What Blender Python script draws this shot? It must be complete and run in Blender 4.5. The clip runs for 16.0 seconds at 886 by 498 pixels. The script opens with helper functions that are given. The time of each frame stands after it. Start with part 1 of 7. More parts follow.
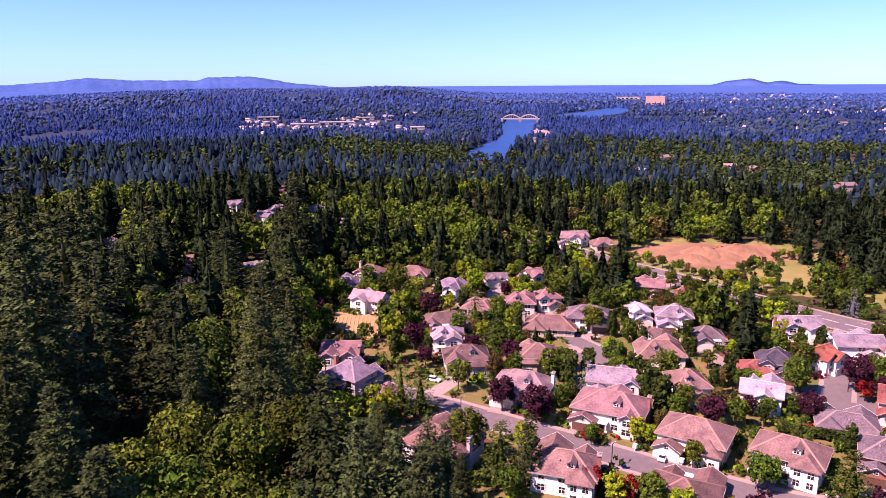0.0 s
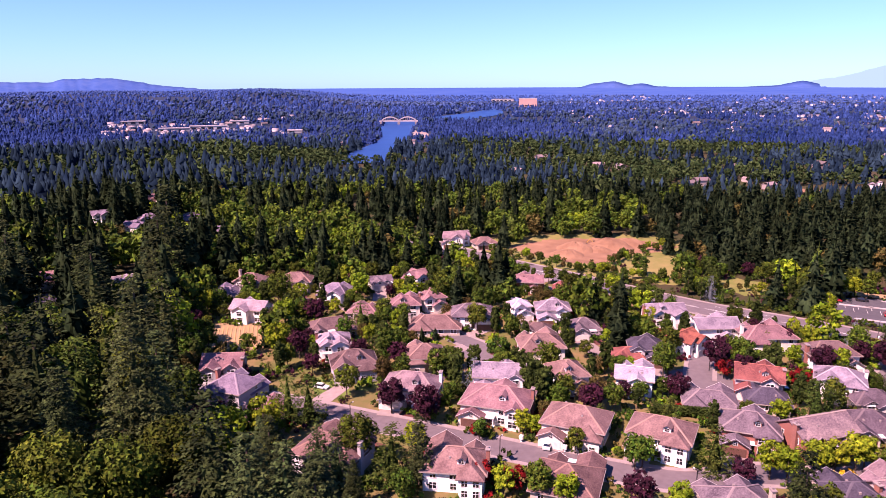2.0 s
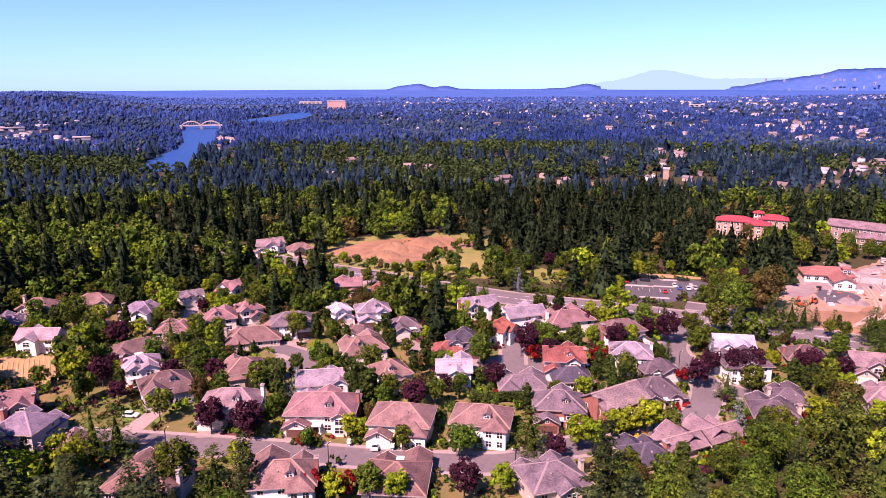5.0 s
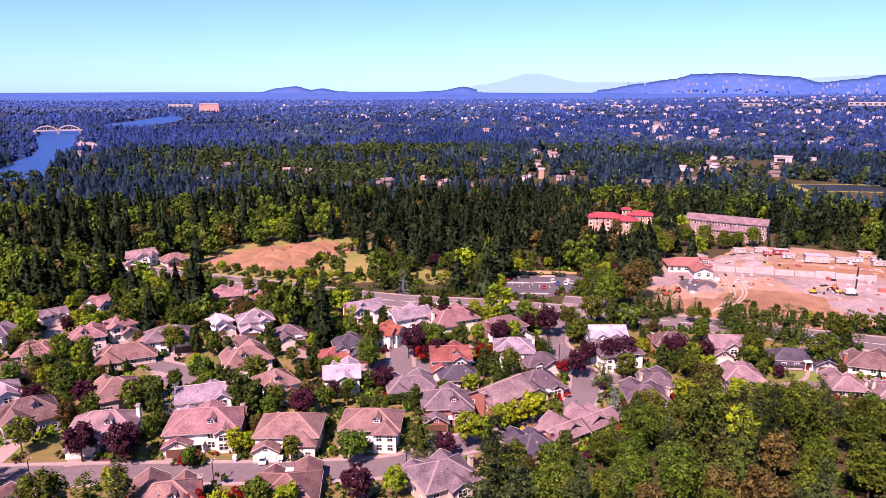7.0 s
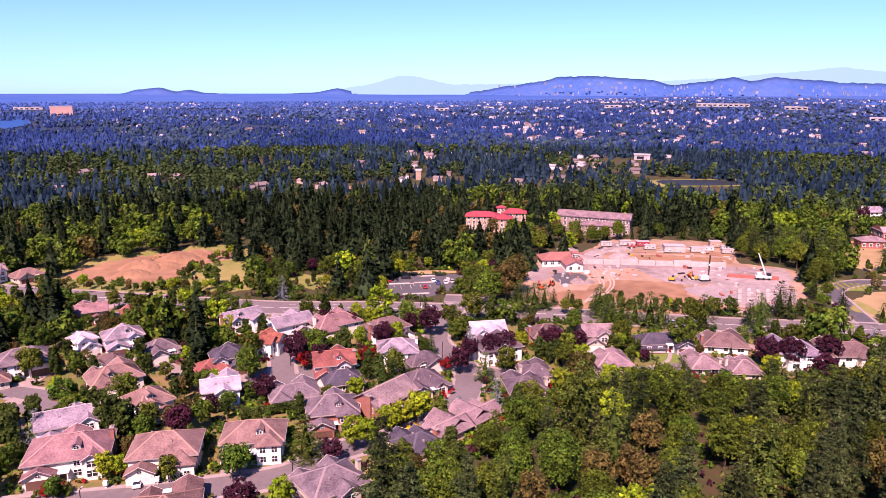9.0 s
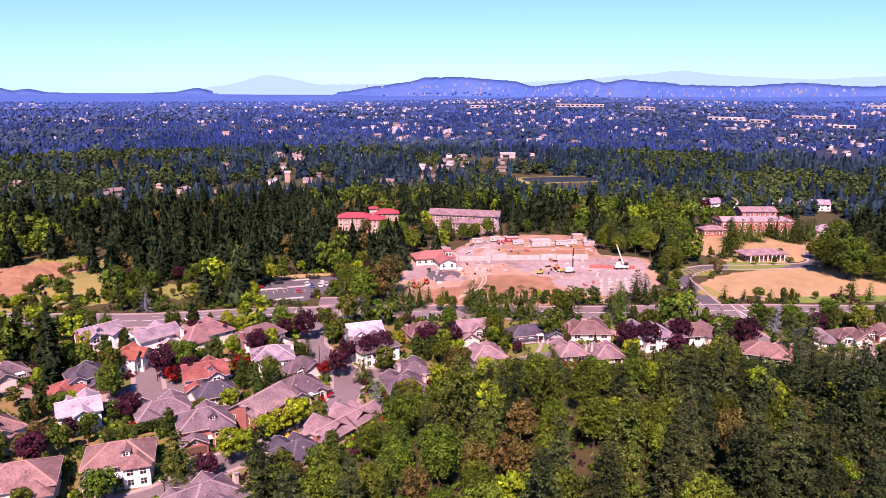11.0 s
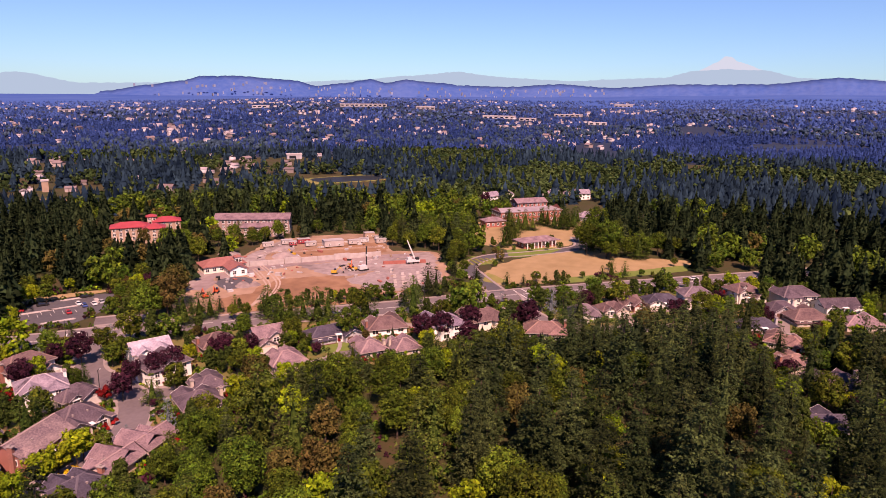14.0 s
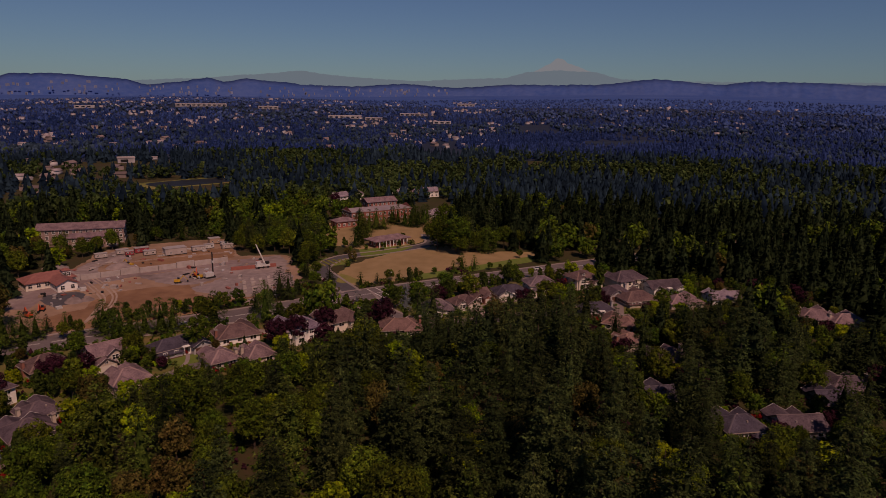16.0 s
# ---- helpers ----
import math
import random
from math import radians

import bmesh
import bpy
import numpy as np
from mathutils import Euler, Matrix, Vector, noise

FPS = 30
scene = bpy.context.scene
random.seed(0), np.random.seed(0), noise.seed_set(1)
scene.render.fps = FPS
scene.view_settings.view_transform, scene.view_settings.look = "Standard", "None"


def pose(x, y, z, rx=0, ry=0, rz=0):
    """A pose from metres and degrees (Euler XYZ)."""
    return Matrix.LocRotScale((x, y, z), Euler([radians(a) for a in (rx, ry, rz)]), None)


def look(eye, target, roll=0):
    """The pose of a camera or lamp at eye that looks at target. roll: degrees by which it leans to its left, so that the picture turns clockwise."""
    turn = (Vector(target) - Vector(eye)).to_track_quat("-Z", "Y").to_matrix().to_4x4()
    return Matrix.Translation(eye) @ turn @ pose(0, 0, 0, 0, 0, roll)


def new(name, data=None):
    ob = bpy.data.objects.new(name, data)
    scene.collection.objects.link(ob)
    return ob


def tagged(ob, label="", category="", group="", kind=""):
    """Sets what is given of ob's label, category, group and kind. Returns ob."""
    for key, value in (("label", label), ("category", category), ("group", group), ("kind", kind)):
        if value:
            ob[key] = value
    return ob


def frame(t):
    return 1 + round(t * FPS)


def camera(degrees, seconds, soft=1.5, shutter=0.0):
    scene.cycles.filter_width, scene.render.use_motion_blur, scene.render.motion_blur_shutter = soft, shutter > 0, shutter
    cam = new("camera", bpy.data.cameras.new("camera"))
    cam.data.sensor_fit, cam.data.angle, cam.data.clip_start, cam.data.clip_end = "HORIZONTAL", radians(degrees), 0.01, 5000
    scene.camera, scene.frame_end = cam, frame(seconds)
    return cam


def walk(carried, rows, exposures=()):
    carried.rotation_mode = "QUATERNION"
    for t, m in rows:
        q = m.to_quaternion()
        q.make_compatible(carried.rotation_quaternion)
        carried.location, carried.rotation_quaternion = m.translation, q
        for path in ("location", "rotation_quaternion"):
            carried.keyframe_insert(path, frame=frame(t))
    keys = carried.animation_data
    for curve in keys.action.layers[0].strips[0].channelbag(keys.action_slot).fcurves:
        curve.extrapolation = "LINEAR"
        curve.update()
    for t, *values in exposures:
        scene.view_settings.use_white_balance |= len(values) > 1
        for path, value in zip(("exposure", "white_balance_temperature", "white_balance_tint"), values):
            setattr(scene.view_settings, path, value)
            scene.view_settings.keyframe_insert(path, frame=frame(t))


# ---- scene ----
# camera: hovers about 86 m up and turns to its right
cam = camera(64.96, 16.0, soft=0.3)
ROWS = [
    (0.0, -0.00, -0.00, 84.99, 0.00, -13.69, -0.42),
    (0.5, -0.03, -0.10, 85.05, -2.48, -13.65, -0.40),
    (1.0, -0.02, -0.17, 85.12, -4.93, -13.61, -0.37),
    (1.5, 0.04, -0.27, 85.17, -7.42, -13.59, -0.36),
    (2.0, 0.09, -0.37, 85.25, -9.82, -13.57, -0.32),
    (2.5, 0.14, -0.46, 85.32, -12.34, -13.54, -0.30),
    (3.0, 0.17, -0.56, 85.42, -14.86, -13.52, -0.26),
    (3.5, 0.16, -0.70, 85.53, -17.37, -13.50, -0.25),
    (4.0, 0.16, -0.88, 85.66, -20.03, -13.51, -0.24),
    (6.5, 0.02, -1.61, 86.25, -32.52, -13.31, -0.04),
    (7.0, 0.02, -1.71, 86.29, -34.95, -13.27, 0.02),
    (7.5, 0.02, -1.82, 86.30, -37.41, -13.22, 0.06),
    (8.0, -0.02, -1.95, 86.30, -39.93, -13.18, 0.08),
    (8.5, -0.06, -2.10, 86.32, -42.48, -13.15, 0.12),
    (9.0, -0.14, -2.21, 86.38, -45.02, -13.11, 0.17),
    (11.5, -0.89, -2.65, 86.63, -58.43, -13.02, 0.47),
    (12.0, -1.09, -2.77, 86.65, -61.22, -13.00, 0.51),
    (12.5, -1.26, -2.92, 86.72, -64.05, -12.98, 0.56),
    (13.0, -1.44, -3.05, 86.80, -66.94, -12.96, 0.62),
    (13.5, -1.67, -3.14, 86.83, -69.93, -12.94, 0.65),
    (14.0, -1.90, -3.16, 86.82, -73.00, -12.89, 0.70),
    (14.5, -2.07, -3.15, 86.82, -76.07, -12.86, 0.75),
    (15.0, -2.22, -3.16, 86.82, -79.11, -12.82, 0.78),
    (15.5, -2.38, -3.18, 86.81, -82.24, -12.80, 0.80),
    (16.0, -2.59, -3.20, 86.81, -85.44, -12.76, 0.86),
]
STOPS, KELVIN, TINT = 1.44, 6650, 66
FADE = [(t, STOPS + d, KELVIN + k, TINT + c) for t, d, k, c in ((0.0, 0.06, 0, 6), (4.0, 0.0, 0, 5), (8.0, 0.0, 0, 0), (12.8, 0.0, 0, 0), (13.4, -0.15, 350, -1), (14.0, -0.5, 1050, -3), (14.5, -0.95, 1200, -5), (15.0, -1.4, 1500, -6), (15.5, -1.85, 1550, -8), (16.0, -2.4, 1560, -9))]
walk(cam, [(t, pose(x, y, z, 90 + pitch, 0, yaw) @ pose(0, 0, 0, 0, 0, roll)) for t, x, y, z, yaw, pitch, roll in ROWS], FADE)

# ---- light: clear afternoon, sun behind and to the left of the first view ----
SUN_AZ, SUN_EL = -117.0, 50.0          # compass from +y, clockwise
world = bpy.data.worlds.new("sky")
scene.world = world
world.use_nodes = True
wn = world.node_tree
sky = wn.nodes.new("ShaderNodeTexSky")
sky.sky_type = "NISHITA"
sky.sun_disc = False
sky.sun_elevation = radians(SUN_EL)
sky.sun_rotation = radians(SUN_AZ)
sky.air_density, sky.dust_density, sky.ozone_density = 1.0, 0.08, 2.0
tone = wn.nodes.new("ShaderNodeMix")
tone.data_type, tone.blend_type = "RGBA", "MULTIPLY"
tone.inputs["Factor"].default_value = 1.0
tone.inputs["B"].default_value = (0.40, 0.98, 1.38, 1)
wn.links.new(sky.outputs[0], tone.inputs["A"])
wn.links.new(tone.outputs["Result"], wn.nodes["Background"].inputs[0])
wn.nodes["Background"].inputs[1].default_value = 0.05
sun = new("sun", bpy.data.lights.new("sun", "SUN"))
sun.data.energy, sun.data.angle, sun.data.color = 5.0, radians(0.53), (1.0, 0.87, 0.655)
_a, _e = radians(SUN_AZ), radians(SUN_EL)
sun.matrix_world = look((math.sin(_a) * math.cos(_e) * 100, math.cos(_a) * math.cos(_e) * 100, math.sin(_e) * 100 + 10), (0, 0, 10))


# ---- materials ----
MATS = {}
BASE_SCALE = 0.72      # all base colours are scaled down by this, to deepen shade under higher exposure


def mat(name, col, col2=None, scale=1.0, rough=0.8, metal=0.0, bump=0.0, bscale=None, rnd=0.0, island=0.0, big=0.0, spec=0.3, wave=0.0, hue=0.0):
    """A node material: two noise scales between col and col2, optional per-object or per-island variation, fine relief."""
    if name in MATS:
        return MATS[name]
    m = bpy.data.materials.new(name)
    m.use_nodes = True
    nt = m.node_tree
    N, K = nt.nodes, nt.links
    b = N["Principled BSDF"]
    b.inputs["Roughness"].default_value, b.inputs["Metallic"].default_value = rough, metal
    b.inputs["Specular IOR Level"].default_value = spec
    col2 = tuple(c * BASE_SCALE for c in (col2 or tuple(c * 0.7 for c in col)))
    col = tuple(c * BASE_SCALE for c in col)
    tc = N.new("ShaderNodeTexCoord")
    geo = N.new("ShaderNodeNewGeometry")
    src = geo.outputs["Position"]
    n1 = N.new("ShaderNodeTexNoise")
    n1.inputs["Scale"].default_value, n1.inputs["Detail"].default_value = scale, 5.0
    K.new(src, n1.inputs["Vector"])
    n2 = N.new("ShaderNodeTexNoise")
    n2.inputs["Scale"].default_value, n2.inputs["Detail"].default_value = scale * 0.13, 3.0
    K.new(src, n2.inputs["Vector"])
    add = N.new("ShaderNodeMath")
    add.operation = "MULTIPLY_ADD"
    K.new(n2.outputs[0], add.inputs[0])
    add.inputs[1].default_value = 0.6 + big
    K.new(n1.outputs[0], add.inputs[2])
    ramp = N.new("ShaderNodeMapRange")
    ramp.inputs["From Min"].default_value, ramp.inputs["From Max"].default_value = 0.55 + big * 0.4, 1.05 + big * 0.6
    K.new(add.outputs[0], ramp.inputs["Value"])
    mix = N.new("ShaderNodeMix")
    mix.data_type = "RGBA"
    K.new(ramp.outputs[0], mix.inputs["Factor"])
    mix.inputs["A"].default_value, mix.inputs["B"].default_value = (*col, 1), (*col2, 1)
    out = mix.outputs["Result"]
    for amount, sock in ((rnd, "obj"), (island, "isl")):
        if amount:
            hsv = N.new("ShaderNodeHueSaturation")
            if sock == "obj":
                oi = N.new("ShaderNodeObjectInfo")
                s = oi.outputs["Random"]
            else:
                s = geo.outputs["Random Per Island"]
            mr = N.new("ShaderNodeMapRange")
            mr.inputs["To Min"].default_value, mr.inputs["To Max"].default_value = 1 - amount, 1 + amount
            K.new(s, mr.inputs["Value"])
            K.new(mr.outputs[0], hsv.inputs["Value"])
            if hue:
                mh = N.new("ShaderNodeMapRange")
                mh.inputs["To Min"].default_value, mh.inputs["To Max"].default_value = 0.5 - hue, 0.5 + hue
                mul = N.new("ShaderNodeMath")
                mul.operation = "MULTIPLY"
                K.new(s, mul.inputs[0])
                mul.inputs[1].default_value = 7.31
                fr = N.new("ShaderNodeMath")
                fr.operation = "FRACT"
                K.new(mul.outputs[0], fr.inputs[0])
                K.new(fr.outputs[0], mh.inputs["Value"])
                K.new(mh.outputs[0], hsv.inputs["Hue"])
            K.new(out, hsv.inputs["Color"])
            out = hsv.outputs[0]
    if wave:
        # courses of shingle or tile that follow the height
        sep = N.new("ShaderNodeSeparateXYZ")
        K.new(src, sep.inputs[0])
        mu = N.new("ShaderNodeMath")
        mu.operation = "MULTIPLY"
        K.new(sep.outputs["Z"], mu.inputs[0])
        mu.inputs[1].default_value = 1.0 / wave
        fr2 = N.new("ShaderNodeMath")
        fr2.operation = "FRACT"
        K.new(mu.outputs[0], fr2.inputs[0])
        bp0 = N.new("ShaderNodeBump")
        bp0.inputs["Strength"].default_value, bp0.inputs["Distance"].default_value = 0.8, 0.05
        K.new(fr2.outputs[0], bp0.inputs["Height"])
        K.new(bp0.outputs[0], b.inputs["Normal"])
    K.new(out, b.inputs["Base Color"])
    if bump:
        bp = N.new("ShaderNodeBump")
        bp.inputs["Strength"].default_value, bp.inputs["Distance"].default_value = bump, 0.08
        nb = N.new("ShaderNodeTexNoise")
        nb.inputs["Scale"].default_value, nb.inputs["Detail"].default_value = bscale or scale * 3, 4.0
        K.new(src, nb.inputs["Vector"])
        K.new(nb.outputs[0], bp.inputs["Height"])
        if wave:
            K.new(bp0.outputs[0], bp.inputs["Normal"])
        K.new(bp.outputs[0], b.inputs["Normal"])
    MATS[name] = m
    return m


ROOF = {
    "tan": ((0.310, 0.191, 0.159), (0.232, 0.136, 0.114)), "pink": ((0.352, 0.197, 0.185), (0.253, 0.136, 0.133)), "pinkgrey": ((0.324, 0.222, 0.217), (0.211, 0.142, 0.146)),
    "lilac": ((0.282, 0.222, 0.267), (0.204, 0.160, 0.197)), "brown": ((0.211, 0.136, 0.121), (0.141, 0.089, 0.083)), "grey": ((0.239, 0.185, 0.191), (0.141, 0.105, 0.114)),
    "palegrey": ((0.394, 0.320, 0.344), (0.253, 0.203, 0.229)), "pale": ((0.465, 0.357, 0.363), (0.352, 0.259, 0.267)), "white": ((0.549, 0.474, 0.496), (0.422, 0.357, 0.382)),
    "greytan": ((0.338, 0.246, 0.223), (0.190, 0.136, 0.140)), "charcoal": ((0.155, 0.117, 0.127), (0.106, 0.080, 0.089)), "slate": ((0.106, 0.092, 0.114), (0.070, 0.062, 0.079)),
    "red": ((0.352, 0.123, 0.095), (0.253, 0.086, 0.070)), "redtile": ((0.387, 0.136, 0.083), (0.282, 0.092, 0.064)), "tile": ((0.260, 0.154, 0.127), (0.176, 0.099, 0.089)),
}
WALL = {
    "white": (0.94, 0.92, 0.88), "cream": (0.82, 0.75, 0.64), "tan": (0.56, 0.47, 0.39), "grey": (0.46, 0.44, 0.45), "lilac": (0.52, 0.48, 0.54),
    "brick": (0.33, 0.13, 0.10), "pink": (0.62, 0.47, 0.43),
}


def roof_mat(c):
    a, b = ROOF[c]
    a = (a[0] * 0.95, a[1] * 0.96, a[2] * 1.05)
    b = (b[0] * 0.56, b[1] * 0.55, b[2] * 0.66)
    return mat("roof_" + c, a, b, scale=2.6, rough=0.95, spec=0.1, bump=0.5, bscale=6.0, rnd=0.12, wave=0.17, big=0.3)


def cap_mat(c):
    a, b = ROOF[c]
    return mat("roof_cap_" + c, tuple(min(0.8, v * 1.2) for v in a), a, scale=2.0, rough=0.95, spec=0.1)


def wall_mat(c):
    a = WALL[c]
    return mat("wall_" + c, a, tuple(v * 0.86 for v in a), scale=0.7, rough=0.75, bump=0.15, bscale=9.0, rnd=0.05)


M_TRIM = mat("white_trim", (0.96, 0.95, 0.92), scale=2.0, rough=0.5)
M_GLASS = mat("window_glass", (0.02, 0.023, 0.03), (0.012, 0.015, 0.02), rough=0.06, spec=0.8)
M_BRICK = mat("chimney_brick", (0.36, 0.15, 0.11), (0.24, 0.10, 0.08), scale=4.0, bump=0.4)
M_GARAGE = mat("garage_paint", (0.72, 0.68, 0.62), (0.62, 0.58, 0.52), scale=1.5, rough=0.5)
M_DARKDOOR = mat("dark_door", (0.16, 0.08, 0.06), scale=3.0, rough=0.45)
M_ASPHALT = mat("asphalt", (0.178, 0.147, 0.154), (0.127, 0.104, 0.110), scale=0.6, rough=0.9, bump=0.2, bscale=12.0, big=0.4)
M_ASPHALT_DARK = mat("fresh_asphalt", (0.10, 0.095, 0.105), (0.07, 0.065, 0.075), scale=0.5, rough=0.9)
M_CONC = mat("concrete", (0.34, 0.28, 0.27), (0.26, 0.21, 0.20), scale=0.5, rough=0.9, bump=0.2)
M_PAVER = mat("driveway_concrete", (0.32, 0.25, 0.23), (0.24, 0.185, 0.175), scale=0.7, rough=0.9, bump=0.2, rnd=0.15)
M_PAINT = mat("road_paint", (0.75, 0.74, 0.70), scale=3.0, rough=0.6)
M_GROUND = mat("ground_cover", (0.030, 0.042, 0.006), (0.062, 0.040, 0.016), scale=0.35, rough=1.0, bump=0.6, bscale=1.5, big=0.5)
# far ground ring: haze is put into the colour as navy
M_FARLAND = mat("haze_navy_land", (0.006, 0.017, 0.045), (0.012, 0.027, 0.060), scale=0.02, rough=1.0, big=0.5)
M_LAWN = mat("green_lawn", (0.10, 0.17, 0.025), (0.16, 0.19, 0.04), scale=0.35, rough=1.0, bump=0.3, bscale=8.0)
M_DRY = mat("dry_grass", (0.38, 0.265, 0.135), (0.27, 0.185, 0.085), scale=0.15, rough=1.0, bump=0.3, bscale=5.0, big=0.6)
M_MEADOW = mat("meadow_grass", (0.135, 0.165, 0.03), (0.27, 0.22, 0.07), scale=0.2, rough=1.0, bump=0.3, bscale=4.0, big=0.6)
M_DIRT = mat("bare_earth", (0.37, 0.205, 0.115), (0.19, 0.096, 0.052), scale=0.14, rough=1.0, bump=0.7, bscale=2.0, big=0.7)
M_GRAVEL = mat("pale_gravel", (0.37, 0.295, 0.285), (0.17, 0.13, 0.125), scale=0.3, rough=1.0, bump=0.7, bscale=2.0, big=0.5)
M_SITE = mat("trampled_tan_earth", (0.41, 0.268, 0.185), (0.22, 0.135, 0.092), scale=0.11, rough=1.0, bump=0.7, bscale=1.5, big=0.4)
M_WATER = mat("river_water", (0.012, 0.06, 0.22), (0.018, 0.08, 0.27), scale=0.02, rough=0.5, spec=0.15)
# outermost ground ring, its blue standing for haze towards the horizon
M_PLAIN = mat("haze_blue_plain", (0.036, 0.100, 0.33), (0.062, 0.135, 0.36), scale=0.006, rough=1.0, spec=0.0)
M_GUTTER = mat("dull_gutter_paint", (0.40, 0.33, 0.30), scale=2.0, rough=0.6)
M_BARK = mat("tree_bark", (0.10, 0.07, 0.05), scale=3.0, rough=1.0)
FOL = {
    "fir": mat("fir_needles", (0.003, 0.008, 0.004), (0.058, 0.088, 0.025), scale=0.9, rough=0.9, spec=0.05, rnd=0.42, island=0.6, hue=0.015),
    "fir_light": mat("light_fir_needles", (0.009, 0.020, 0.003), (0.084, 0.126, 0.020), scale=0.8, rough=0.9, spec=0.05, rnd=0.25, island=0.55, hue=0.02),
    "blue": mat("blue_spruce_needles", (0.12, 0.15, 0.16), (0.17, 0.20, 0.21), scale=0.5, rough=0.9, spec=0.05, rnd=0.15, island=0.3),
    "leaf": mat("broad_leaves", (0.013, 0.028, 0.003), (0.078, 0.126, 0.010), scale=0.7, rough=0.85, spec=0.08, rnd=0.38, island=0.55, hue=0.03),
    "maple": mat("maple_leaves", (0.008, 0.019, 0.002), (0.102, 0.160, 0.012), scale=0.7, rough=0.85, spec=0.08, rnd=0.36, island=0.6, hue=0.02),
    "lime": mat("lime_leaves", (0.062, 0.105, 0.003), (0.205, 0.300, 0.009), scale=0.7, rough=0.85, spec=0.08, rnd=0.2, island=0.45, hue=0.02),
    "dull": mat("dry_leaves", (0.026, 0.026, 0.006), (0.120, 0.094, 0.026), scale=0.7, rough=0.9, spec=0.05, rnd=0.25, island=0.5, hue=0.02),
    "maroon": mat("maroon_leaves", (0.024, 0.007, 0.014), (0.052, 0.012, 0.024), scale=0.4, rough=0.85, spec=0.08, rnd=0.2, island=0.45),
    "red": mat("red_leaves", (0.13, 0.008, 0.008), (0.22, 0.015, 0.012), scale=0.4, rough=0.9, spec=0.05, rnd=0.2, island=0.3),
    "cypress": mat("cypress_foliage", (0.008, 0.020, 0.004), (0.056, 0.088, 0.016), scale=0.8, rough=0.9, spec=0.05, rnd=0.2, island=0.45),
    "yellow": mat("yellow_flowers", (0.56, 0.34, 0.01), (0.66, 0.44, 0.015), scale=0.5, rough=0.9, spec=0.05, island=0.25),
}
# far firs: the blue of the haze is painted into the needles
M_FARFIR = mat("haze_tinted_firs", (0.008, 0.023, 0.085), (0.025, 0.054, 0.165), scale=0.03, rough=1.0, island=0.4, spec=0.0)
# middle belt firs, dark with a first tint of haze blue painted in
M_MIDFIR = mat("slight_haze_firs", (0.003, 0.009, 0.021), (0.019, 0.042, 0.060), scale=0.05, rough=1.0, island=0.5, spec=0.0)
M_WOODFIR = mat("stand_of_firs", (0.002, 0.006, 0.004), (0.026, 0.044, 0.018), scale=0.4, rough=1.0, island=0.65, spec=0.0, hue=0.015)
# middle belt leaves, a little haze blue mixed into their green
M_MIDLEAF = mat("slight_haze_leaves", (0.009, 0.024, 0.010), (0.066, 0.108, 0.034), scale=0.12, rough=1.0, island=0.5, spec=0.0, hue=0.02)
# haze painted into far foliage, bluer in the two outermost materials
M_FARLEAF = mat("haze_tinted_leaves", (0.014, 0.034, 0.062), (0.044, 0.078, 0.115), scale=0.03, rough=1.0, island=0.4, spec=0.0)
M_HAZEFIR = mat("deep_haze_firs", (0.020, 0.054, 0.185), (0.046, 0.096, 0.270), scale=0.02, rough=1.0, island=0.3, spec=0.0)
M_HAZELEAF = mat("deep_haze_leaves", (0.040, 0.082, 0.20), (0.068, 0.120, 0.26), scale=0.02, rough=1.0, island=0.3, spec=0.0)
# wooded hills whose base colour carries the blue of the haze
M_HILL = mat("haze_painted_hill", (0.036, 0.100, 0.320), (0.070, 0.136, 0.345), scale=0.03, rough=1.0, spec=0.0, big=0.3)
M_FARWALL = mat("distant_pale_walls", (0.48, 0.46, 0.48), (0.30, 0.28, 0.30), scale=0.05, rough=0.8, rnd=0.3)
M_FARROOF = mat("distant_roofs", (0.33, 0.28, 0.30), (0.17, 0.14, 0.155), scale=0.05, rough=0.9, rnd=0.4)
M_REDROOF = mat("red_sheet_roof", (0.40, 0.06, 0.07), (0.32, 0.045, 0.055), scale=0.3, rough=0.6, rnd=0.05)
M_STONEWALL = mat("beige_render", (0.42, 0.29, 0.21), (0.34, 0.24, 0.18), scale=0.3, rough=0.8)
M_CAMPUS = mat("campus_brick", (0.40, 0.13, 0.10), (0.30, 0.10, 0.08), scale=1.0, rough=0.85, bump=0.2)
M_STEEL = mat("painted_steel", (0.62, 0.62, 0.62), (0.5, 0.5, 0.5), scale=1.0, rough=0.45)
M_YELLOW = mat("machine_yellow", (0.62, 0.36, 0.03), (0.5, 0.28, 0.03), scale=1.0, rough=0.5)
M_ORANGE = mat("machine_orange", (0.60, 0.10, 0.03), (0.5, 0.08, 0.03), scale=1.0, rough=0.5)
M_CLAYROOF = mat("muted_clay_tiles", (0.33, 0.135, 0.115), (0.24, 0.09, 0.08), scale=0.8, rough=0.8, bump=0.3, wave=0.17)
M_RUBBER = mat("black_rubber", (0.02, 0.02, 0.02), scale=2.0, rough=0.8)
M_CARS = [mat("car_paint_" + n, c, tuple(v * 0.85 for v in c), scale=1.0, rough=0.25, spec=0.6) for n, c in (("white", (0.75, 0.75, 0.75)), ("red", (0.45, 0.03, 0.03)), ("blue", (0.04, 0.08, 0.25)), ("black", (0.02, 0.02, 0.025)), ("silver", (0.42, 0.43, 0.45)))]
M_HAY = mat("raked_hay", (0.50, 0.30, 0.12), (0.40, 0.24, 0.10), scale=0.8, rough=1.0, bump=0.3)


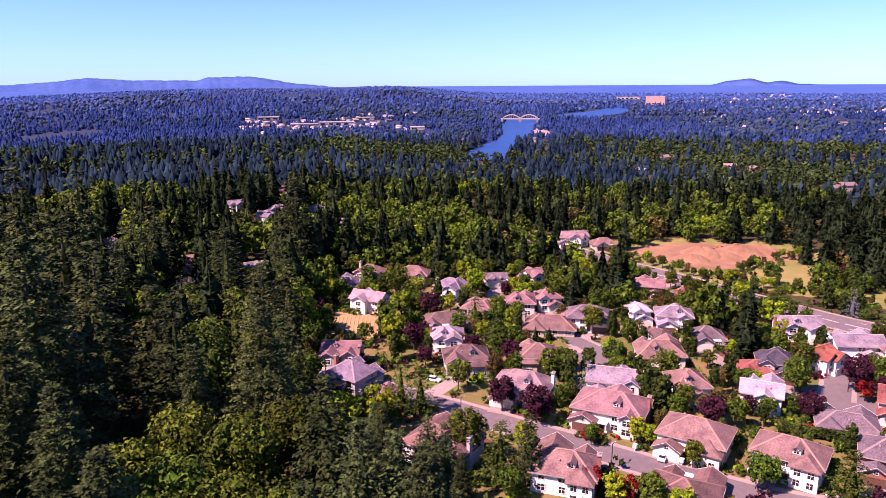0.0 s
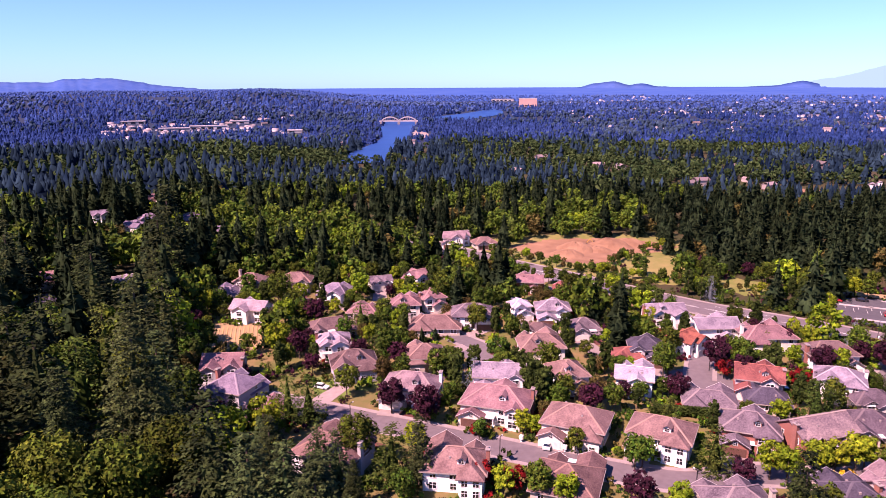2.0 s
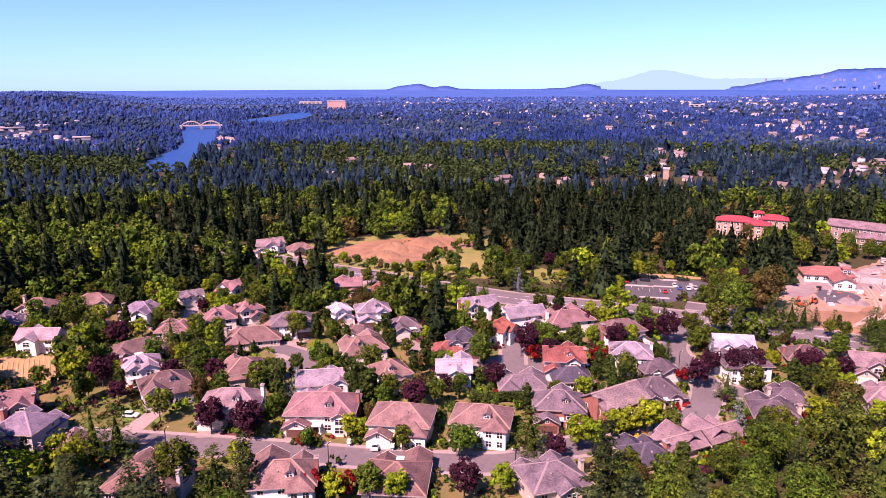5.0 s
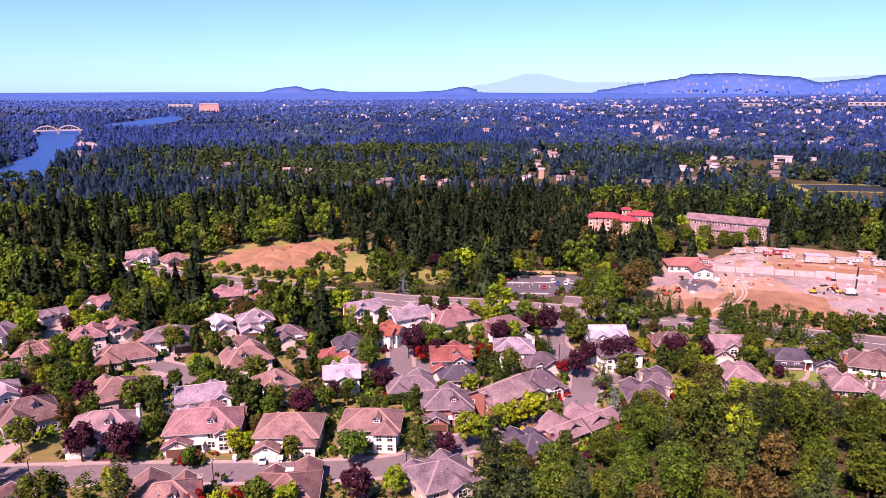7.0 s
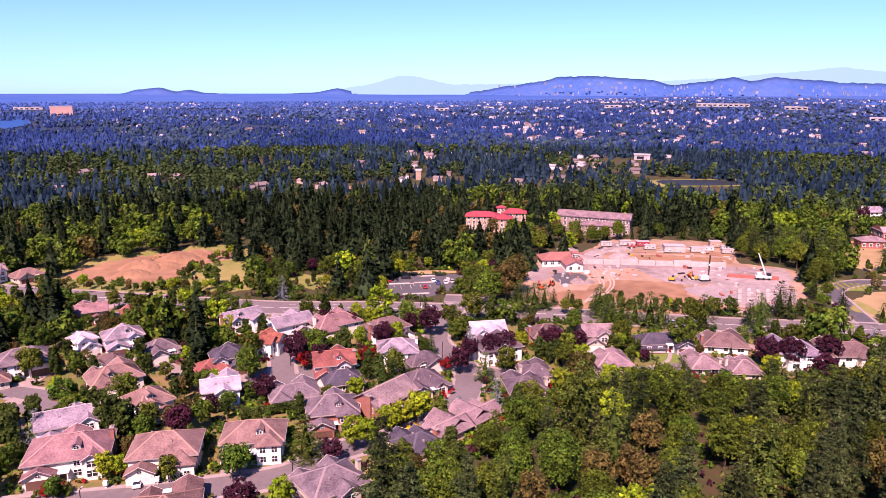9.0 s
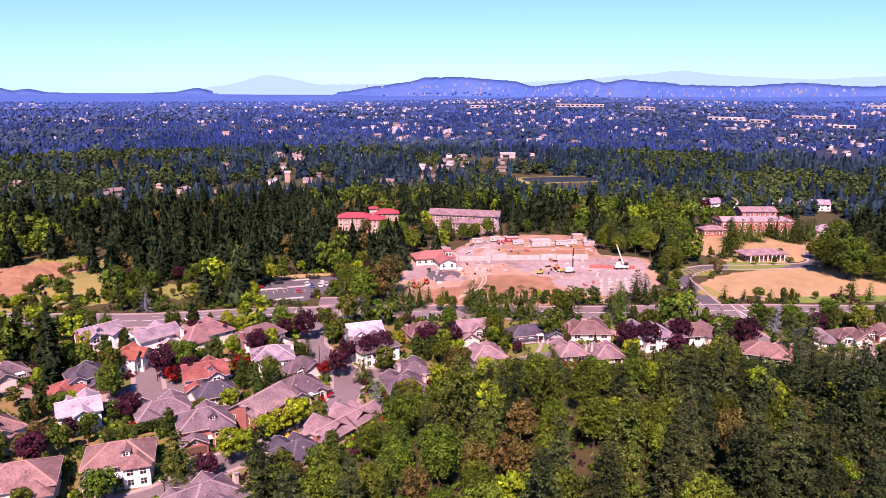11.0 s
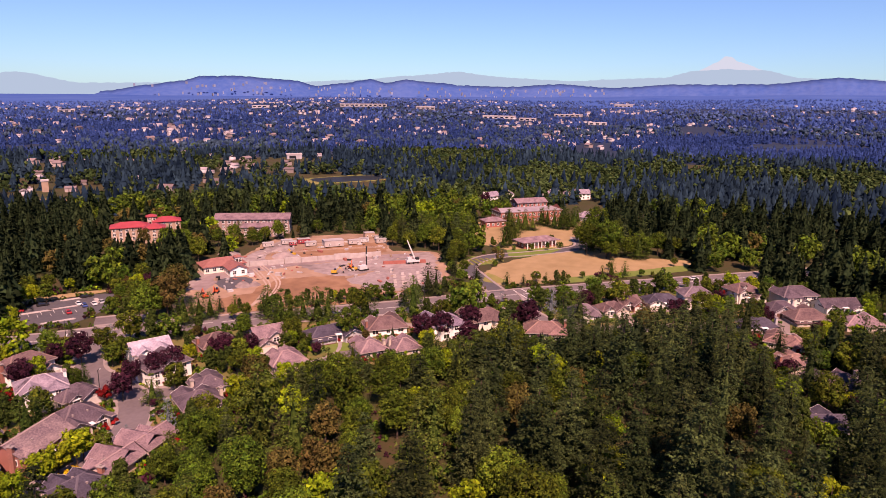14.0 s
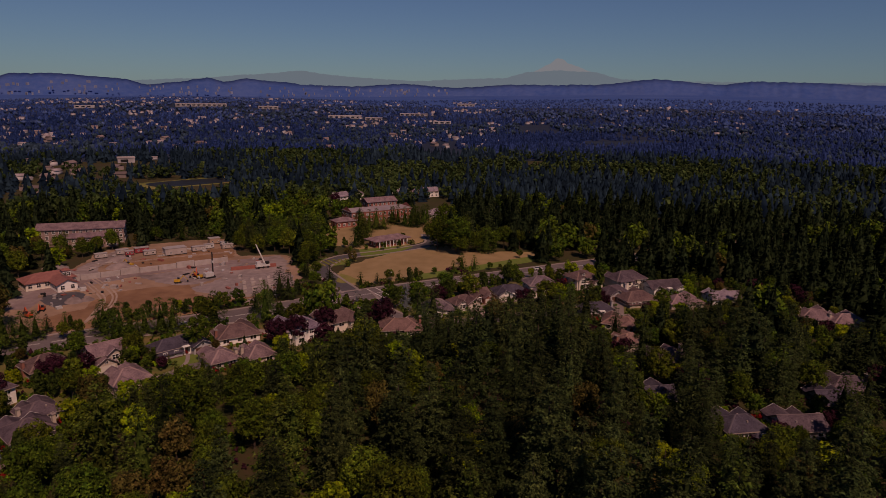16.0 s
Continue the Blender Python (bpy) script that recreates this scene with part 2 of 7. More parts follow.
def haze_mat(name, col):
    """Farthest mountains: the bright haze before them is emitted by the surface itself."""
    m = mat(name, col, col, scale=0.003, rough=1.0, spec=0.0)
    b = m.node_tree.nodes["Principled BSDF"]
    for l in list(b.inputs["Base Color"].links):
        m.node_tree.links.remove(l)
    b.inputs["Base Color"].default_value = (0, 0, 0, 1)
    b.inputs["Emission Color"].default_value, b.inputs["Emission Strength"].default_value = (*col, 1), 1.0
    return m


M_HILL_FAR = haze_mat("glowing_mountain_haze", (0.16, 0.32, 0.375))
M_SNOW = haze_mat("glowing_snow_peak", (0.25, 0.40, 0.43))


# ---- helpers of this scene ----
def obj(name, bm, material, parent=None):
    me = bpy.data.meshes.new(name)
    bm.to_mesh(me)
    bm.free()
    for m in material if isinstance(material, (list, tuple)) else (material,):
        me.materials.append(m)
    ob = new(name, me)
    ob.parent = parent
    return ob


def part(name, bm, material, parent, label=""):
    return tagged(obj(name, bm, material, parent), label)


def pydata(name, verts, faces, material, parent=None):
    me = bpy.data.meshes.new(name)
    me.from_pydata(verts, [], faces)
    for m in material if isinstance(material, (list, tuple)) else (material,):
        me.materials.append(m)
    ob = new(name, me)
    ob.parent = parent
    return ob


def share(name, me, parent, m):
    ob = new(name, me)
    ob.parent = parent
    ob.matrix_local = m
    return ob


def box(bm, cx, cy, z0, z1, w, d, rz=0.0, taper=1.0):
    """An upright box in bm."""
    M = Matrix.Translation((cx, cy, 0)) @ Matrix.Rotation(rz, 4, "Z")
    v = [bm.verts.new(M @ Vector((sx * w / 2 * k, sy * d / 2 * k, z))) for z, k in ((z0, 1.0), (z1, taper)) for sx, sy in ((-1, -1), (1, -1), (1, 1), (-1, 1))]
    for f in ((3, 2, 1, 0), (4, 5, 6, 7), (0, 1, 5, 4), (1, 2, 6, 5), (2, 3, 7, 6), (3, 0, 4, 7)):
        bm.faces.new([v[i] for i in f])


def empty(name, x, y, z=0.0, yaw=0.0):
    ob = new(name)
    ob.empty_display_size = 0.5
    ob.matrix_basis = pose(x, y, z, 0, 0, yaw)
    return ob


def smooth_line(pts, step=3.0):
    """A Catmull-Rom line through the points."""
    P = [Vector(p) for p in pts]
    P = [P[0] * 2 - P[1]] + P + [P[-1] * 2 - P[-2]]
    out = []
    for i in range(1, len(P) - 2):
        n = max(2, int((P[i + 1] - P[i]).length / step))
        for k in range(n):
            t = k / n
            a, b, c, d = P[i - 1], P[i], P[i + 1], P[i + 2]
            out.append(0.5 * ((2 * b) + (c - a) * t + (2 * a - 5 * b + 4 * c - d) * t * t + (3 * b - a - 3 * c + d) * t ** 3))
    out.append(P[-2])
    return out


def inside(x, y, poly):
    c = False
    j = len(poly) - 1
    for i in range(len(poly)):
        (xi, yi), (xj, yj) = poly[i], poly[j]
        if (yi > y) != (yj > y) and x < (xj - xi) * (y - yi) / (yj - yi) + xi:
            c = not c
        j = i
    return c


# ---- the lie of the land ----
def bump_az(az, c, w):
    d = (az - c + 180) % 360 - 180
    return math.exp(-(d / w) ** 2)


def land(x, y):
    """Height of the ground: level near by, rising gently towards the horizon, with a wooded ridge to the north-west."""
    r = math.hypot(x, y)
    if r < 650:
        return 0.0
    az = math.degrees(math.atan2(x, y))
    k = (r - 650) / 4200
    h = 40 * min(1, k) ** 1.15
    s = min(1.0, max(0.0, (r - 1250) / 900))
    h += 46 * s * (bump_az(az, -17, 14) * 0.8 + bump_az(az, -3.5, 5) * 0.55) * math.exp(-((r - 2500) / 1200) ** 2)
    h += 30 * s * bump_az(az, 66, 14) * math.exp(-((r - 2600) / 900) ** 2)
    h += 55 * s * bump_az(az, 105, 22) * math.exp(-((r - 3800) / 1500) ** 2)
    return h


def sheet_ring(name, radii, nseg, mats, split):
    verts, faces, mi = [(0.0, 0.0, 0.0)], [], []
    for r in radii:
        for k in range(nseg):
            a = 2 * math.pi * k / nseg
            x, y = r * math.sin(a), r * math.cos(a)
            verts.append((x, y, land(x, y)))
    for k in range(nseg):
        faces.append((0, 1 + (k + 1) % nseg, 1 + k))
        mi.append(0)
    for j in range(len(radii) - 1):
        for k in range(nseg):
            a, b = 1 + j * nseg + k, 1 + j * nseg + (k + 1) % nseg
            faces.append((a, b, b + nseg, a + nseg))
            mi.append(2 if radii[j] >= 2500 else 1 if radii[j] >= split else 0)
    ob = pydata(name, verts, faces, mats)
    ob.data.polygons.foreach_set("material_index", mi)
    ob.data.polygons.foreach_set("use_smooth", [True] * len(mi))
    return ob


RADII = [60, 120, 200, 300, 400, 500, 600, 650, 700, 800, 900] + list(range(1000, 4900, 150)) + [4900]
ground = tagged(sheet_ring("ground", RADII, 180, [M_GROUND, M_FARLAND, M_PLAIN], 900), "brown-green ground of undergrowth, with distant land painted haze blue", "ground", kind="structure")

# ---- roads ----
ROADS = []


def road(name, pts, width, material, z, label, kerb=True):
    line = smooth_line([(x, y, 0) for x, y in pts])
    ROADS.append((line, width / 2))
    verts, faces = [], []
    kv, kf = [], []
    for i, p in enumerate(line):
        d = (line[min(i + 1, len(line) - 1)] - line[max(i - 1, 0)]).normalized()
        n = Vector((-d.y, d.x, 0))
        h = land(p.x, p.y)
        for s in (-1, 1):
            q = p + n * (s * width / 2)
            verts.append((q.x, q.y, h + z))
            for a, hh in ((0, -0.2), (0, 0.12), (1.3, 0.14), (1.3, -0.2)):
                w = p + n * (s * (width / 2 + a))
                kv.append((w.x, w.y, h + z + hh))
        if i:
            faces.append((2 * i - 2, 2 * i - 1, 2 * i + 1, 2 * i))
            for s in (0, 1):
                o, o0 = i * 8 + s * 4, (i - 1) * 8 + s * 4
                for k in range(3):
                    kf.append((o0 + k, o0 + k + 1, o + k + 1, o + k))
    ob = tagged(pydata(name, verts, faces, material), label, "road", kind="structure")
    if kerb:
        tagged(pydata("pavement", kv, kf, M_CONC), "pale concrete pavement with a low kerb", "pavement", kind="structure")
    return line


def blob(name, poly, material, z, label, category, jag=0.0, seed=1):
    """A flat patch of ground cover with a softened outline."""
    line = smooth_line([(x, y, 0) for x, y in poly + poly[:1]], 2.5)[:-1]
    rnd = random.Random(seed)
    c = sum(line, Vector()) / len(line)
    verts = [(c.x, c.y, land(c.x, c.y) + z)]
    for p in line:
        q = p + (p - c).normalized() * rnd.uniform(-jag, jag)
        verts.append((q.x, q.y, land(q.x, q.y) + z))
    n = len(line)
    faces = [(0, 1 + i, 1 + (i + 1) % n) for i in range(n)]
    return tagged(pydata(name, verts, faces, material), label, category, kind="structure")


STREET = [(-75, 226), (-45, 200), (-6, 175), (25, 155), (55, 135), (76, 124), (92, 124), (112, 118), (128, 121), (141, 128), (151, 139), (156, 151), (161, 162), (178, 176), (190, 181)]
road("street", STREET, 8.0, M_ASPHALT, 0.02, "grey asphalt residential street with pale kerbs")
MAIN = [(20, 420), (70, 335), (106, 283), (138, 237), (168, 206), (198, 171), (216, 147), (252, 95), (284, 55), (320, 1), (352, -48), (392, -110), (440, -190)]
main_line = road("road", MAIN, 15.0, M_ASPHALT, 0.03, "wide grey asphalt main road with painted lanes")
road("street", [(160, 240), (182, 215), (198, 195), (205, 184), (197, 172), (188, 180)][2:], 9.0, M_ASPHALT, 0.045, "grey asphalt side street at the crossing")
road("street", [(20, 262), (34, 240), (42, 222), (49, 209)], 7.0, M_ASPHALT, 0.025, "grey asphalt lane to a turning circle")
road("street", [(140, 226), (126, 204), (114, 186), (106, 173)], 7.0, M_ASPHALT, 0.025, "grey asphalt lane to a turning circle")
road("street", [(228, 108), (212, 96), (196, 92), (176, 104), (158, 120), (152, 134)], 6.5, M_ASPHALT, 0.024, "grey asphalt lane between the houses")
road("street", [(288, 55), (262, 40), (250, 20), (262, -10), (270, -30), (266, -58)], 6.0, M_ASPHALT, 0.024, "grey asphalt street among the houses")
road("driveway", [(288, 60), (312, 76), (328, 84), (351, 79), (367, 59), (392, 36), (420, 40)], 7.0, M_ASPHALT_DARK, 0.05, "dark asphalt drive that curves past the brown field")


def disc(name, x, y, r, material, z, label):
    line = [(x + r * math.cos(a * math.pi / 16), y + r * math.sin(a * math.pi / 16)) for a in range(32)]
    ROADS.append(([Vector((x, y, 0))], r))
    return blob(name, line[::2], material, z, label, "road")


disc("turning_circle", 49, 207, 9, M_ASPHALT, 0.06, "round grey asphalt turning circle")
disc("turning_circle", 105, 171, 10, M_ASPHALT, 0.06, "round grey asphalt turning circle")

# ---- clearings: no trees grow here ----
CLEAR = []


def clearing(name, poly, material, z, label, category, jag=0.6, seed=1):
    CLEAR.append(poly)
    return blob(name, poly, material, z, label, category, jag, seed)


clearing("parking_lot", [(181, 227), (205, 234), (230, 217), (213, 203), (190, 203)], M_ASPHALT_DARK, 0.05, "dark asphalt car park with painted bays", "parking lot", 0.0)
clearing("dry_bank", [(184, 233), (206, 244), (229, 229), (234, 220), (228, 222), (206, 237), (188, 230)], M_DRY, 0.045, "bare dry bank behind the car park", "bank", 0.8)
clearing("building_site", [(210, 171), (244, 192), (272, 205), (317, 203), (353, 206), (386, 157), (349, 134), (350, 107), (291, 84), (271, 103), (239, 136), (222, 152)], M_SITE, 0.04, "bare pinkish earth and gravel of a building site", "building site", 1.5)
clearing("dry_field", [(298, 60), (312, 73), (347, 66), (387, 34), (378, 7), (378, -22), (359, -22), (334, 14), (308, 44)], M_DRY, 0.035, "dry straw-coloured mown field", "field", 1.0)
clearing("campus_lawn", [(378, 88), (440, 112), (452, 84), (476, 62), (486, 46), (432, 40), (396, 42), (372, 66)], M_DRY, 0.035, "dry pale lawn before the brick building", "lawn", 1.0)
clearing("green_lawn", [(312, 88), (345, 91), (352, 75), (340, 72), (330, 80)], M_LAWN, 0.036, "mown green and yellow lawn", "lawn")
clearing("earthworks", [(95, 346), (123, 358), (158, 353), (182, 333), (166, 320), (148, 317), (131, 303), (111, 313)], M_DIRT, 0.04, "reddish bare earth of a dug-over plot", "building site", 2.0)
clearing("meadow", [(126, 285), (169, 319), (166, 293), (149, 274)], M_MEADOW, 0.035, "yellow-green meadow among the trees", "meadow", 1.5)
clearing("meadow", [(160, 266), (178, 268), (186, 250), (168, 244)], M_MEADOW, 0.036, "yellow-green meadow among the trees", "meadow", 1.5)
blob("rough_grass", [(80, 340), (92, 366), (128, 370), (166, 362), (194, 336), (178, 302), (152, 266), (124, 278), (100, 304)], M_MEADOW, 0.03, "rough yellow-green grass round the dug-over plot", "grass", 2.0, 21)
clearing("meadow", [(64, 288), (82, 284), (86, 272), (70, 276)], M_MEADOW, 0.036, "yellow-green meadow among the trees", "meadow", 1.0)
clearing("dry_lawn", [(-41, 250), (-23, 246), (-21, 222), (-38, 226)], M_DRY, 0.036, "dry mown lawn striped with hay", "lawn", 0.8)
blob("green_lawn", [(-6, 195), (2, 193), (5, 181), (-4, 183)], M_LAWN, 0.036, "bright green front lawn", "lawn", 0.4)
RIVER = [(18, 735), (27, 820), (47, 879), (71, 957), (94, 1086), (104, 1236), (129, 1400), (194, 1410), (168, 1270), (143, 1126), (134, 1048), (107, 943), (86, 843), (72, 755)]
blob("river", RIVER, M_WATER, 0.8, "blue river between wooded banks", "water")


M_GARDEN = mat("garden_ground", (0.085, 0.115, 0.018), (0.24, 0.15, 0.065), scale=0.22, rough=1.0, bump=0.5, bscale=5.0, big=0.3)
blob("garden_ground", [(-50, 300), (-44, 230), (-38, 180), (-14, 150), (20, 118), (50, 104), (90, 102), (150, 104), (200, 72), (232, 40), (262, -10), (262, -60), (325, -90), (335, -60), (300, 16), (262, 66), (205, 145), (176, 186), (130, 232), (90, 290), (40, 300)], M_GARDEN, 0.008, "garden ground of grass, dry turf and bare beds", "ground", 1.0)

# ---- houses ----
M_MULCH = mat("bark_mulch", (0.15, 0.05, 0.04), (0.09, 0.035, 0.03), scale=1.5, rough=1.0, bump=0.5)
HOUSES = []      # x, y, radius
HOUSE_BOX = []   # x, y, cosine and sine of the turn, half length, half depth: where no tree may stand


def near_road(x, y):
    best = (1e9, None)
    for line, w in ROADS:
        for p in line:
            d = math.hypot(p.x - x, p.y - y)
            if d < best[0]:
                best = (d, p, w)
    return best


def roof_bm(L, D, z, pitch, over, hip, thick=0.22):
    """A hipped or gabled roof over L x D, eaves at z; returns the bmesh and the ridge height."""
    bm = bmesh.new()
    l, d = L / 2 + over, D / 2 + over
    rise = d * pitch
    k = max(0.15, l - d) if hip else l
    ez = z - over * pitch
    for dz, flip in ((thick, False), (0.0, True)):
        e = [bm.verts.new((sx * l, sy * d, ez + dz)) for sx, sy in ((-1, -1), (1, -1), (1, 1), (-1, 1))]
        a, b = bm.verts.new((-k, 0, ez + rise + dz)), bm.verts.new((k, 0, ez + rise + dz))
        fs = [(e[0], e[1], b, a), (e[2], e[3], a, b)]
        if hip:
            fs += [(e[1], e[2], b), (e[3], e[0], a)]
        for f in fs:
            bm.faces.new(f if not flip else f[::-1])
        if not flip:
            top = e, a, b
        else:
            low = e, a, b
    (te, ta, tb), (le, la, lb) = top, low
    if hip:
        for i in range(4):
            bm.faces.new((te[(i + 1) % 4], te[i], le[i], le[(i + 1) % 4]))
    else:
        ring = [(te[0], le[0]), (te[1], le[1]), (tb, lb), (te[2], le[2]), (te[3], le[3]), (ta, la)]
        for i in range(6):
            (p, q), (r, s) = ring[i], ring[(i + 1) % 6]
            bm.faces.new((r, p, q, s))
    return bm, ez + rise + thick, (l, d, k, ez + thick, rise)


def cap_line(bm, a, b, w=0.28, h=0.1):
    """A raised cap along a ridge or hip."""
    a, b = Vector(a), Vector(b)
    d = (b - a).normalized()
    n = d.cross(Vector((0, 0, 1))).normalized() * w
    u = Vector((0, 0, h))
    v = [bm.verts.new(q) for q in (a - n, a + u, a + n, b - n, b + u, b + n)]
    bm.faces.new((v[0], v[1], v[4], v[3]))
    bm.faces.new((v[1], v[2], v[5], v[4]))


def wall_bm(L, D, z0, z1, gable_rise=0.0):
    bm = bmesh.new()
    box(bm, 0, 0, z0, z1, L, D)
    if gable_rise:
        for s in (-1, 1):
            a, b, c = (bm.verts.new((s * L / 2, y, z)) for y, z in ((-D / 2, z1), (D / 2, z1), (0, z1 + gable_rise)))
            bm.faces.new((a, b, c) if s > 0 else (b, a, c))
            a, b, c = (bm.verts.new((s * (L / 2 - 0.2), y, z)) for y, z in ((-D / 2, z1), (D / 2, z1), (0, z1 + gable_rise)))
            bm.faces.new((b, a, c) if s > 0 else (a, b, c))
    return bm


def window_meshes():
    """Frame (one lattice with a sash bar and a mullion) and pane of a window one metre square, facing -y."""
    bm = bmesh.new()
    xs, zs = (-0.58, -0.48, -0.03, 0.03, 0.48, 0.58), (-0.58, -0.47, 0.05, 0.11, 0.48, 0.58)
    solid = [[i in (0, 2, 4) or j in (0, 2, 4) for j in range(5)] for i in range(5)]
    g = {(i, j, k): bm.verts.new((xs[i], -0.09 if k == 0 else 0.0, zs[j])) for i in range(6) for j in range(6) for k in (0, 1)}
    for i in range(5):
        for j in range(5):
            if solid[i][j]:
                bm.faces.new((g[i, j, 0], g[i + 1, j, 0], g[i + 1, j + 1, 0], g[i, j + 1, 0]))
    for a2, b2 in (((0, 0), (5, 0)), ((5, 0), (5, 5)), ((5, 5), (0, 5)), ((0, 5), (0, 0))):
        bm.faces.new((g[(*a2, 0)], g[(*a2, 1)], g[(*b2, 1)], g[(*b2, 0)]))
    for v in [v for v in bm.verts if not v.link_faces]:
        bm.verts.remove(v)
    fr = bpy.data.meshes.new("window_frame")
    bm.to_mesh(fr)
    bm.free()
    fr.materials.append(M_TRIM)
    bm = bmesh.new()
    box(bm, 0, -0.015, -0.5, 0.5, 1.0, 0.05)
    pa = bpy.data.meshes.new("pane")
    bm.to_mesh(pa)
    bm.free()
    pa.materials.append(M_GLASS)
    both = fr.copy()
    bm = bmesh.new()
    bm.from_mesh(fr)
    q = [bm.verts.new((x, -0.04, z)) for x, z in ((-0.5, -0.5), (0.5, -0.5), (0.5, 0.5), (-0.5, 0.5))]
    bm.faces.new(q).material_index = 1
    bm.to_mesh(both)
    bm.free()
    both.materials.append(M_GLASS)
    return fr, pa, both


WIN_FRAME, WIN_PANE, WIN_FAR = window_meshes()


def garage_meshes():
    out = []
    for m, nm in ((M_GARAGE, "light"), (M_DARKDOOR, "dark")):
        bm = bmesh.new()
        for k in range(4):
            box(bm, 0, -0.04, 0.02 + k * 0.53, 0.52 + k * 0.53, 1.0, 0.08)
        box(bm, 0, -0.01, 0.0, 2.15, 1.03, 0.06)
        me = bpy.data.meshes.new("garage_door")
        bm.to_mesh(me)
        bm.free()
        me.materials.append(m)
        out.append(me)
    return out


GARAGE = garage_meshes()


def add_window(house_ob, x, y, z, rz, w, h):
    m = pose(x, y, z, 0, 0, rz) @ Matrix.Diagonal((w, 1, h, 1))
    far_off = house_ob.location.length > 205
    f = share("window", WIN_FAR if far_off else WIN_FRAME, house_ob, m)
    if not far_off:
        share("pane", WIN_PANE, f, Matrix.Identity(4))


def gable_wing(h, cx, y0, w, length, z1, pitch, rc, wc, front, rnd, garage=None, win=True):
    """A gabled wing that runs out from the house along its front (sign front), ridge at right angles to it."""
    rz = 0 if front < 0 else 180
    M = pose(cx, y0, 0, 0, 0, rz)                    # local -y points out
    bm = bmesh.new()
    box(bm, 0, -length / 2 + 1.0, 0, z1, w, length + 2.0)
    a, b, c = (bm.verts.new(q) for q in ((-w / 2, -length, z1), (w / 2, -length, z1), (0, -length, z1 + w / 2 * pitch)))
    bm.faces.new((a, b, c))
    bm.transform(M)
    part("wing_wall", bm, wall_mat(wc), h)
    back = min(5.5, w * 0.55) + 1.0
    bm, zr, _ = roof_bm(length + 0.4 + back, w, z1, pitch, 0.45, False)
    bm.transform(M @ pose(0, (back - length - 0.4) / 2 + 0.2, 0, 0, 0, 90))
    part("wing_roof", bm, roof_mat(rc), h)
    # white barge boards on the gable
    bm = bmesh.new()
    for s in (-1, 1):
        e, t = Vector((s * (w / 2 + 0.45), -length - 0.52, z1 - 0.45 * pitch + 0.02)), Vector((0, -length - 0.52, z1 + w / 2 * pitch + 0.02))
        v = [bm.verts.new(q) for q in (e, t, t + Vector((0, 0, 0.24)), e + Vector((0, 0, 0.24)))]
        bm.faces.new(v if s < 0 else v[::-1])
        v = [bm.verts.new(q + Vector((0, 0.1, 0))) for q in (e, t, t + Vector((0, 0, 0.24)), e + Vector((0, 0, 0.24)))]
        bm.faces.new(v if s > 0 else v[::-1])
    bm.transform(M)
    part("barge_board", bm, M_TRIM, h)
    P = M @ Vector((0, -length - 0.02, 0))
    if garage is not None:
        share("garage_door", GARAGE[garage], h, pose(P.x, P.y, 0.05, 0, 0, rz) @ Matrix.Diagonal((min(4.9, w - 1.0), 1, 1, 1)))
    if win:
        if garage is None:
            add_window(h, P.x, P.y, 1.7, rz, 2.2, 1.6)
        if z1 > 4.2:
            add_window(h, P.x, P.y, 4.0, rz, 2.0, 1.5)
        else:
            add_window(h, P.x, P.y, z1 + 0.55, rz, 0.9, 0.8)


COLOUR_WORD = {"tan": "tan", "pink": "pinkish", "pinkgrey": "pinkish grey", "lilac": "lilac-grey", "brown": "brown", "grey": "weathered grey", "palegrey": "pale grey", "pale": "pale",
               "white": "white", "greytan": "mottled grey and tan", "charcoal": "charcoal", "slate": "dark slate", "red": "red", "redtile": "red tiled", "tile": "brown tiled"}


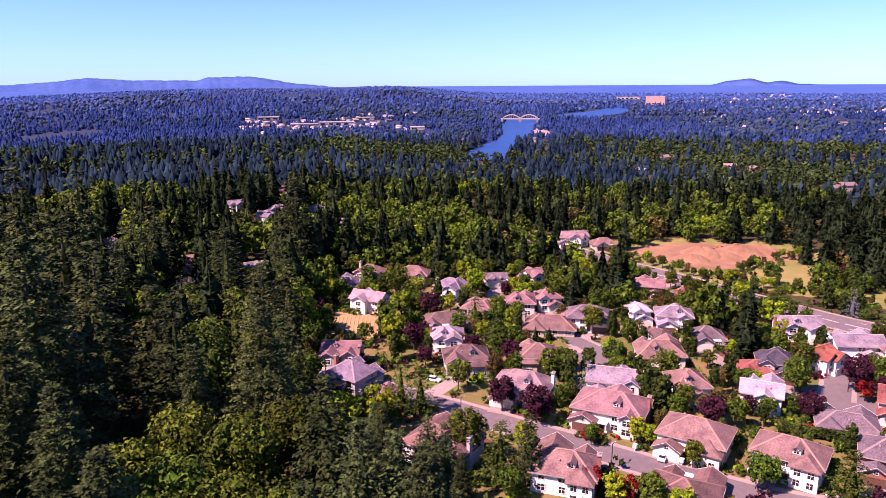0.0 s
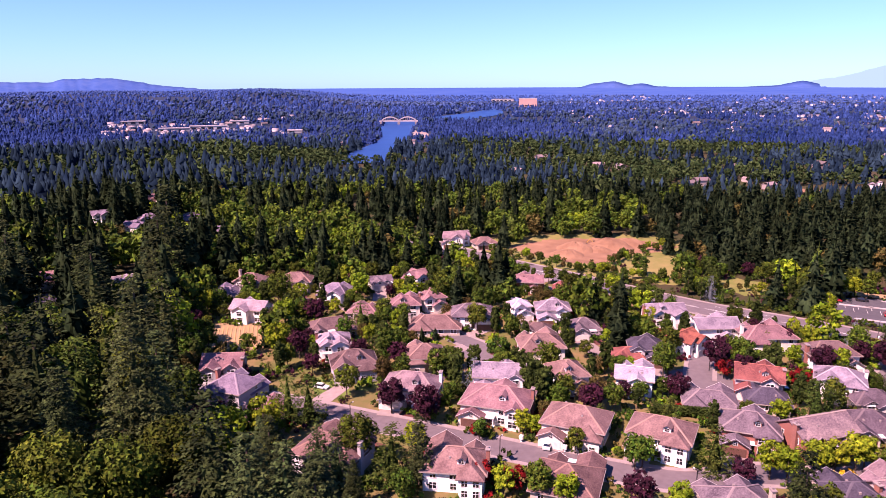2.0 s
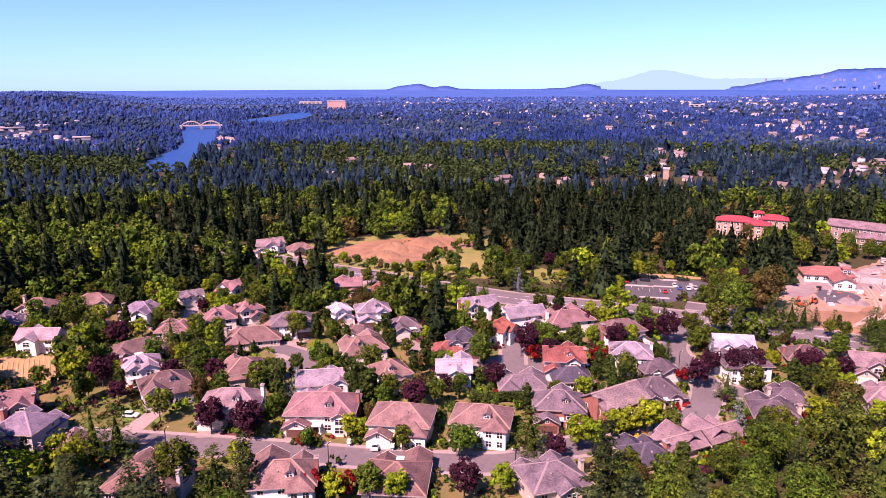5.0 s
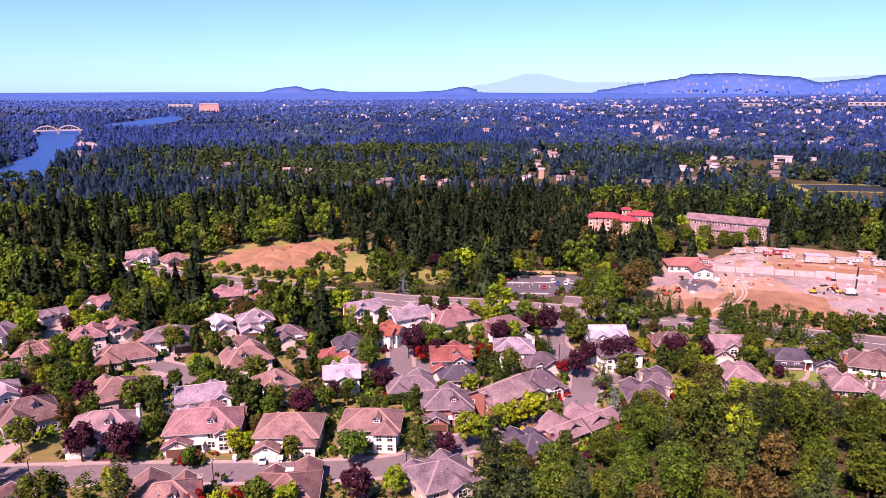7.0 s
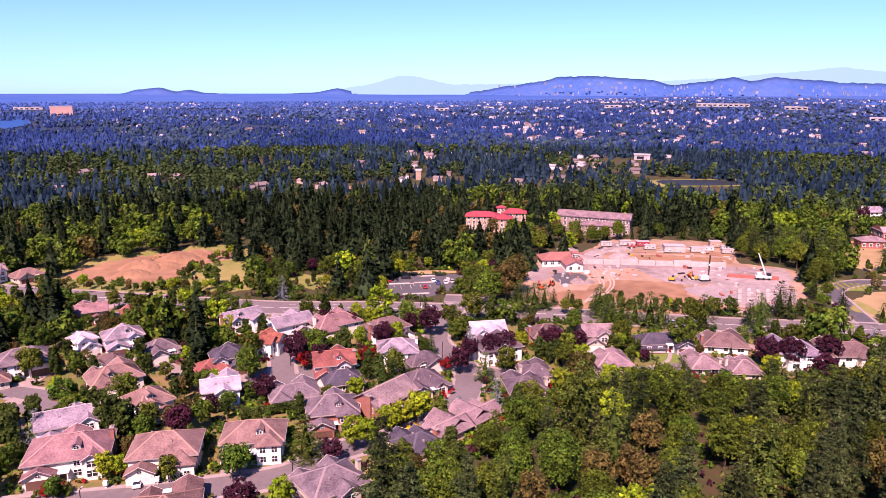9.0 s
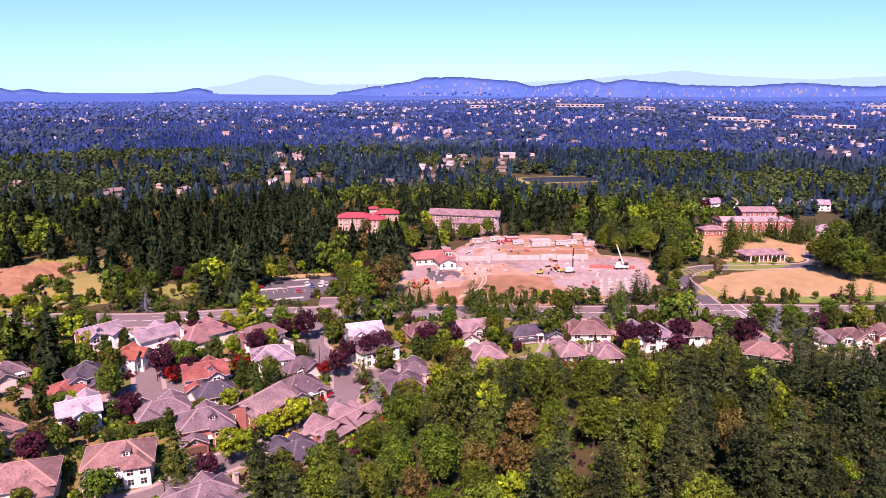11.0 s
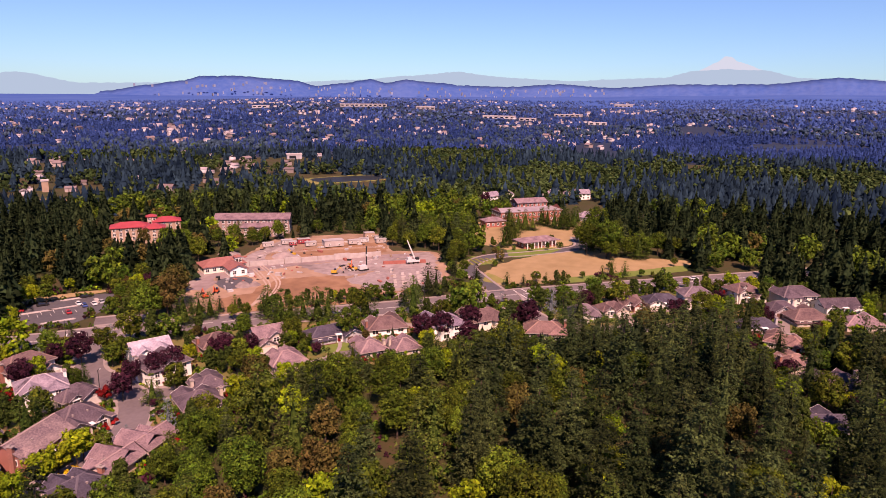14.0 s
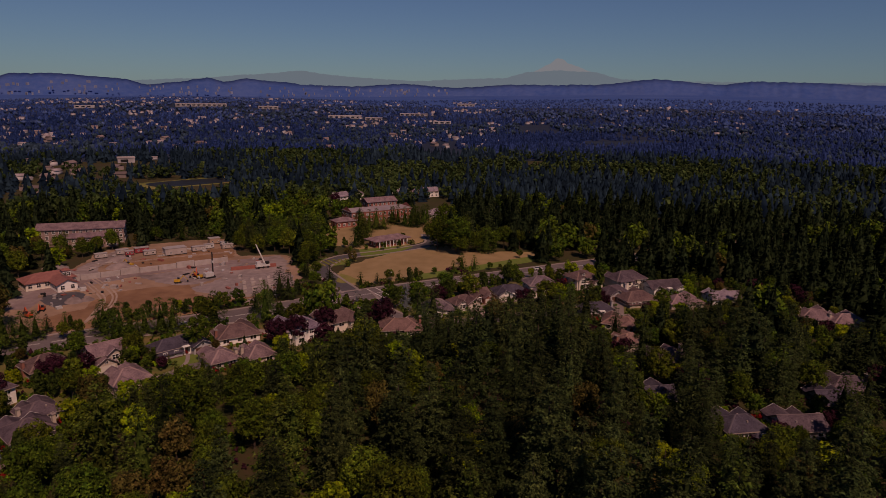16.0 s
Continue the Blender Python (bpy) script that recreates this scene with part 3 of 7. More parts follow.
def house(x, y, yaw, L, D, storeys, kind, rc, wc, chimneys=1, seed=None, garage=None, far=False):
    """A detached house: walls, roof with caps, gabled wings, chimney, windows, doors, and a drive to the nearest street."""
    n = len(HOUSES)
    rnd = random.Random(n * 7 + 3 if seed is None else seed)
    if not far:
        L, D = L * (1.14 if math.hypot(x, y) > 225 else 1.02), D * 1.02
    HOUSES.append((x, y, max(L, D) * 0.5 + 1.0))
    HOUSE_BOX.append((x, y, math.cos(radians(yaw)), math.sin(radians(yaw)), L / 2 + 0.8, D / 2 + 1.8))
    h = empty("house", x, y, 0, yaw)
    words = "two-storey" if storeys == 2 else "single-storey"
    tagged(h, f"{words} {WALL_WORD[wc]} house with a {COLOUR_WORD[rc]} {'hipped' if kind == 'hip' else 'gabled'} roof", "house", "houses of the neighbourhood")
    z1 = 0.3 + 2.4 * storeys
    pitch = rnd.uniform(0.52, 0.64)
    hip = kind == "hip"
    part("wall", wall_bm(L, D, -0.1, z1, 0 if hip else D / 2 * pitch), wall_mat(wc), h)
    bm, zr, (l, d, k, ez, rise) = roof_bm(L, D, z1, pitch, 0.6, hip)
    part("roof", bm, roof_mat(rc), h)
    bm = bmesh.new()
    cap_line(bm, (-k, 0, ez + rise), (k, 0, ez + rise))
    if hip:
        for sx in (-1, 1):
            for sy in (-1, 1):
                cap_line(bm, (sx * l, sy * d, ez), (sx * k, 0, ez + rise))
    part("ridge_cap", bm, cap_mat(rc), h)
    if hip:
        bm = bmesh.new()
        ring = [[bm.verts.new((sx * (l + o), sy * (d + o), z)) for sx, sy in ((-1, -1), (1, -1), (1, 1), (-1, 1))] for o, z in ((-0.05, ez - 0.05), (0.12, ez - 0.05), (0.12, ez - 0.3), (-0.05, ez - 0.3))]
        for r0 in range(4):
            for i in range(4):
                bm.faces.new((ring[r0][i], ring[(r0 + 1) % 4][i], ring[(r0 + 1) % 4][(i + 1) % 4], ring[r0][(i + 1) % 4]))
        part("gutter", bm, M_GUTTER, h)
    else:
        for sy in (-1, 1):
            bm = bmesh.new()
            box(bm, 0, sy * (d + 0.05), ez - 0.3, ez - 0.05, 2 * l, 0.14)
            part("gutter", bm, M_GUTTER, h)
    # which side faces the street
    dist, q, rw = near_road(x, y)
    loc = Matrix.Rotation(-radians(yaw), 3, "Z") @ Vector((q.x - x, q.y - y, 0))
    front = 1 if loc.y > 0 else -1
    dark = rnd.random() < 0.35
    side = rnd.choice((-1, 1))
    gw = rnd.uniform(5.6, 6.8)
    if garage:
        side, dark = garage
    gx = side * (L / 2 - gw / 2)
    glen = rnd.uniform(2.0, 4.0)
    # lower cross wing with a hipped end, on the side away from the garage
    cross = hip and not far and L > 10 and rnd.random() < 0.8
    if cross:
        wl, wd, cs = min(L * rnd.uniform(0.36, 0.46), L - gw - 0.8 if front < 0 else L), D * rnd.uniform(0.5, 0.66), -side
        wz = z1 if rnd.random() < 0.6 else z1 - 1.1
        cx, y_out = cs * (L / 2 - wl / 2 - 0.25), -D * 0.42 - wd / 2
        M = pose(cx, -D * 0.42, 0, 0, 0, 90)
        bm = bmesh.new()
        box(bm, 0, 0, -0.1, wz, wd, wl)
        bm.transform(M)
        part("cross_wing_wall", bm, wall_mat(wc), h)
        bm, _, _ = roof_bm(wd + D * 0.4, wl, wz, pitch * 0.98, 0.55, True)
        bm.transform(M @ pose(D * 0.2, 0, 0))
        part("cross_wing_roof", bm, roof_mat(rc), h)
        for k in range(storeys if wz == z1 else 1):
            for u in ((-0.24, 0.24) if wl > 4.6 else (0.0,)):
                add_window(h, cx + u * wl, y_out, 1.5 + 2.4 * k, 0, 1.3, 1.5)
    if not far:
        gable_wing(h, gx, front * D / 2, gw, glen, 2.75 if rnd.random() < 0.6 or storeys == 1 or garage else z1, pitch, rc, wc, front, rnd, garage=1 if dark else 0)
        gw2 = rnd.uniform(3.6, 4.8)
        if not (cross and front < 0):
            gable_wing(h, -side * (L / 2 - gw2 / 2 - rnd.uniform(0, 1.5)), front * D / 2, gw2, rnd.uniform(0.8, 2.0), z1, pitch * 1.15, rc, wc, front, rnd)
        if rnd.random() < 0.6 and storeys == 2:
            gable_wing(h, rnd.uniform(-0.2, 0.2) * L, -front * D / 2, rnd.uniform(4, 6), rnd.uniform(1.0, 2.6), rnd.choice((2.75, z1)), pitch, rc, wc, -front, rnd)
        # entrance
        bm = bmesh.new()
        rz = 0 if front < 0 else 180
        box(bm, 0, -0.05, 0.1, 2.3, 1.3, 0.1)
        bm.transform(pose(gx - side * (gw / 2 + 1.1), front * (D / 2), 0, 0, 0, rz))
        part("front_door", bm, M_DARKDOOR, h)
        bm = bmesh.new()
        box(bm, 0, -0.9, 0.0, 0.15, 2.4, 1.8)
        for s in (-1, 1):
            box(bm, s * 1.0, -1.6, 0.15, 2.6, 0.22, 0.22)
        box(bm, 0, -0.9, 2.6, 2.8, 2.7, 2.0)
        bm.transform(pose(gx - side * (gw / 2 + 1.3), front * (D / 2), 0, 0, 0, rz))
        part("porch", bm, M_TRIM, h)
    # windows on the sides that can be seen
    rot = Matrix.Rotation(radians(yaw), 3, "Z")

    def seen(nx, ny):
        w = rot @ Vector((nx, ny, 0))
        return -(w.x * x + w.y * y) > 0.08 * math.hypot(x, y)

    for sy in (-1, 1):
        if not seen(0, sy):
            continue
        for s in range(storeys):
            cnt = max(2, int(L / 3.6))
            for i in range(cnt):
                u = -L / 2 + L * (i + 0.5) / cnt
                if not far and sy == front and (abs(u - gx) < gw / 2 + 0.4 or (s == 0 and abs(u - gx + side * (gw / 2 + 1.1)) < 1.9)):
                    continue
                if rnd.random() < 0.12:
                    continue
                add_window(h, u, sy * D / 2, 1.5 + 2.45 * s, 0 if sy < 0 else 180, rnd.choice((1.3, 1.6, 2.0)), rnd.choice((1.3, 1.5)))
    for sx in (-1, 1):
        if not seen(sx, 0):
            continue
        for s in range(storeys):
            for u in (-0.24, 0.24):
                if rnd.random() < 0.7:
                    add_window(h, sx * L / 2, u * D, 1.5 + 2.45 * s, 90 if sx > 0 else -90, rnd.choice((1.0, 1.4)), 1.3)
    # chimneys
    for c in range(chimneys if rnd.random() < 0.62 else 0):
        s = -side if c == 0 else side
        cm = M_BRICK if wc == "brick" or rnd.random() < 0.3 else wall_mat(wc)
        bm = bmesh.new()
        cy = rnd.uniform(-0.25, 0.25) * D
        box(bm, s * (L / 2 + 0.3), cy, 0, zr + rnd.uniform(-1.0, 0.1), 0.8, 1.3)
        ch = part("chimney", bm, cm, h)
        bm = bmesh.new()
        top = max(v.co.z for v in ch.data.vertices)
        box(bm, s * (L / 2 + 0.3), cy, top, top + 0.18, 1.1, 1.7)
        box(bm, s * (L / 2 + 0.3), cy, top + 0.18, top + 0.55, 0.35, 0.35)
        part("chimney_cap", bm, M_CONC, ch)
    for i in range(0 if math.hypot(x, y) > 205 else 2):
        bm = bmesh.new()
        u, v = rnd.uniform(-0.25, 0.25) * L, rnd.choice((-1, 1)) * d * 0.45
        box(bm, u, v, ez + rise * 0.5, ez + rise * 0.55 + 0.35, 0.4, 0.4)
        part("roof_vent", bm, M_CONC, h)
    # dormer
    if not far and storeys == 2 and rnd.random() < 0.28 and rise > 2.2:
        sy = 1 if seen(0, 1) else -1
        du = -side * L * 0.12
        M = pose(du, sy * d * 0.62, 0, 0, 0, 0 if sy < 0 else 180)
        zb = ez + rise * 0.36
        bm = bmesh.new()
        box(bm, 0, 0.9, zb - 0.2, zb + 1.1, 1.7, 2.2)
        a, b, c = (bm.verts.new(q) for q in ((-0.85, -0.2, zb + 1.1), (0.85, -0.2, zb + 1.1), (0, -0.2, zb + 1.75)))
        bm.faces.new((a, b, c))
        bm.transform(M)
        dm = part("dormer", bm, wall_mat(wc), h)
        bm, _, _ = roof_bm(3.2, 1.7, zb + 1.1, 0.7, 0.25, False, 0.12)
        bm.transform(M @ pose(0, 1.15, 0, 0, 0, 90))
        part("dormer_roof", bm, roof_mat(rc), dm)
        P = M @ Vector((0, -0.22, zb + 0.55))
        add_window(h, P.x, P.y, P.z, 0 if sy < 0 else 180, 1.1, 0.9)
    # front lawn and planting bed
    if not far:
        c = Vector((x, y, 0)) + rot @ Vector((-side * L * 0.2, front * (D / 2 + 4.5), 0))
        pts = []
        for i in range(7):
            a = i * 2 * math.pi / 7
            k = rnd.uniform(0.75, 1.1)
            w = rot @ Vector((L * 0.36 * k * math.cos(a), 3.6 * k * math.sin(a), 0))
            pts.append((c.x + w.x, c.y + w.y))
        if near_road(c.x, c.y)[0] > 6:
            g = rnd.choice((M_LAWN, M_LAWN, M_MEADOW, M_MULCH, M_MULCH))
            blob("planting_bed" if g is M_MULCH else "front_lawn", pts, g, 0.055 + 0.002 * (n % 4), "reddish bark-mulched planting bed" if g is M_MULCH else "small green front lawn by the house", "garden")
    # drive
    if not far and dist < 34:
        g = Vector((x, y, 0)) + Matrix.Rotation(radians(yaw), 3, "Z") @ Vector((gx, front * (D / 2 + glen), 0))
        out = Matrix.Rotation(radians(yaw), 3, "Z") @ Vector((0, front, 0))
        _, q2, rw2 = near_road(g.x, g.y)
        e = Vector((q2.x, q2.y, 0))
        dirn = (e - g)
        e = g + dirn * max(0.05, (dirn.length - rw2 + 0.3) / dirn.length)
        if (e - g).dot(out) > 0.5:
            t = Vector((-out.y, out.x, 0)) * 2.9
            dd = (e - g).normalized()
            t2 = Vector((-dd.y, dd.x, 0)) * 2.9
            verts = [(p.x, p.y, 0.10 + 0.002 * (n % 5)) for p in (g - t - out * 0.2, g + t - out * 0.2, e + t2, e - t2)]
            tagged(pydata("driveway", verts, [(0, 1, 2, 3)], M_PAVER), "short reddish-grey concrete driveway", "driveway", kind="structure")
            ROADS.append(([g + (e - g) * f for f in (0.0, 0.33, 0.66)], 2.4))
    return h


WALL_WORD = {"white": "white", "cream": "cream", "tan": "tan", "grey": "grey", "lilac": "lilac-grey", "brick": "red brick", "pink": "pink rendered"}
house( -26.5,  183.8,  -32.7, 11, 9.8, 2, "hip", "lilac", "grey")
house( -31.0,  199.9,   -6.1, 11, 8.5, 2, "gable", "pink", "grey")
house( -17.5,  169.1,   -4.1, 9.1, 7.8, 1, "hip", "pink", "grey")
house(   6.6,  195.2,    5.0, 12.4, 9.1, 2, "hip", "brown", "lilac")
house(   1.1,  212.7,    0.7, 9.6, 9.1, 2, "hip", "pale", "white")
house(   0.7,  232.8,   11.2, 14.4, 9.1, 1, "hip", "brown", "tan")
house(  13.1,  247.5,  -18.1, 9.6, 7, 1, "hip", "pink", "tan")
house(  21.7,  175.3,  -21.9, 14.4, 9.4, 2, "hip", "pinkgrey", "white", garage=(-1, 0))
house(  28.3,  196.6,   -3.3, 10.3, 9.1, 2, "hip", "tan", "tan")
house(  42.6,  162.2,  -26.9, 16.7, 11.7, 2, "hip", "pink", "cream", garage=(-1, 1))
house(  47.2,  178.3,  -18.0, 13.7, 8.6, 2, "gable", "palegrey", "white")
house(  58.9,  147.9,  -33.7, 14.4, 10.9, 2, "hip", "tan", "cream", garage=(-1, 0))
house(  76.7,  139.0,  -36.7, 13.7, 10.1, 2, "hip", "tan", "white", garage=(-1, 1))
house(  98.5,  137.5,  -30.7, 12.2, 9.4, 2, "hip", "grey", "brick", garage=(-1, 1))
house( 112.8,  132.9,    6.8, 15.2, 9.4, 2, "gable", "greytan", "brick")
house( 141.4,  148.9,  -12.7, 10.3, 7.7, 1, "hip", "charcoal", "tan")
house( 129.6,  136.2,  -17.9, 12.9, 10.9, 1, "hip", "charcoal", "tan")
house(  66.4,  175.9,    0.7, 8.9, 9.8, 2, "hip", "tan", "white")
house(  83.8,  169.4,  -26.1, 9.6, 7, 2, "gable", "white", "white")
house(  98.8,  155.7,  -23.3, 12.9, 7.8, 1, "hip", "grey", "tan")
house( 114.2,  153.9,  -23.8, 10.6, 7.8, 1, "hip", "slate", "tan")
house( 117.7,  162.8,  -30.3, 11.7, 8.5, 2, "gable", "red", "grey")
house(  91.1,  188.0,  -26.1, 10.3, 8.5, 1, "hip", "red", "tan")
house(  97.1,  190.4,  -18.1, 9.6, 8.5, 2, "hip", "slate", "grey")
house( 112.1,  194.2,   27.3, 8.3, 6.3, 2, "gable", "redtile", "white")
house(  65.4,  197.5,   -5.9, 13.1, 9.1, 2, "hip", "tan", "cream")
house(  86.7,  216.3,   -7.4, 8.9, 8.5, 1, "hip", "grey", "grey")
house(  70.3,  216.5,  -18.1, 8.3, 7, 1, "hip", "brown", "grey")
house(  69.7,  236.6,    2.2, 6.2, 6.3, 2, "hip", "white", "white")
house(  80.7,  231.7,  -11.9, 10.3, 8.5, 2, "hip", "palegrey", "white")
house(  82.7,  266.8,  -18.3, 9.2, 7, 2, "gable", "pink", "brick")
house(  94.1,  257.7,  -18.2, 6.6, 6.3, 1, "gable", "red", "tan")
house( 118.7,  220.4,   -4.6, 11.7, 7.7, 2, "gable", "palegrey", "white")
house( 128.2,  203.0,   -6.3, 12.4, 7.7, 2, "gable", "palegrey", "white")
house( 139.9,  191.7,  -10.1, 13.8, 8.5, 2, "hip", "pink", "cream")
house( 149.6,  175.5,  -11.0, 12.4, 8.5, 2, "hip", "brown", "white")
house( 139.1,  157.6,  -37.6, 11.7, 9.1, 2, "hip", "palegrey", "white")
house( 172.4,  148.7,  -34.6, 10.3, 8.5, 2, "gable", "white", "white")
house( 163.8,  136.6,  -24.1, 13.1, 9.1, 2, "hip", "charcoal", "white")
house(  50.9,  232.0,  -10.8, 12.4, 9.1, 2, "hip", "grey", "white")
house(  36.7,  227.9,  -11.4, 15.1, 9.8, 1, "hip", "tan", "tan")
house(  28.7,  247.1,   -5.3, 8.9, 7.7, 2, "hip", "pink", "cream")
house(  39.6,  253.2,    7.7, 7.9, 7, 2, "hip", "pink", "cream")
house(   3.3,  268.9,  -26.7, 9.8, 8.5, 2, "hip", "lilac", "white")
house( -12.8,  286.7,   -9.3, 11.2, 8.5, 2, "hip", "tan", "tan")
house( -31.4,  289.9,  -23.8, 9.8, 8.5, 2, "hip", "tan", "tan")
house( -40.1,  280.1,   -2.8, 8.5, 7.7, 1, "hip", "lilac", "grey")
house( -27.9,  252.6,  -23.8, 11.2, 7.7, 2, "gable", "pale", "white")
house(  22.3,  285.9,    7.6, 7.9, 7, 1, "gable", "grey", "white")
house(  38.0,  283.9,   26.7, 6.6, 6.3, 2, "gable", "pink", "white")
house(  -0.4,  144.5,  -32.4, 14.4, 10.9, 2, "hip", "tile", "grey")
house(  25.9,  133.8,  -17.9, 12.9, 9.4, 2, "hip", "tan", "white")
house(  48.6,  125.9,  -29.9, 12.9, 12.5, 1, "hip", "tile", "tan")
house(  77.3,  108.8,   -8.3, 12.2, 10.1, 2, "hip", "grey", "tan")
house( 104.3,  110.0,   -9.7, 9.9, 8.6, 1, "hip", "slate", "tan")
house( 114.6,  110.5,   -0.5, 10.6, 5.9, 1, "gable", "pinkgrey", "pink")
house( 126.6,  110.3,    0.3, 9.9, 5.9, 1, "gable", "pinkgrey", "pink")
house( 189.7,  135.7,  -34.4, 10.3, 9.1, 1, "hip", "brown", "tan")
house( 196.8,  120.3,  -40.3, 8.9, 7.7, 2, "gable", "pinkgrey", "tan")
house( 211.5,  103.5,  -41.6, 15.1, 7.7, 1, "hip", "slate", "grey")
house( 224.8,   88.2,  -53.8, 12.4, 9.8, 1, "hip", "brown", "white")
house( 228.5,   67.0,  -44.5, 11.7, 9.1, 2, "hip", "lilac", "white")
house( 238.6,   54.2,  -44.5, 13.1, 9.1, 2, "hip", "brown", "cream")
house( 183.2,  105.6,  -40.5, 10.3, 8.5, 1, "hip", "pinkgrey", "tan")
house( 159.2,  117.2,  -35.4, 8.9, 7.7, 1, "hip", "charcoal", "tan")
house( 148.9,  112.8,  -37.3, 10.6, 9.4, 1, "hip", "charcoal", "tan")
house( 201.4,   84.2,  -44.6, 8.9, 7.7, 1, "hip", "pinkgrey", "tan")
house( 206.5,   73.7,  -49.0, 8.9, 7.7, 1, "hip", "pinkgrey", "tan")
house( 264.4,   20.5,  -70.6, 10.5, 8.5, 1, "hip", "grey", "white")
house( 239.0,   31.3,  -75.3, 12.4, 9.1, 1, "hip", "tan", "tan")
house( 273.2,   10.4,  -55.0, 9.2, 7, 1, "hip", "brown", "tan")
house( 283.3,    4.9,  -51.2, 8.5, 7, 1, "gable", "brown", "brick")
house( 291.0,   -9.2,  -70.5, 12.5, 8.5, 1, "hip", "slate", "white")
house( 297.8,  -22.7,  -70.4, 11.2, 9.1, 2, "hip", "grey", "cream")
house( 311.3,  -42.1,  -56.5, 10.5, 9.1, 2, "hip", "brown", "cream")
house( 312.0,  -62.5,  -62.9, 13.8, 9.1, 2, "hip", "charcoal", "cream")
house( 308.7,  -78.0,  -67.6, 13.8, 8.5, 1, "gable", "charcoal", "white")
house( 270.5,  -43.5,  -75.2, 11.2, 7.7, 1, "hip", "slate", "grey")
house( 296.2,  -55.0,  -70.6, 9.8, 7.7, 1, "hip", "charcoal", "grey")
house( 287.5,  -63.0,  -66.8, 12.5, 8.5, 1, "hip", "brown", "tan")
house( 285.6,  -82.0,  -77.7, 12.5, 8.5, 1, "hip", "pinkgrey", "tan")
house( 253.7,  -50.6, -101.7, 11, 7, 1, "hip", "tan", "tan")
house( 234.4,  -50.5,  -54.5, 8.3, 7, 1, "hip", "tan", "tan")
house( 219.6,  -60.3,  -60.2, 11.7, 8.5, 1, "hip", "charcoal", "grey")
house( 189.1,  -50.9,  -71.5, 8.3, 7, 1, "gable", "slate", "grey")
house( 271.0, -129.5,  -95.3, 10.5, 7.7, 1, "hip", "pinkgrey", "tan")
house( 267.6, -139.5,  -87.4, 10.5, 7.7, 1, "hip", "pinkgrey", "tan")
house( 191.0, -100.1,  -83.4, 9.6, 7.7, 1, "gable", "slate", "grey")
house( 172.1,  -68.3,  -75.0, 11.0, 8.0, 1, "hip", "slate", "grey")
house( 174.0,  -84.0,  -80.0, 11.5, 8.0, 1, "gable", "charcoal", "grey")
house( 203.0, -110.0,  -85.0, 11.0, 8.0, 1, "hip", "charcoal", "white")
house( 294.0, -100.6,  -80.0, 11.0, 8.0, 1, "gable", "palegrey", "white")
house(-118.0,  310.6,   13.9, 7.2, 6.3, 2, "gable", "pink", "cream")
house(-109.2,  281.5,   19.7, 9.8, 7.7, 1, "hip", "slate", "grey")
house( -85.9,  307.3,   24.8, 7.9, 6.3, 1, "gable", "palegrey", "white")
house(-173.6,  357.9,  -46.2, 12.5, 8.5, 1, "hip", "pinkgrey", "tan")
house(-139.2,  462.1,   29.3, 9.2, 7.7, 2, "gable", "lilac", "white")
house(-110.3,  420.5,   63.7, 9.8, 7.7, 2, "gable", "lilac", "white")
house(-105.8,  443.2,   20.6, 9.8, 7.7, 2, "hip", "lilac", "grey")
house( -80.0,  440.7,   17.0, 11.8, 8.5, 2, "hip", "lilac", "grey")
house( -55.9,  397.8,   15.6, 8.5, 7, 2, "gable", "lilac", "white")
house(-120.8,  524.0,   15.5, 9.2, 7.7, 2, "hip", "pink", "cream")
house(  67.8,  354.4,  -19.2, 9.8, 7.7, 2, "gable", "pinkgrey", "white")
house(  82.5,  349.4,    8.1, 10.5, 7.7, 1, "hip", "tan", "tan")
house(-167.2,  338.9,  -48.4, 8.5, 7, 1, "hip", "slate", "grey")
house(  69.8,  356.6,    8.1, 9.8, 7, 2, "gable", "pinkgrey", "white")



# ---- larger buildings ----
def block_building(name, label, x, y, yaw, L, D, storeys, sh, wm, rm, kind="hip", pitch=0.4, over=0.7, step=3.2, category="building"):
    """A large building with rows of windows on the sides that can be seen."""
    e = tagged(empty(name, x, y, 0, yaw), label, category)
    h = storeys * sh + 0.5
    part("wall", wall_bm(L, D, -0.1, h, 0 if kind == "hip" else D / 2 * pitch), wm, e)
    if kind == "flat":
        bm = bmesh.new()
        box(bm, 0, 0, h, h + 0.5, L + 0.6, D + 0.6)
    else:
        bm, zr, (l, d, k, ez, rise) = roof_bm(L, D, h, pitch, over, kind == "hip", 0.3)
    part("roof", bm, rm, e)
    rot = Matrix.Rotation(radians(yaw), 3, "Z")
    for nx, ny in ((0, -1), (0, 1), (-1, 0), (1, 0)):
        w = rot @ Vector((nx, ny, 0))
        if -(w.x * x + w.y * y) < 0.08 * math.hypot(x, y):
            continue
        length = L if ny else D
        cnt = max(2, int(length / step))
        for s in range(storeys):
            for i in range(cnt):
                u = -length / 2 + length * (i + 0.5) / cnt
                px, py = (u, ny * D / 2) if ny else (nx * L / 2, u)
                add_window(e, px, py, 1.9 + sh * s, 0 if ny < 0 else 180 if ny > 0 else 90 if nx > 0 else -90, 1.5, 1.7)
    c, s2 = math.cos(radians(yaw)), math.sin(radians(yaw))
    n = max(1, round(L / D))
    for i in range(n):
        u = -L / 2 + L * (i + 0.5) / n
        HOUSES.append((x + u * c, y + u * s2, D * 0.62))
    HOUSE_BOX.append((x, y, c, s2, L / 2 + 1.0, D / 2 + 1.0))
    return e


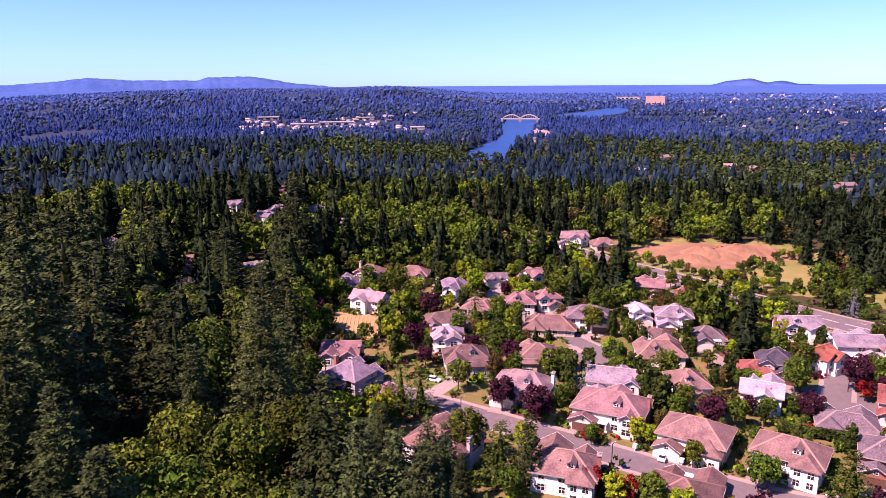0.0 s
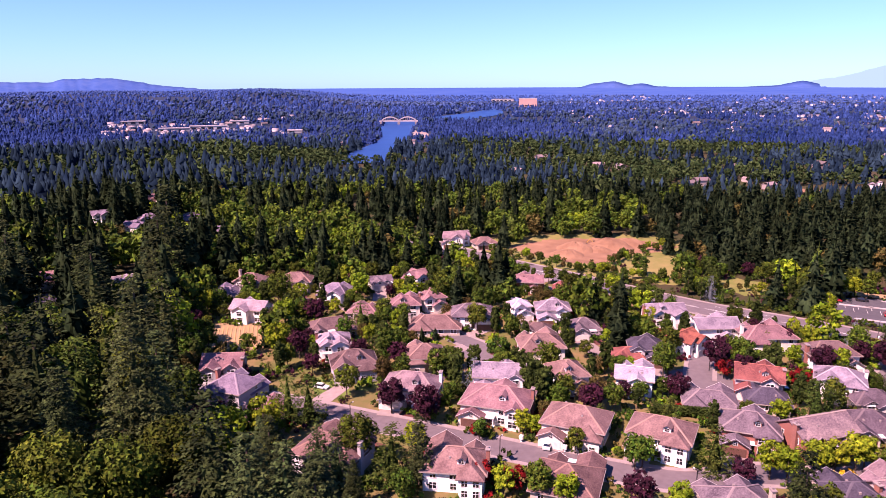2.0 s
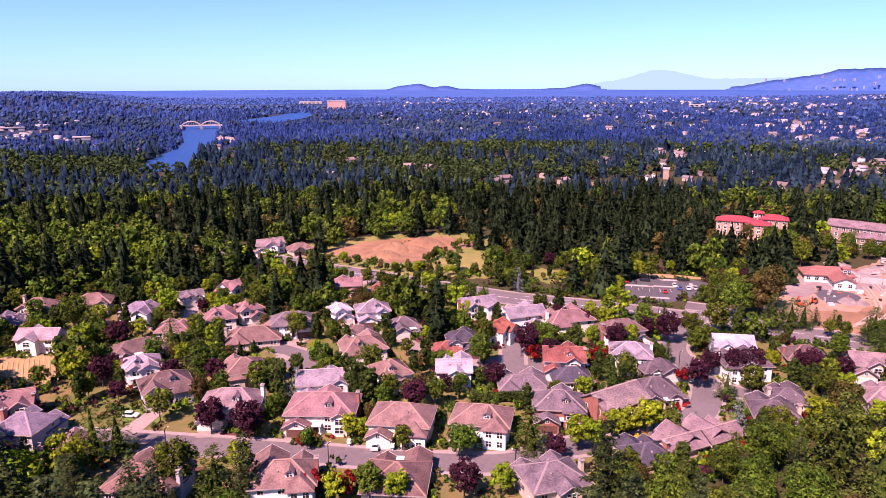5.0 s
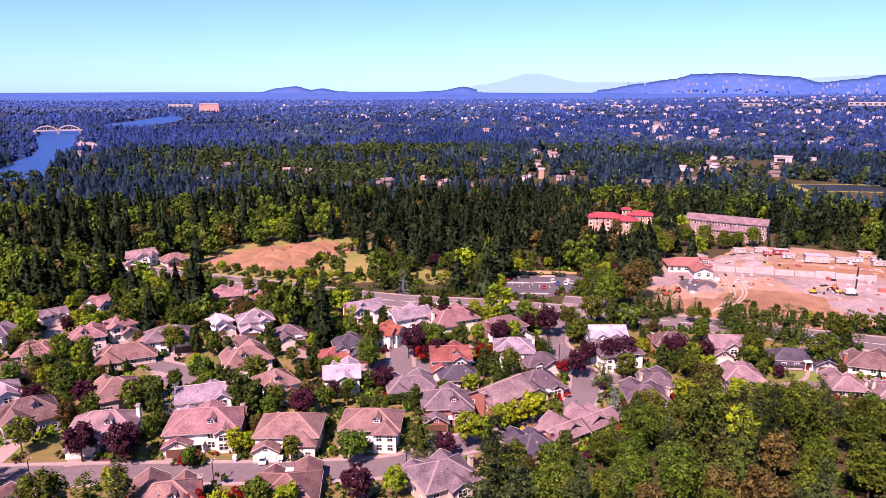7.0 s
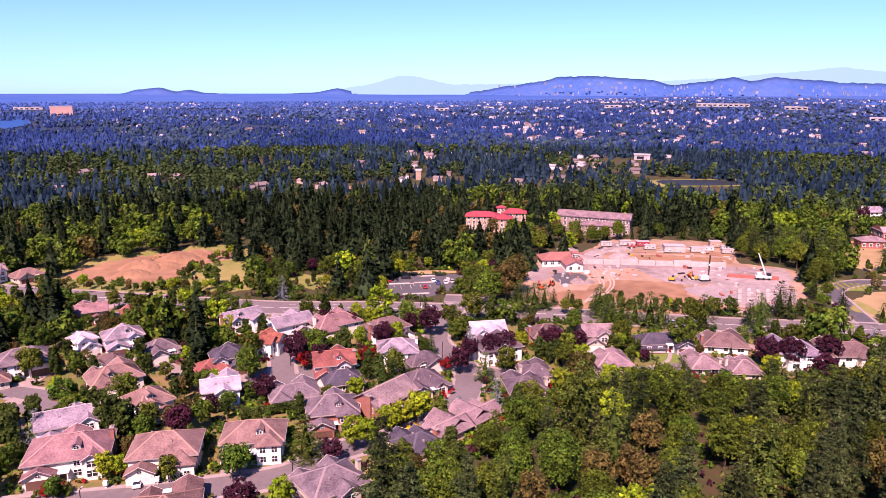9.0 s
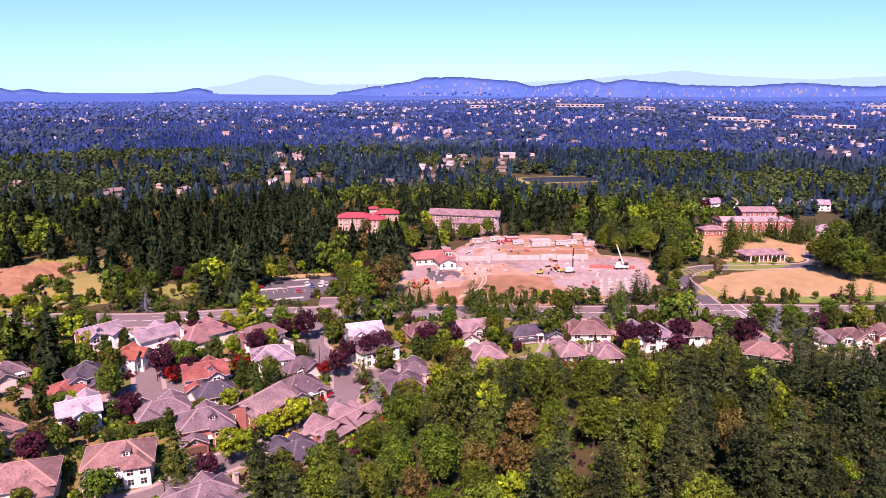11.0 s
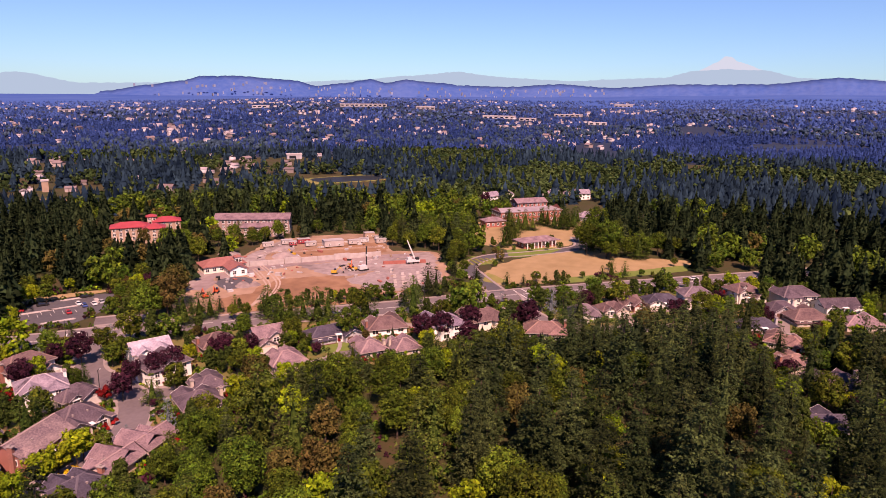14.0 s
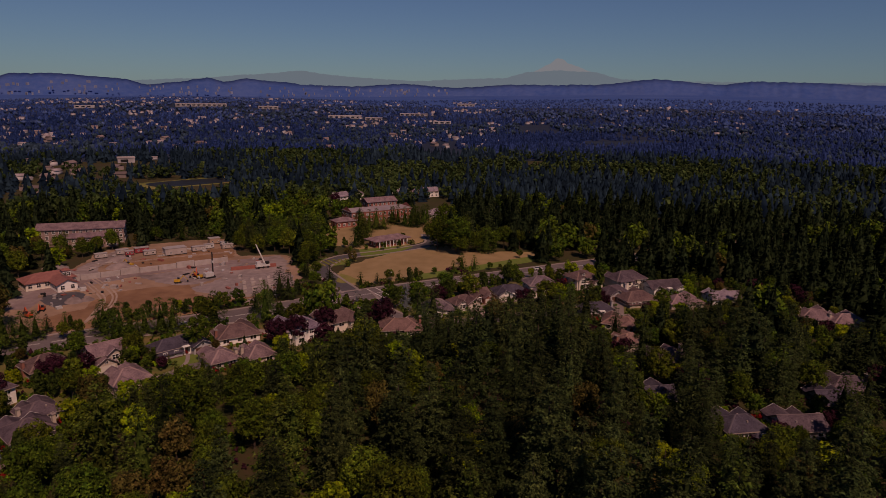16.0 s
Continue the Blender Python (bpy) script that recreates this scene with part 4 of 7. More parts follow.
M_HALL = mat("brown_pink_cladding", (0.33, 0.225, 0.20), (0.25, 0.17, 0.155), scale=0.6, rough=0.85)
block_building("campus_hall", "three-storey beige hall with a bright red hipped roof", 321.5, 284.4, -50, 20, 11, 3, 2.6, M_STONEWALL, M_REDROOF)
block_building("campus_hall", "beige wing with a bright red hipped roof", 323.5, 269.4, -52, 11, 10, 3, 2.6, M_STONEWALL, M_REDROOF)
block_building("campus_hall", "beige rear wing with a red hipped roof", 343, 276.4, -50, 15, 10, 3, 2.7, M_STONEWALL, M_REDROOF)
block_building("stair_tower", "square red-roofed stair tower", 338.5, 283.4, -50, 5, 5, 4, 2.7, M_STONEWALL, M_REDROOF, category="tower")
block_building("long_hall", "long grey-roofed pinkish residential hall", 366, 231, -67, 44, 14, 3, 2.9, M_HALL, roof_mat("pinkgrey"), "gable", 0.35)
block_building("long_hall", "lower grey-roofed wing of the long hall", 357, 221, -60, 27, 9, 2, 2.9, M_HALL, roof_mat("pinkgrey"), "hip", 0.35)
block_building("library", "low cream building with a red tiled roof", 281, 196, -40, 20, 11, 1, 3.0, wall_mat("cream"), M_CLAYROOF, "hip", 0.45)
block_building("library", "red-roofed front wing of the low building", 277, 186, 50, 12, 8, 1, 2.9, wall_mat("white"), M_CLAYROOF, "gable", 0.45)
block_building("bell_tower", "small white tower by the red roofs", 284, 189, -40, 3, 3, 2, 3.0, wall_mat("white"), M_CLAYROOF, "hip", 0.5, 0.4, category="tower")
block_building("brick_hall", "long low red brick hall with a pale roof", 466, 80, -53, 46, 16, 2, 3.4, M_CAMPUS, mat("skylight_roof", (0.40, 0.33, 0.34), (0.28, 0.21, 0.22), scale=0.2, rough=0.6), "flat")
block_building("brick_hall", "small red brick wing", 437, 97, -53, 14, 9, 1, 3.6, M_CAMPUS, roof_mat("pinkgrey"), "hip")
block_building("brick_hall", "red brick annexe behind the long hall", 506, 86, -53, 24, 12, 2, 3.2, M_CAMPUS, roof_mat("pinkgrey"), "gable")
pav = block_building("pavilion", "brick pavilion with a row of white columns", 387, 60, -46, 21, 8, 1, 3.8, M_CAMPUS, roof_mat("pinkgrey"), "hip", 0.3, 2.2)
for i in range(9):
    bm = bmesh.new()
    bmesh.ops.create_cone(bm, cap_ends=True, segments=8, radius1=0.3, radius2=0.26, depth=4.0)
    bm.transform(Matrix.Translation((-9.6 + 2.4 * i, -5.8, 2.0)))
    part("column", bm, M_TRIM, pav, "white column")
for x, y, yw in ((570, 79, -40), (573, 64, 10), (579, 55, -60), (537, 122, -30), (553, 112, 20)):
    house(x, y, yw, 12, 9, 2, "gable", "palegrey", "white", far=True)
house(484, 40, -60, 16, 10, 1, "hip", "palegrey", "grey", far=True)


# ---- building site ----
def prism_wall(name, a, b, h, w, material, label, category="wall"):
    bm = bmesh.new()
    d = Vector((b[0] - a[0], b[1] - a[1], 0))
    box(bm, 0, 0, 0, h, d.length, w)
    ob = obj(name, bm, material)
    ob.matrix_basis = pose((a[0] + b[0]) / 2, (a[1] + b[1]) / 2, 0.03, 0, 0, math.degrees(math.atan2(d.y, d.x)))
    return tagged(ob, label, category, "walls of the building site")


M_NEWCONC = mat("new_concrete", (0.50, 0.44, 0.42), (0.36, 0.31, 0.29), scale=0.4, rough=0.9, bump=0.15)
A, B = Vector((285, 193)), Vector((334, 134))
for i in range(9):                                   # panels of the long retaining wall, stepping in height
    a, b = A.lerp(B, i / 9), A.lerp(B, (i + 0.97) / 9)
    prism_wall("concrete_panel", a, b, 2.5 if i % 3 else 3.0, 0.9, M_NEWCONC, "pale new concrete panel of a retaining wall")
for i in range(5):
    o = Vector((281, 107)).lerp(Vector((298, 114)), i / 4)
    e = o + Vector((11.5, -15.5))
    for k in range(5):
        a, b = o.lerp(e, k / 5 + 0.03), o.lerp(e, (k + 0.55 + 0.25 * ((i * k) % 2)) / 5)
        prism_wall("footing", a, b, 0.6 + 0.5 * ((i + k) % 2), 0.6, M_NEWCONC, "low pale concrete footing of a new building")
prism_wall("concrete_panel", (317, 126), (328, 107), 1.6, 1.2, M_CAMPUS, "low reddish wall with reinforcing bars")
blob("earth_patch", [(277, 158), (289, 137), (275, 124), (262, 108), (252, 114), (236, 138), (246, 156), (262, 162)], M_DIRT, 0.075, "orange-brown levelled earth", "ground", 1.2, 3)
blob("gravel_patch", [(246, 190), (272, 203), (316, 201), (350, 202), (338, 192), (310, 190), (300, 168), (284, 176), (262, 186)], M_GRAVEL, 0.056, "pale gravel and rubble along the back of the site", "ground", 1.5, 11)
blob("gravel_patch", [(300, 166), (330, 132), (348, 118), (346, 108), (318, 100), (306, 122), (288, 138)], M_GRAVEL, 0.061, "pale gravel below the retaining wall", "ground", 1.5, 12)
blob("earth_patch", [(318, 192), (362, 150), (342, 136), (322, 160), (308, 180)], M_DIRT, 0.075, "orange-brown levelled earth", "ground", 1.2, 4)
blob("earth_patch", [(224, 162), (238, 168), (252, 156), (240, 138), (228, 146)], M_DIRT, 0.078, "orange-brown levelled earth", "ground", 1.0, 8)
blob("earth_patch", [(256, 112), (272, 118), (290, 98), (284, 88), (270, 96)], M_DIRT, 0.078, "orange-brown levelled earth", "ground", 1.0, 9)
blob("asphalt_patch", [(250, 172), (262, 186), (273, 178), (264, 168)], M_ASPHALT_DARK, 0.08, "dark patch of broken asphalt", "ground", 1.0, 5)
blob("gravel_pad", [(285, 131), (307, 121), (317, 99), (291, 88), (275, 104), (279, 126)], mat("grey_gravel", (0.34, 0.275, 0.27), (0.2, 0.16, 0.158), scale=0.4, rough=1.0, bump=0.6, bscale=2.5), 0.081, "grey-pink gravel pad round the new footings", "ground", 1.2, 6)
M_RUT = mat("pale_wheel_ruts", (0.46, 0.35, 0.29), (0.33, 0.23, 0.18), scale=0.5, rough=1.0, bump=0.4)
for o in (0.0, 2.2, 6.5, 8.7):
    road("wheel_track", [(232 + o, 150), (246 + o, 154 - o * 0.3), (262 + o, 160 - o * 0.2), (276 + o, 172 - o * 0.1), (286 + o, 182)], 0.8, M_RUT, 0.088, "pale wheel rut pressed into the earth", kerb=False)
for o in (0.0, 2.2):
    road("wheel_track", [(318 - o, 196), (332 - o, 176), (346 - o, 158), (356 - o, 140)], 0.8, M_RUT, 0.088, "pale wheel rut pressed into the earth", kerb=False)
    road("wheel_track", [(236, 146 + o), (252, 134 + o), (268, 112 + o), (284, 94 + o)], 0.8, M_RUT, 0.088, "pale wheel rut pressed into the earth", kerb=False)
road("site_track", [(246, 186), (276, 190), (300, 172), (322, 148), (340, 120)], 9.0, mat("wheel_rutted_gravel", (0.32, 0.24, 0.235), (0.2, 0.145, 0.145), scale=0.3, rough=1.0, bump=0.4), 0.07, "grey gravel track across the site", kerb=False)


def mound(x, y, r, h, material, label, seed):
    rnd = random.Random(seed)
    V, F = [], []
    n, m = 20, 6
    for j in range(m + 1):
        t = j / m
        for i in range(n):
            a = 2 * math.pi * i / n
            q = r * (1 - t) * (1 + 0.22 * noise.noise(Vector((math.cos(a) * 1.3, math.sin(a) * 1.3, seed * 3.1 + t))))
            V.append((q * math.cos(a), q * math.sin(a), h * (1 - (1 - t) ** 1.6) + rnd.uniform(-0.06, 0.06) * h * (0 if j == 0 else 1)))
    for j in range(m):
        for i in range(n):
            F.append((j * n + i, j * n + (i + 1) % n, (j + 1) * n + (i + 1) % n, (j + 1) * n + i))
    ob = pydata("earth_mound", V, F, material)
    ob.matrix_basis = pose(x, y, 0.03, 0, 0, rnd.uniform(0, 360))
    return tagged(ob, label, "mound", "heaps of earth")


for i, (x, y, r, h) in enumerate(((128, 334, 11, 4.0), (148, 338, 13, 4.0), (160, 340, 10, 3.0), (120, 324, 9, 2.5), (138, 330, 8, 2.0))):
    mound(x, y, r, h, M_DIRT, "heap of reddish dug earth", i)
for i, (x, y, r, h) in enumerate(((259, 170, 4, 2.2), (262, 166, 3, 1.6), (316, 181, 7, 2.4), (309, 211, 6, 2.0), (300, 200, 5, 1.6), (268, 98, 4, 1.4), (330, 190, 6, 2.0))):
    mound(x, y, r, h, M_GRAVEL, "heap of pale gravel", i + 20)


def container(x, y, yaw, L, D, h, m, label):
    e = tagged(empty("site_trailer", x, y, 0.04, yaw), label, "trailer", "trailers of the building site")
    bm = bmesh.new()
    box(bm, 0, 0, 0.5, h, L, D)
    part("body", bm, m, e)
    bm = bmesh.new()
    box(bm, 0, 0, h, h + 0.15, L + 0.3, D + 0.3)
    part("roof", bm, M_PALEROOF, e)
    for i in range(2):
        add_window(e, -L / 4 + i * L / 2, -D / 2, 1.6, 0, 0.9, 0.7)
    for s in (-1, 1):
        bm = bmesh.new()
        box(bm, s * L * 0.4, 0, 0, 0.5, 0.5, D * 0.9)
        part("support", bm, M_RUBBER, e)


M_PALEROOF = mat("pale_trailer_roof", (0.46, 0.42, 0.42), (0.36, 0.33, 0.32), scale=0.5, rough=0.5)
for x, y, L, D, h, m in ((346, 168, 11, 6, 3.8, M_NEWCONC), (342, 195, 6, 3, 2.6, M_NEWCONC), (355, 159, 7, 3, 2.7, M_NEWCONC), (363, 146, 6, 2.6, 2.6, M_NEWCONC), (332, 201, 6, 2.6, 2.6, M_NEWCONC), (342, 180, 6, 3, 2.6, M_NEWCONC),
                         (347, 187, 7, 3.5, 2.8, M_REDROOF), (340, 190, 4, 3, 2.4, M_REDROOF), (370, 150, 5, 2.6, 2.5, M_STEEL), (362, 156, 5, 2.6, 2.5, M_STEEL), (374, 158, 6, 4, 3.4, M_STONEWALL)):
    container(x, y, -50, L, D, h, m, "white site trailer with a flat roof" if m is not M_REDROOF else "red site trailer with a flat roof")


def excavator(x, y, yaw, m, reach=1.0):
    e = tagged(empty("excavator", x, y, 0.05, yaw), "yellow tracked excavator on bare earth" if m is M_YELLOW else "orange tracked excavator on bare earth", "excavator", "diggers of the building site")
    e.scale = (0.8, 0.8, 0.8)
    for s in (-1, 1):
        bm = bmesh.new()
        box(bm, 0, s * 1.1, 0, 0.8, 3.8, 0.6, 0, 0.85)
        part("track", bm, M_RUBBER, e)
    bm = bmesh.new()
    box(bm, -0.5, 0, 0.9, 2.0, 3.2, 2.5, 0, 0.95)
    part("body", bm, m, e)
    bm = bmesh.new()
    box(bm, 0.4, 0.6, 2.0, 3.0, 1.4, 1.1, 0, 0.85)
    part("cab", bm, M_GLASS, e)
    for (x0, z0), (x1, z1), w in (((0.8, 1.6), (3.2 * reach, 4.2), 0.5), ((3.2 * reach, 4.2), (5.2 * reach, 1.4), 0.4)):
        bm = bmesh.new()
        v = [bm.verts.new((px, -0.3 + q, pz + dz)) for px, pz in ((x0, z0), (x1, z1)) for q, dz in ((-w / 2, -w / 2), (w / 2, -w / 2), (w / 2, w / 2), (-w / 2, w / 2))]
        for f in ((0, 1, 5, 4), (1, 2, 6, 5), (2, 3, 7, 6), (3, 0, 4, 7), (3, 2, 1, 0), (4, 5, 6, 7)):
            bm.faces.new([v[i] for i in f])
        part("boom", bm, m, e)
    bm = bmesh.new()
    box(bm, 5.2 * reach, -0.3, 0.5, 1.5, 0.9, 1.0, 0, 0.7)
    part("bucket", bm, M_RUBBER, e)


for x, y, yw, m in ((301, 135, 100, M_YELLOW), (304, 138, 20, M_ORANGE), (238, 175, 60, M_ORANGE), (292, 141, -60, M_YELLOW), (141, 341, 170, M_YELLOW), (246, 175, 200, M_ORANGE), (318, 178, 80, M_YELLOW)):
    excavator(x, y, yw, m)

rig = tagged(empty("drill_rig", 302.7, 130.5, 0.04, -40), "tall dark drilling rig on tracks", "drill rig")
for nm, (w, d, z0, z1, ox, m) in (("mast", (0.45, 0.45, 1.0, 12.0, 1.6, M_RUBBER)), ("body", (4.0, 2.6, 0.8, 2.6, -0.6, M_STEEL)), ("track", (4.4, 2.9, 0.0, 0.8, 0, M_RUBBER)), ("drill_head", (0.8, 0.8, 7.0, 8.0, 1.6, M_STEEL))):
    bm = bmesh.new()
    box(bm, ox, 0, z0, z1, w, d)
    part(nm, bm, m, rig)
crane = tagged(empty("mobile_crane", 324, 112.6, 0.04, 128), "white mobile crane with a raised boom", "crane")
for nm, (w, d, z0, z1, ox, m) in (("chassis", (7.0, 2.6, 0.9, 2.0, 0, M_STEEL)), ("cab", (2.0, 2.4, 2.0, 3.4, 2.0, M_STEEL)), ("counterweight", (1.6, 2.4, 2.0, 3.0, -2.4, M_RUBBER))):
    bm = bmesh.new()
    box(bm, ox, 0, z0, z1, w, d)
    part(nm, bm, m, crane)
for sx in (-2.4, 0, 2.4):
    for sy in (-1.2, 1.2):
        bm = bmesh.new()
        bmesh.ops.create_cone(bm, cap_ends=True, segments=12, radius1=0.55, radius2=0.55, depth=0.45)
        bm.transform(pose(sx, sy, 0.55, 90, 0, 0))
        part("wheel", bm, M_RUBBER, crane)
bm = bmesh.new()
box(bm, 0, 0, 0, 10.5, 0.7, 0.7, 0, 0.55)
bm.transform(pose(-1.0, 0, 2.6, 0, 22, 0))
part("boom", bm, M_PAINT, crane)


SITE = [(215, 171), (246, 190), (300, 200), (350, 203), (380, 157), (346, 134), (346, 110), (291, 88), (240, 138)]
# stacks of material, pipes and pallets about the site
crnd = random.Random(31)
for i in range(120):
    c = crnd.choice(((265, 172), (300, 200), (325, 180), (345, 165), (355, 150), (300, 118), (315, 140), (335, 130), (290, 170), (268, 172), (272, 180), (330, 195), (350, 180)))
    x, y = c[0] + crnd.gauss(0, 8), c[1] + crnd.gauss(0, 8)
    if not inside(x, y, SITE):
        continue
    bm = bmesh.new()
    w, d, hh = crnd.uniform(0.7, 3.6), crnd.uniform(0.5, 1.6), crnd.uniform(0.3, 1.2)
    for k in range(crnd.choice((1, 2, 3))):
        box(bm, crnd.uniform(-0.2, 0.2), crnd.uniform(-0.1, 0.1), hh * k * 0.5, hh * (k + 0.9) * 0.5, w * crnd.uniform(0.85, 1), d, crnd.uniform(-0.05, 0.05))
    ob = obj("supply_pallet", bm, crnd.choice((M_NEWCONC, M_STEEL, M_RUBBER, M_PALEROOF, M_STONEWALL, M_CAMPUS)))
    ob.matrix_basis = pose(x, y, 0.06, 0, 0, crnd.uniform(0, 180))
    tagged(ob, "stack of building material on bare earth", "stack", "stacks on the building site")


# ---- cars ----
def wheel_mesh():
    bm = bmesh.new()
    bmesh.ops.create_cone(bm, cap_ends=True, segments=12, radius1=0.33, radius2=0.33, depth=0.22)
    bm.transform(pose(0, 0, 0, 90, 0, 0))
    me = bpy.data.meshes.new("wheel")
    bm.to_mesh(me)
    bm.free()
    me.materials.append(M_RUBBER)
    return me


WHEEL = wheel_mesh()
CAR_WORD = ("white", "red", "dark blue", "black", "silver")


def car(x, y, yaw, c, where="parked on the asphalt"):
    e = tagged(empty("car", x, y, 0.06, yaw), f"{CAR_WORD[c]} family car {where}", "car", "parked cars")
    bm = bmesh.new()
    prof = ((-2.2, 0.35), (2.2, 0.35), (2.25, 0.75), (1.1, 0.95), (-2.1, 1.0), (-2.25, 0.7))
    for s in (-1, 1):
        for px, pz in prof:
            bm.verts.new((px, s * 0.88, pz))
    bm.verts.ensure_lookup_table()
    v = list(bm.verts)
    bm.faces.new(v[:6])
    bm.faces.new(v[6:][::-1])
    for i in range(6):
        bm.faces.new((v[(i + 1) % 6], v[i], v[6 + i], v[6 + (i + 1) % 6]))
    part("body", bm, M_CARS[c], e)
    bm = bmesh.new()
    box(bm, -0.35, 0, 0.9, 1.45, 2.7, 1.6, 0, 0.74)
    part("cabin", bm, M_GLASS, e)
    bm = bmesh.new()
    box(bm, -0.35, 0, 1.45, 1.5, 1.9, 1.2)
    part("roof", bm, M_CARS[c], e)
    for sx in (-1.35, 1.35):
        for sy in (-0.82, 0.82):
            share("wheel", WHEEL, e, pose(sx, sy, 0.33))


for x, y, yw, c in ((197, 231, -36, 1), (203, 212, 54, 1), (212, 213, 54, 2), (213, 217, 54, 0), (222, 222, -36, 3), (215, 211, 54, 0), (207, 229, -36, 3), (218, 210, 54, 4)):
    car(x, y, yw, c, "parked in the car park")
car(50.2, 143.8, 60, 0, "parked on a driveway")
car(-3.0, 187, -30, 0, "parked beside a garage")
for x, y, yw, c in ((131, 252, -58, 0), (152, 217, -46, 0), (236, 112, -56, 4), (340, -24, -60, 0), (144, 158, 40, 0), (125, 160.5, -20, 0)):
    car(x, y, yw, c, "on the grey road")

# ---- car park: islands and bays ----
def kerb_island(x, y, yaw, L, D):
    bm = bmesh.new()
    box(bm, 0, 0, 0, 0.2, L, D)
    bmesh.ops.bevel(bm, geom=[e for e in bm.edges if abs(e.verts[0].co.z - e.verts[1].co.z) > 0.1], offset=min(L, D) * 0.35, segments=3, affect="EDGES")
    ob = obj("kerb_island", bm, M_NEWCONC)
    ob.matrix_basis = pose(x, y, 0.05, 0, 0, yaw)
    tagged(ob, "pale kerbed island in the car park", "kerb", "islands of the car park")


for x, y, yw, L, D in ((199, 225, -36, 15, 1.6), (194, 208, -36, 12, 1.6), (218, 225, -36, 9, 1.6), (220, 214, 54, 8, 1.6), (208, 219, -36, 12, 1.4), (186, 218, 54, 12, 1.2)):
    kerb_island(x, y, yw, L, D)


def stripe_mesh(L, w):
    bm = bmesh.new()
    box(bm, 0, 0, 0, 0.012, L, w)
    me = bpy.data.meshes.new("stripe")
    bm.to_mesh(me)
    bm.free()
    me.materials.append(M_PAINT)
    return me


BAY, DASH, LONG = stripe_mesh(4.8, 0.14), stripe_mesh(3.0, 0.16), stripe_mesh(9.0, 0.45)
lot = bpy.data.objects["parking_lot"]
for i in range(0, 9, 2):
    for o, n in (((189, 222), 9), ((196, 212), 8)):
        if i < n:
            share("bay_line", BAY, lot, pose(o[0] + 2.2 * i * 0.81, o[1] - 2.2 * i * 0.59 + 8, 0.06, 0, 0, 54))

# ---- lane marks, crossings ----
road_ob = bpy.data.objects["road"]
for i in range(2, len(main_line) - 2, 3):
    p, d = main_line[i], (main_line[i + 1] - main_line[i - 1]).normalized()
    n = Vector((-d.y, d.x, 0))
    yw = math.degrees(math.atan2(d.y, d.x))
    if p.y < -120 or p.y > 300:
        continue
    for off in (-4.6, -0.25, 0.25, 4.6) if i % 2 == 0 else (-0.25, 0.25):
        q = p + n * off
        share("lane_mark", DASH, road_ob, pose(q.x, q.y, 0.036, 0, 0, yw) @ Matrix.Diagonal((2.6 if abs(off) < 1 else 1.0, 1, 1, 1)))
for x, y, yw in ((179, 190, 38), (182, 187.5, 38), (196, 175, 38), (199, 172, 38), (273, 64, 38), (276, 61, 38), (288, 50, 38), (291, 47, 38)):
    share("crossing_line", LONG, road_ob, pose(x, y, 0.045, 0, 0, yw) @ Matrix.Diagonal((1.5, 1, 1, 1)))


# ---- street furniture ----
def street_lamp(x, y, yaw, h=6.0):
    e = tagged(empty("street_lamp", x, y, 0.02, yaw), "slender dark street lamp with a short arm", "street lamp", "street lamps")
    for nm, (w, d, z0, z1, ox, m) in (("pole", (0.16, 0.16, 0, h, 0, M_RUBBER)), ("arm", (1.2, 0.1, h - 0.15, h - 0.03, 0.6, M_RUBBER)), ("lamp_head", (0.7, 0.3, h - 0.28, h - 0.12, 1.3, M_STEEL))):
        bm = bmesh.new()
        box(bm, ox, 0, z0, z1, w, d)
        part(nm, bm, m, e)


for x, y, yw in ((4.3, 163.6, 55), (37.4, 140.0, 55), (74.3, 118.8, 90), (150, 148, 20), (112, 178, 200)):
    street_lamp(x, y, yw)
for x, y, yw in ((176, 186, 40), (205, 180, 220), (270, 66, 40), (294, 44, 220), (230, 112, 40), (252, 82, 40), (320, -10, 40)):
    street_lamp(x, y, yw, 8.5)
for x, y in ((44.6, 147.2), (53.4, 140.8), (86, 129.2)):
    e = tagged(empty("mailbox", x, y, 0.15, -35), "white box on a short post by the kerb", "mailbox", "mailboxes")
    for nm, (w, z0, z1) in (("post", (0.3, 0, 0.8)), ("box", (0.9, 0.8, 1.7))):
        bm = bmesh.new()
        box(bm, 0, 0, z0, z1, w, w)
        part(nm, bm, M_TRIM, e)

blob("green_lawn", [(197, 98), (202, 103), (212, 92), (207, 88)], M_LAWN, 0.064, "bright green mown lawn before a low house", "lawn", 0.3)
blob("green_lawn", [(108, 148), (116, 146), (120, 140), (112, 139)], M_LAWN, 0.064, "small bright green back lawn", "lawn", 0.3)
blob("green_lawn", [(280, -14), (284, -20), (278, -26), (274, -19)], M_MEADOW, 0.064, "yellowed front lawn", "lawn", 0.3)
blob("dry_lawn_patch", [(82, 117), (88, 118), (92, 111), (86, 108)], M_DRY, 0.064, "worn dry front lawn", "lawn", 0.3)
blob("planting_bed", [(50, 203), (54, 207), (59, 201), (55, 197)], M_MULCH, 0.09, "planted island in the turning circle", "garden", 0.3)
blob("green_lawn", [(371, 74), (386, 46), (368, 52), (354, 67)], M_LAWN, 0.062, "green lawn before the pavilion", "lawn", 0.4)
blob("green_lawn", [(319, 72), (303, 70), (304, 59), (312, 64)], M_MEADOW, 0.062, "yellowed turf beside the curving drive", "lawn", 0.4)
blob("green_lawn", [(321, 36), (345, 6), (368, -22), (360, -26), (334, 6), (313, 33)], M_LAWN, 0.066, "green verge between the field and the road", "lawn", 0.5)
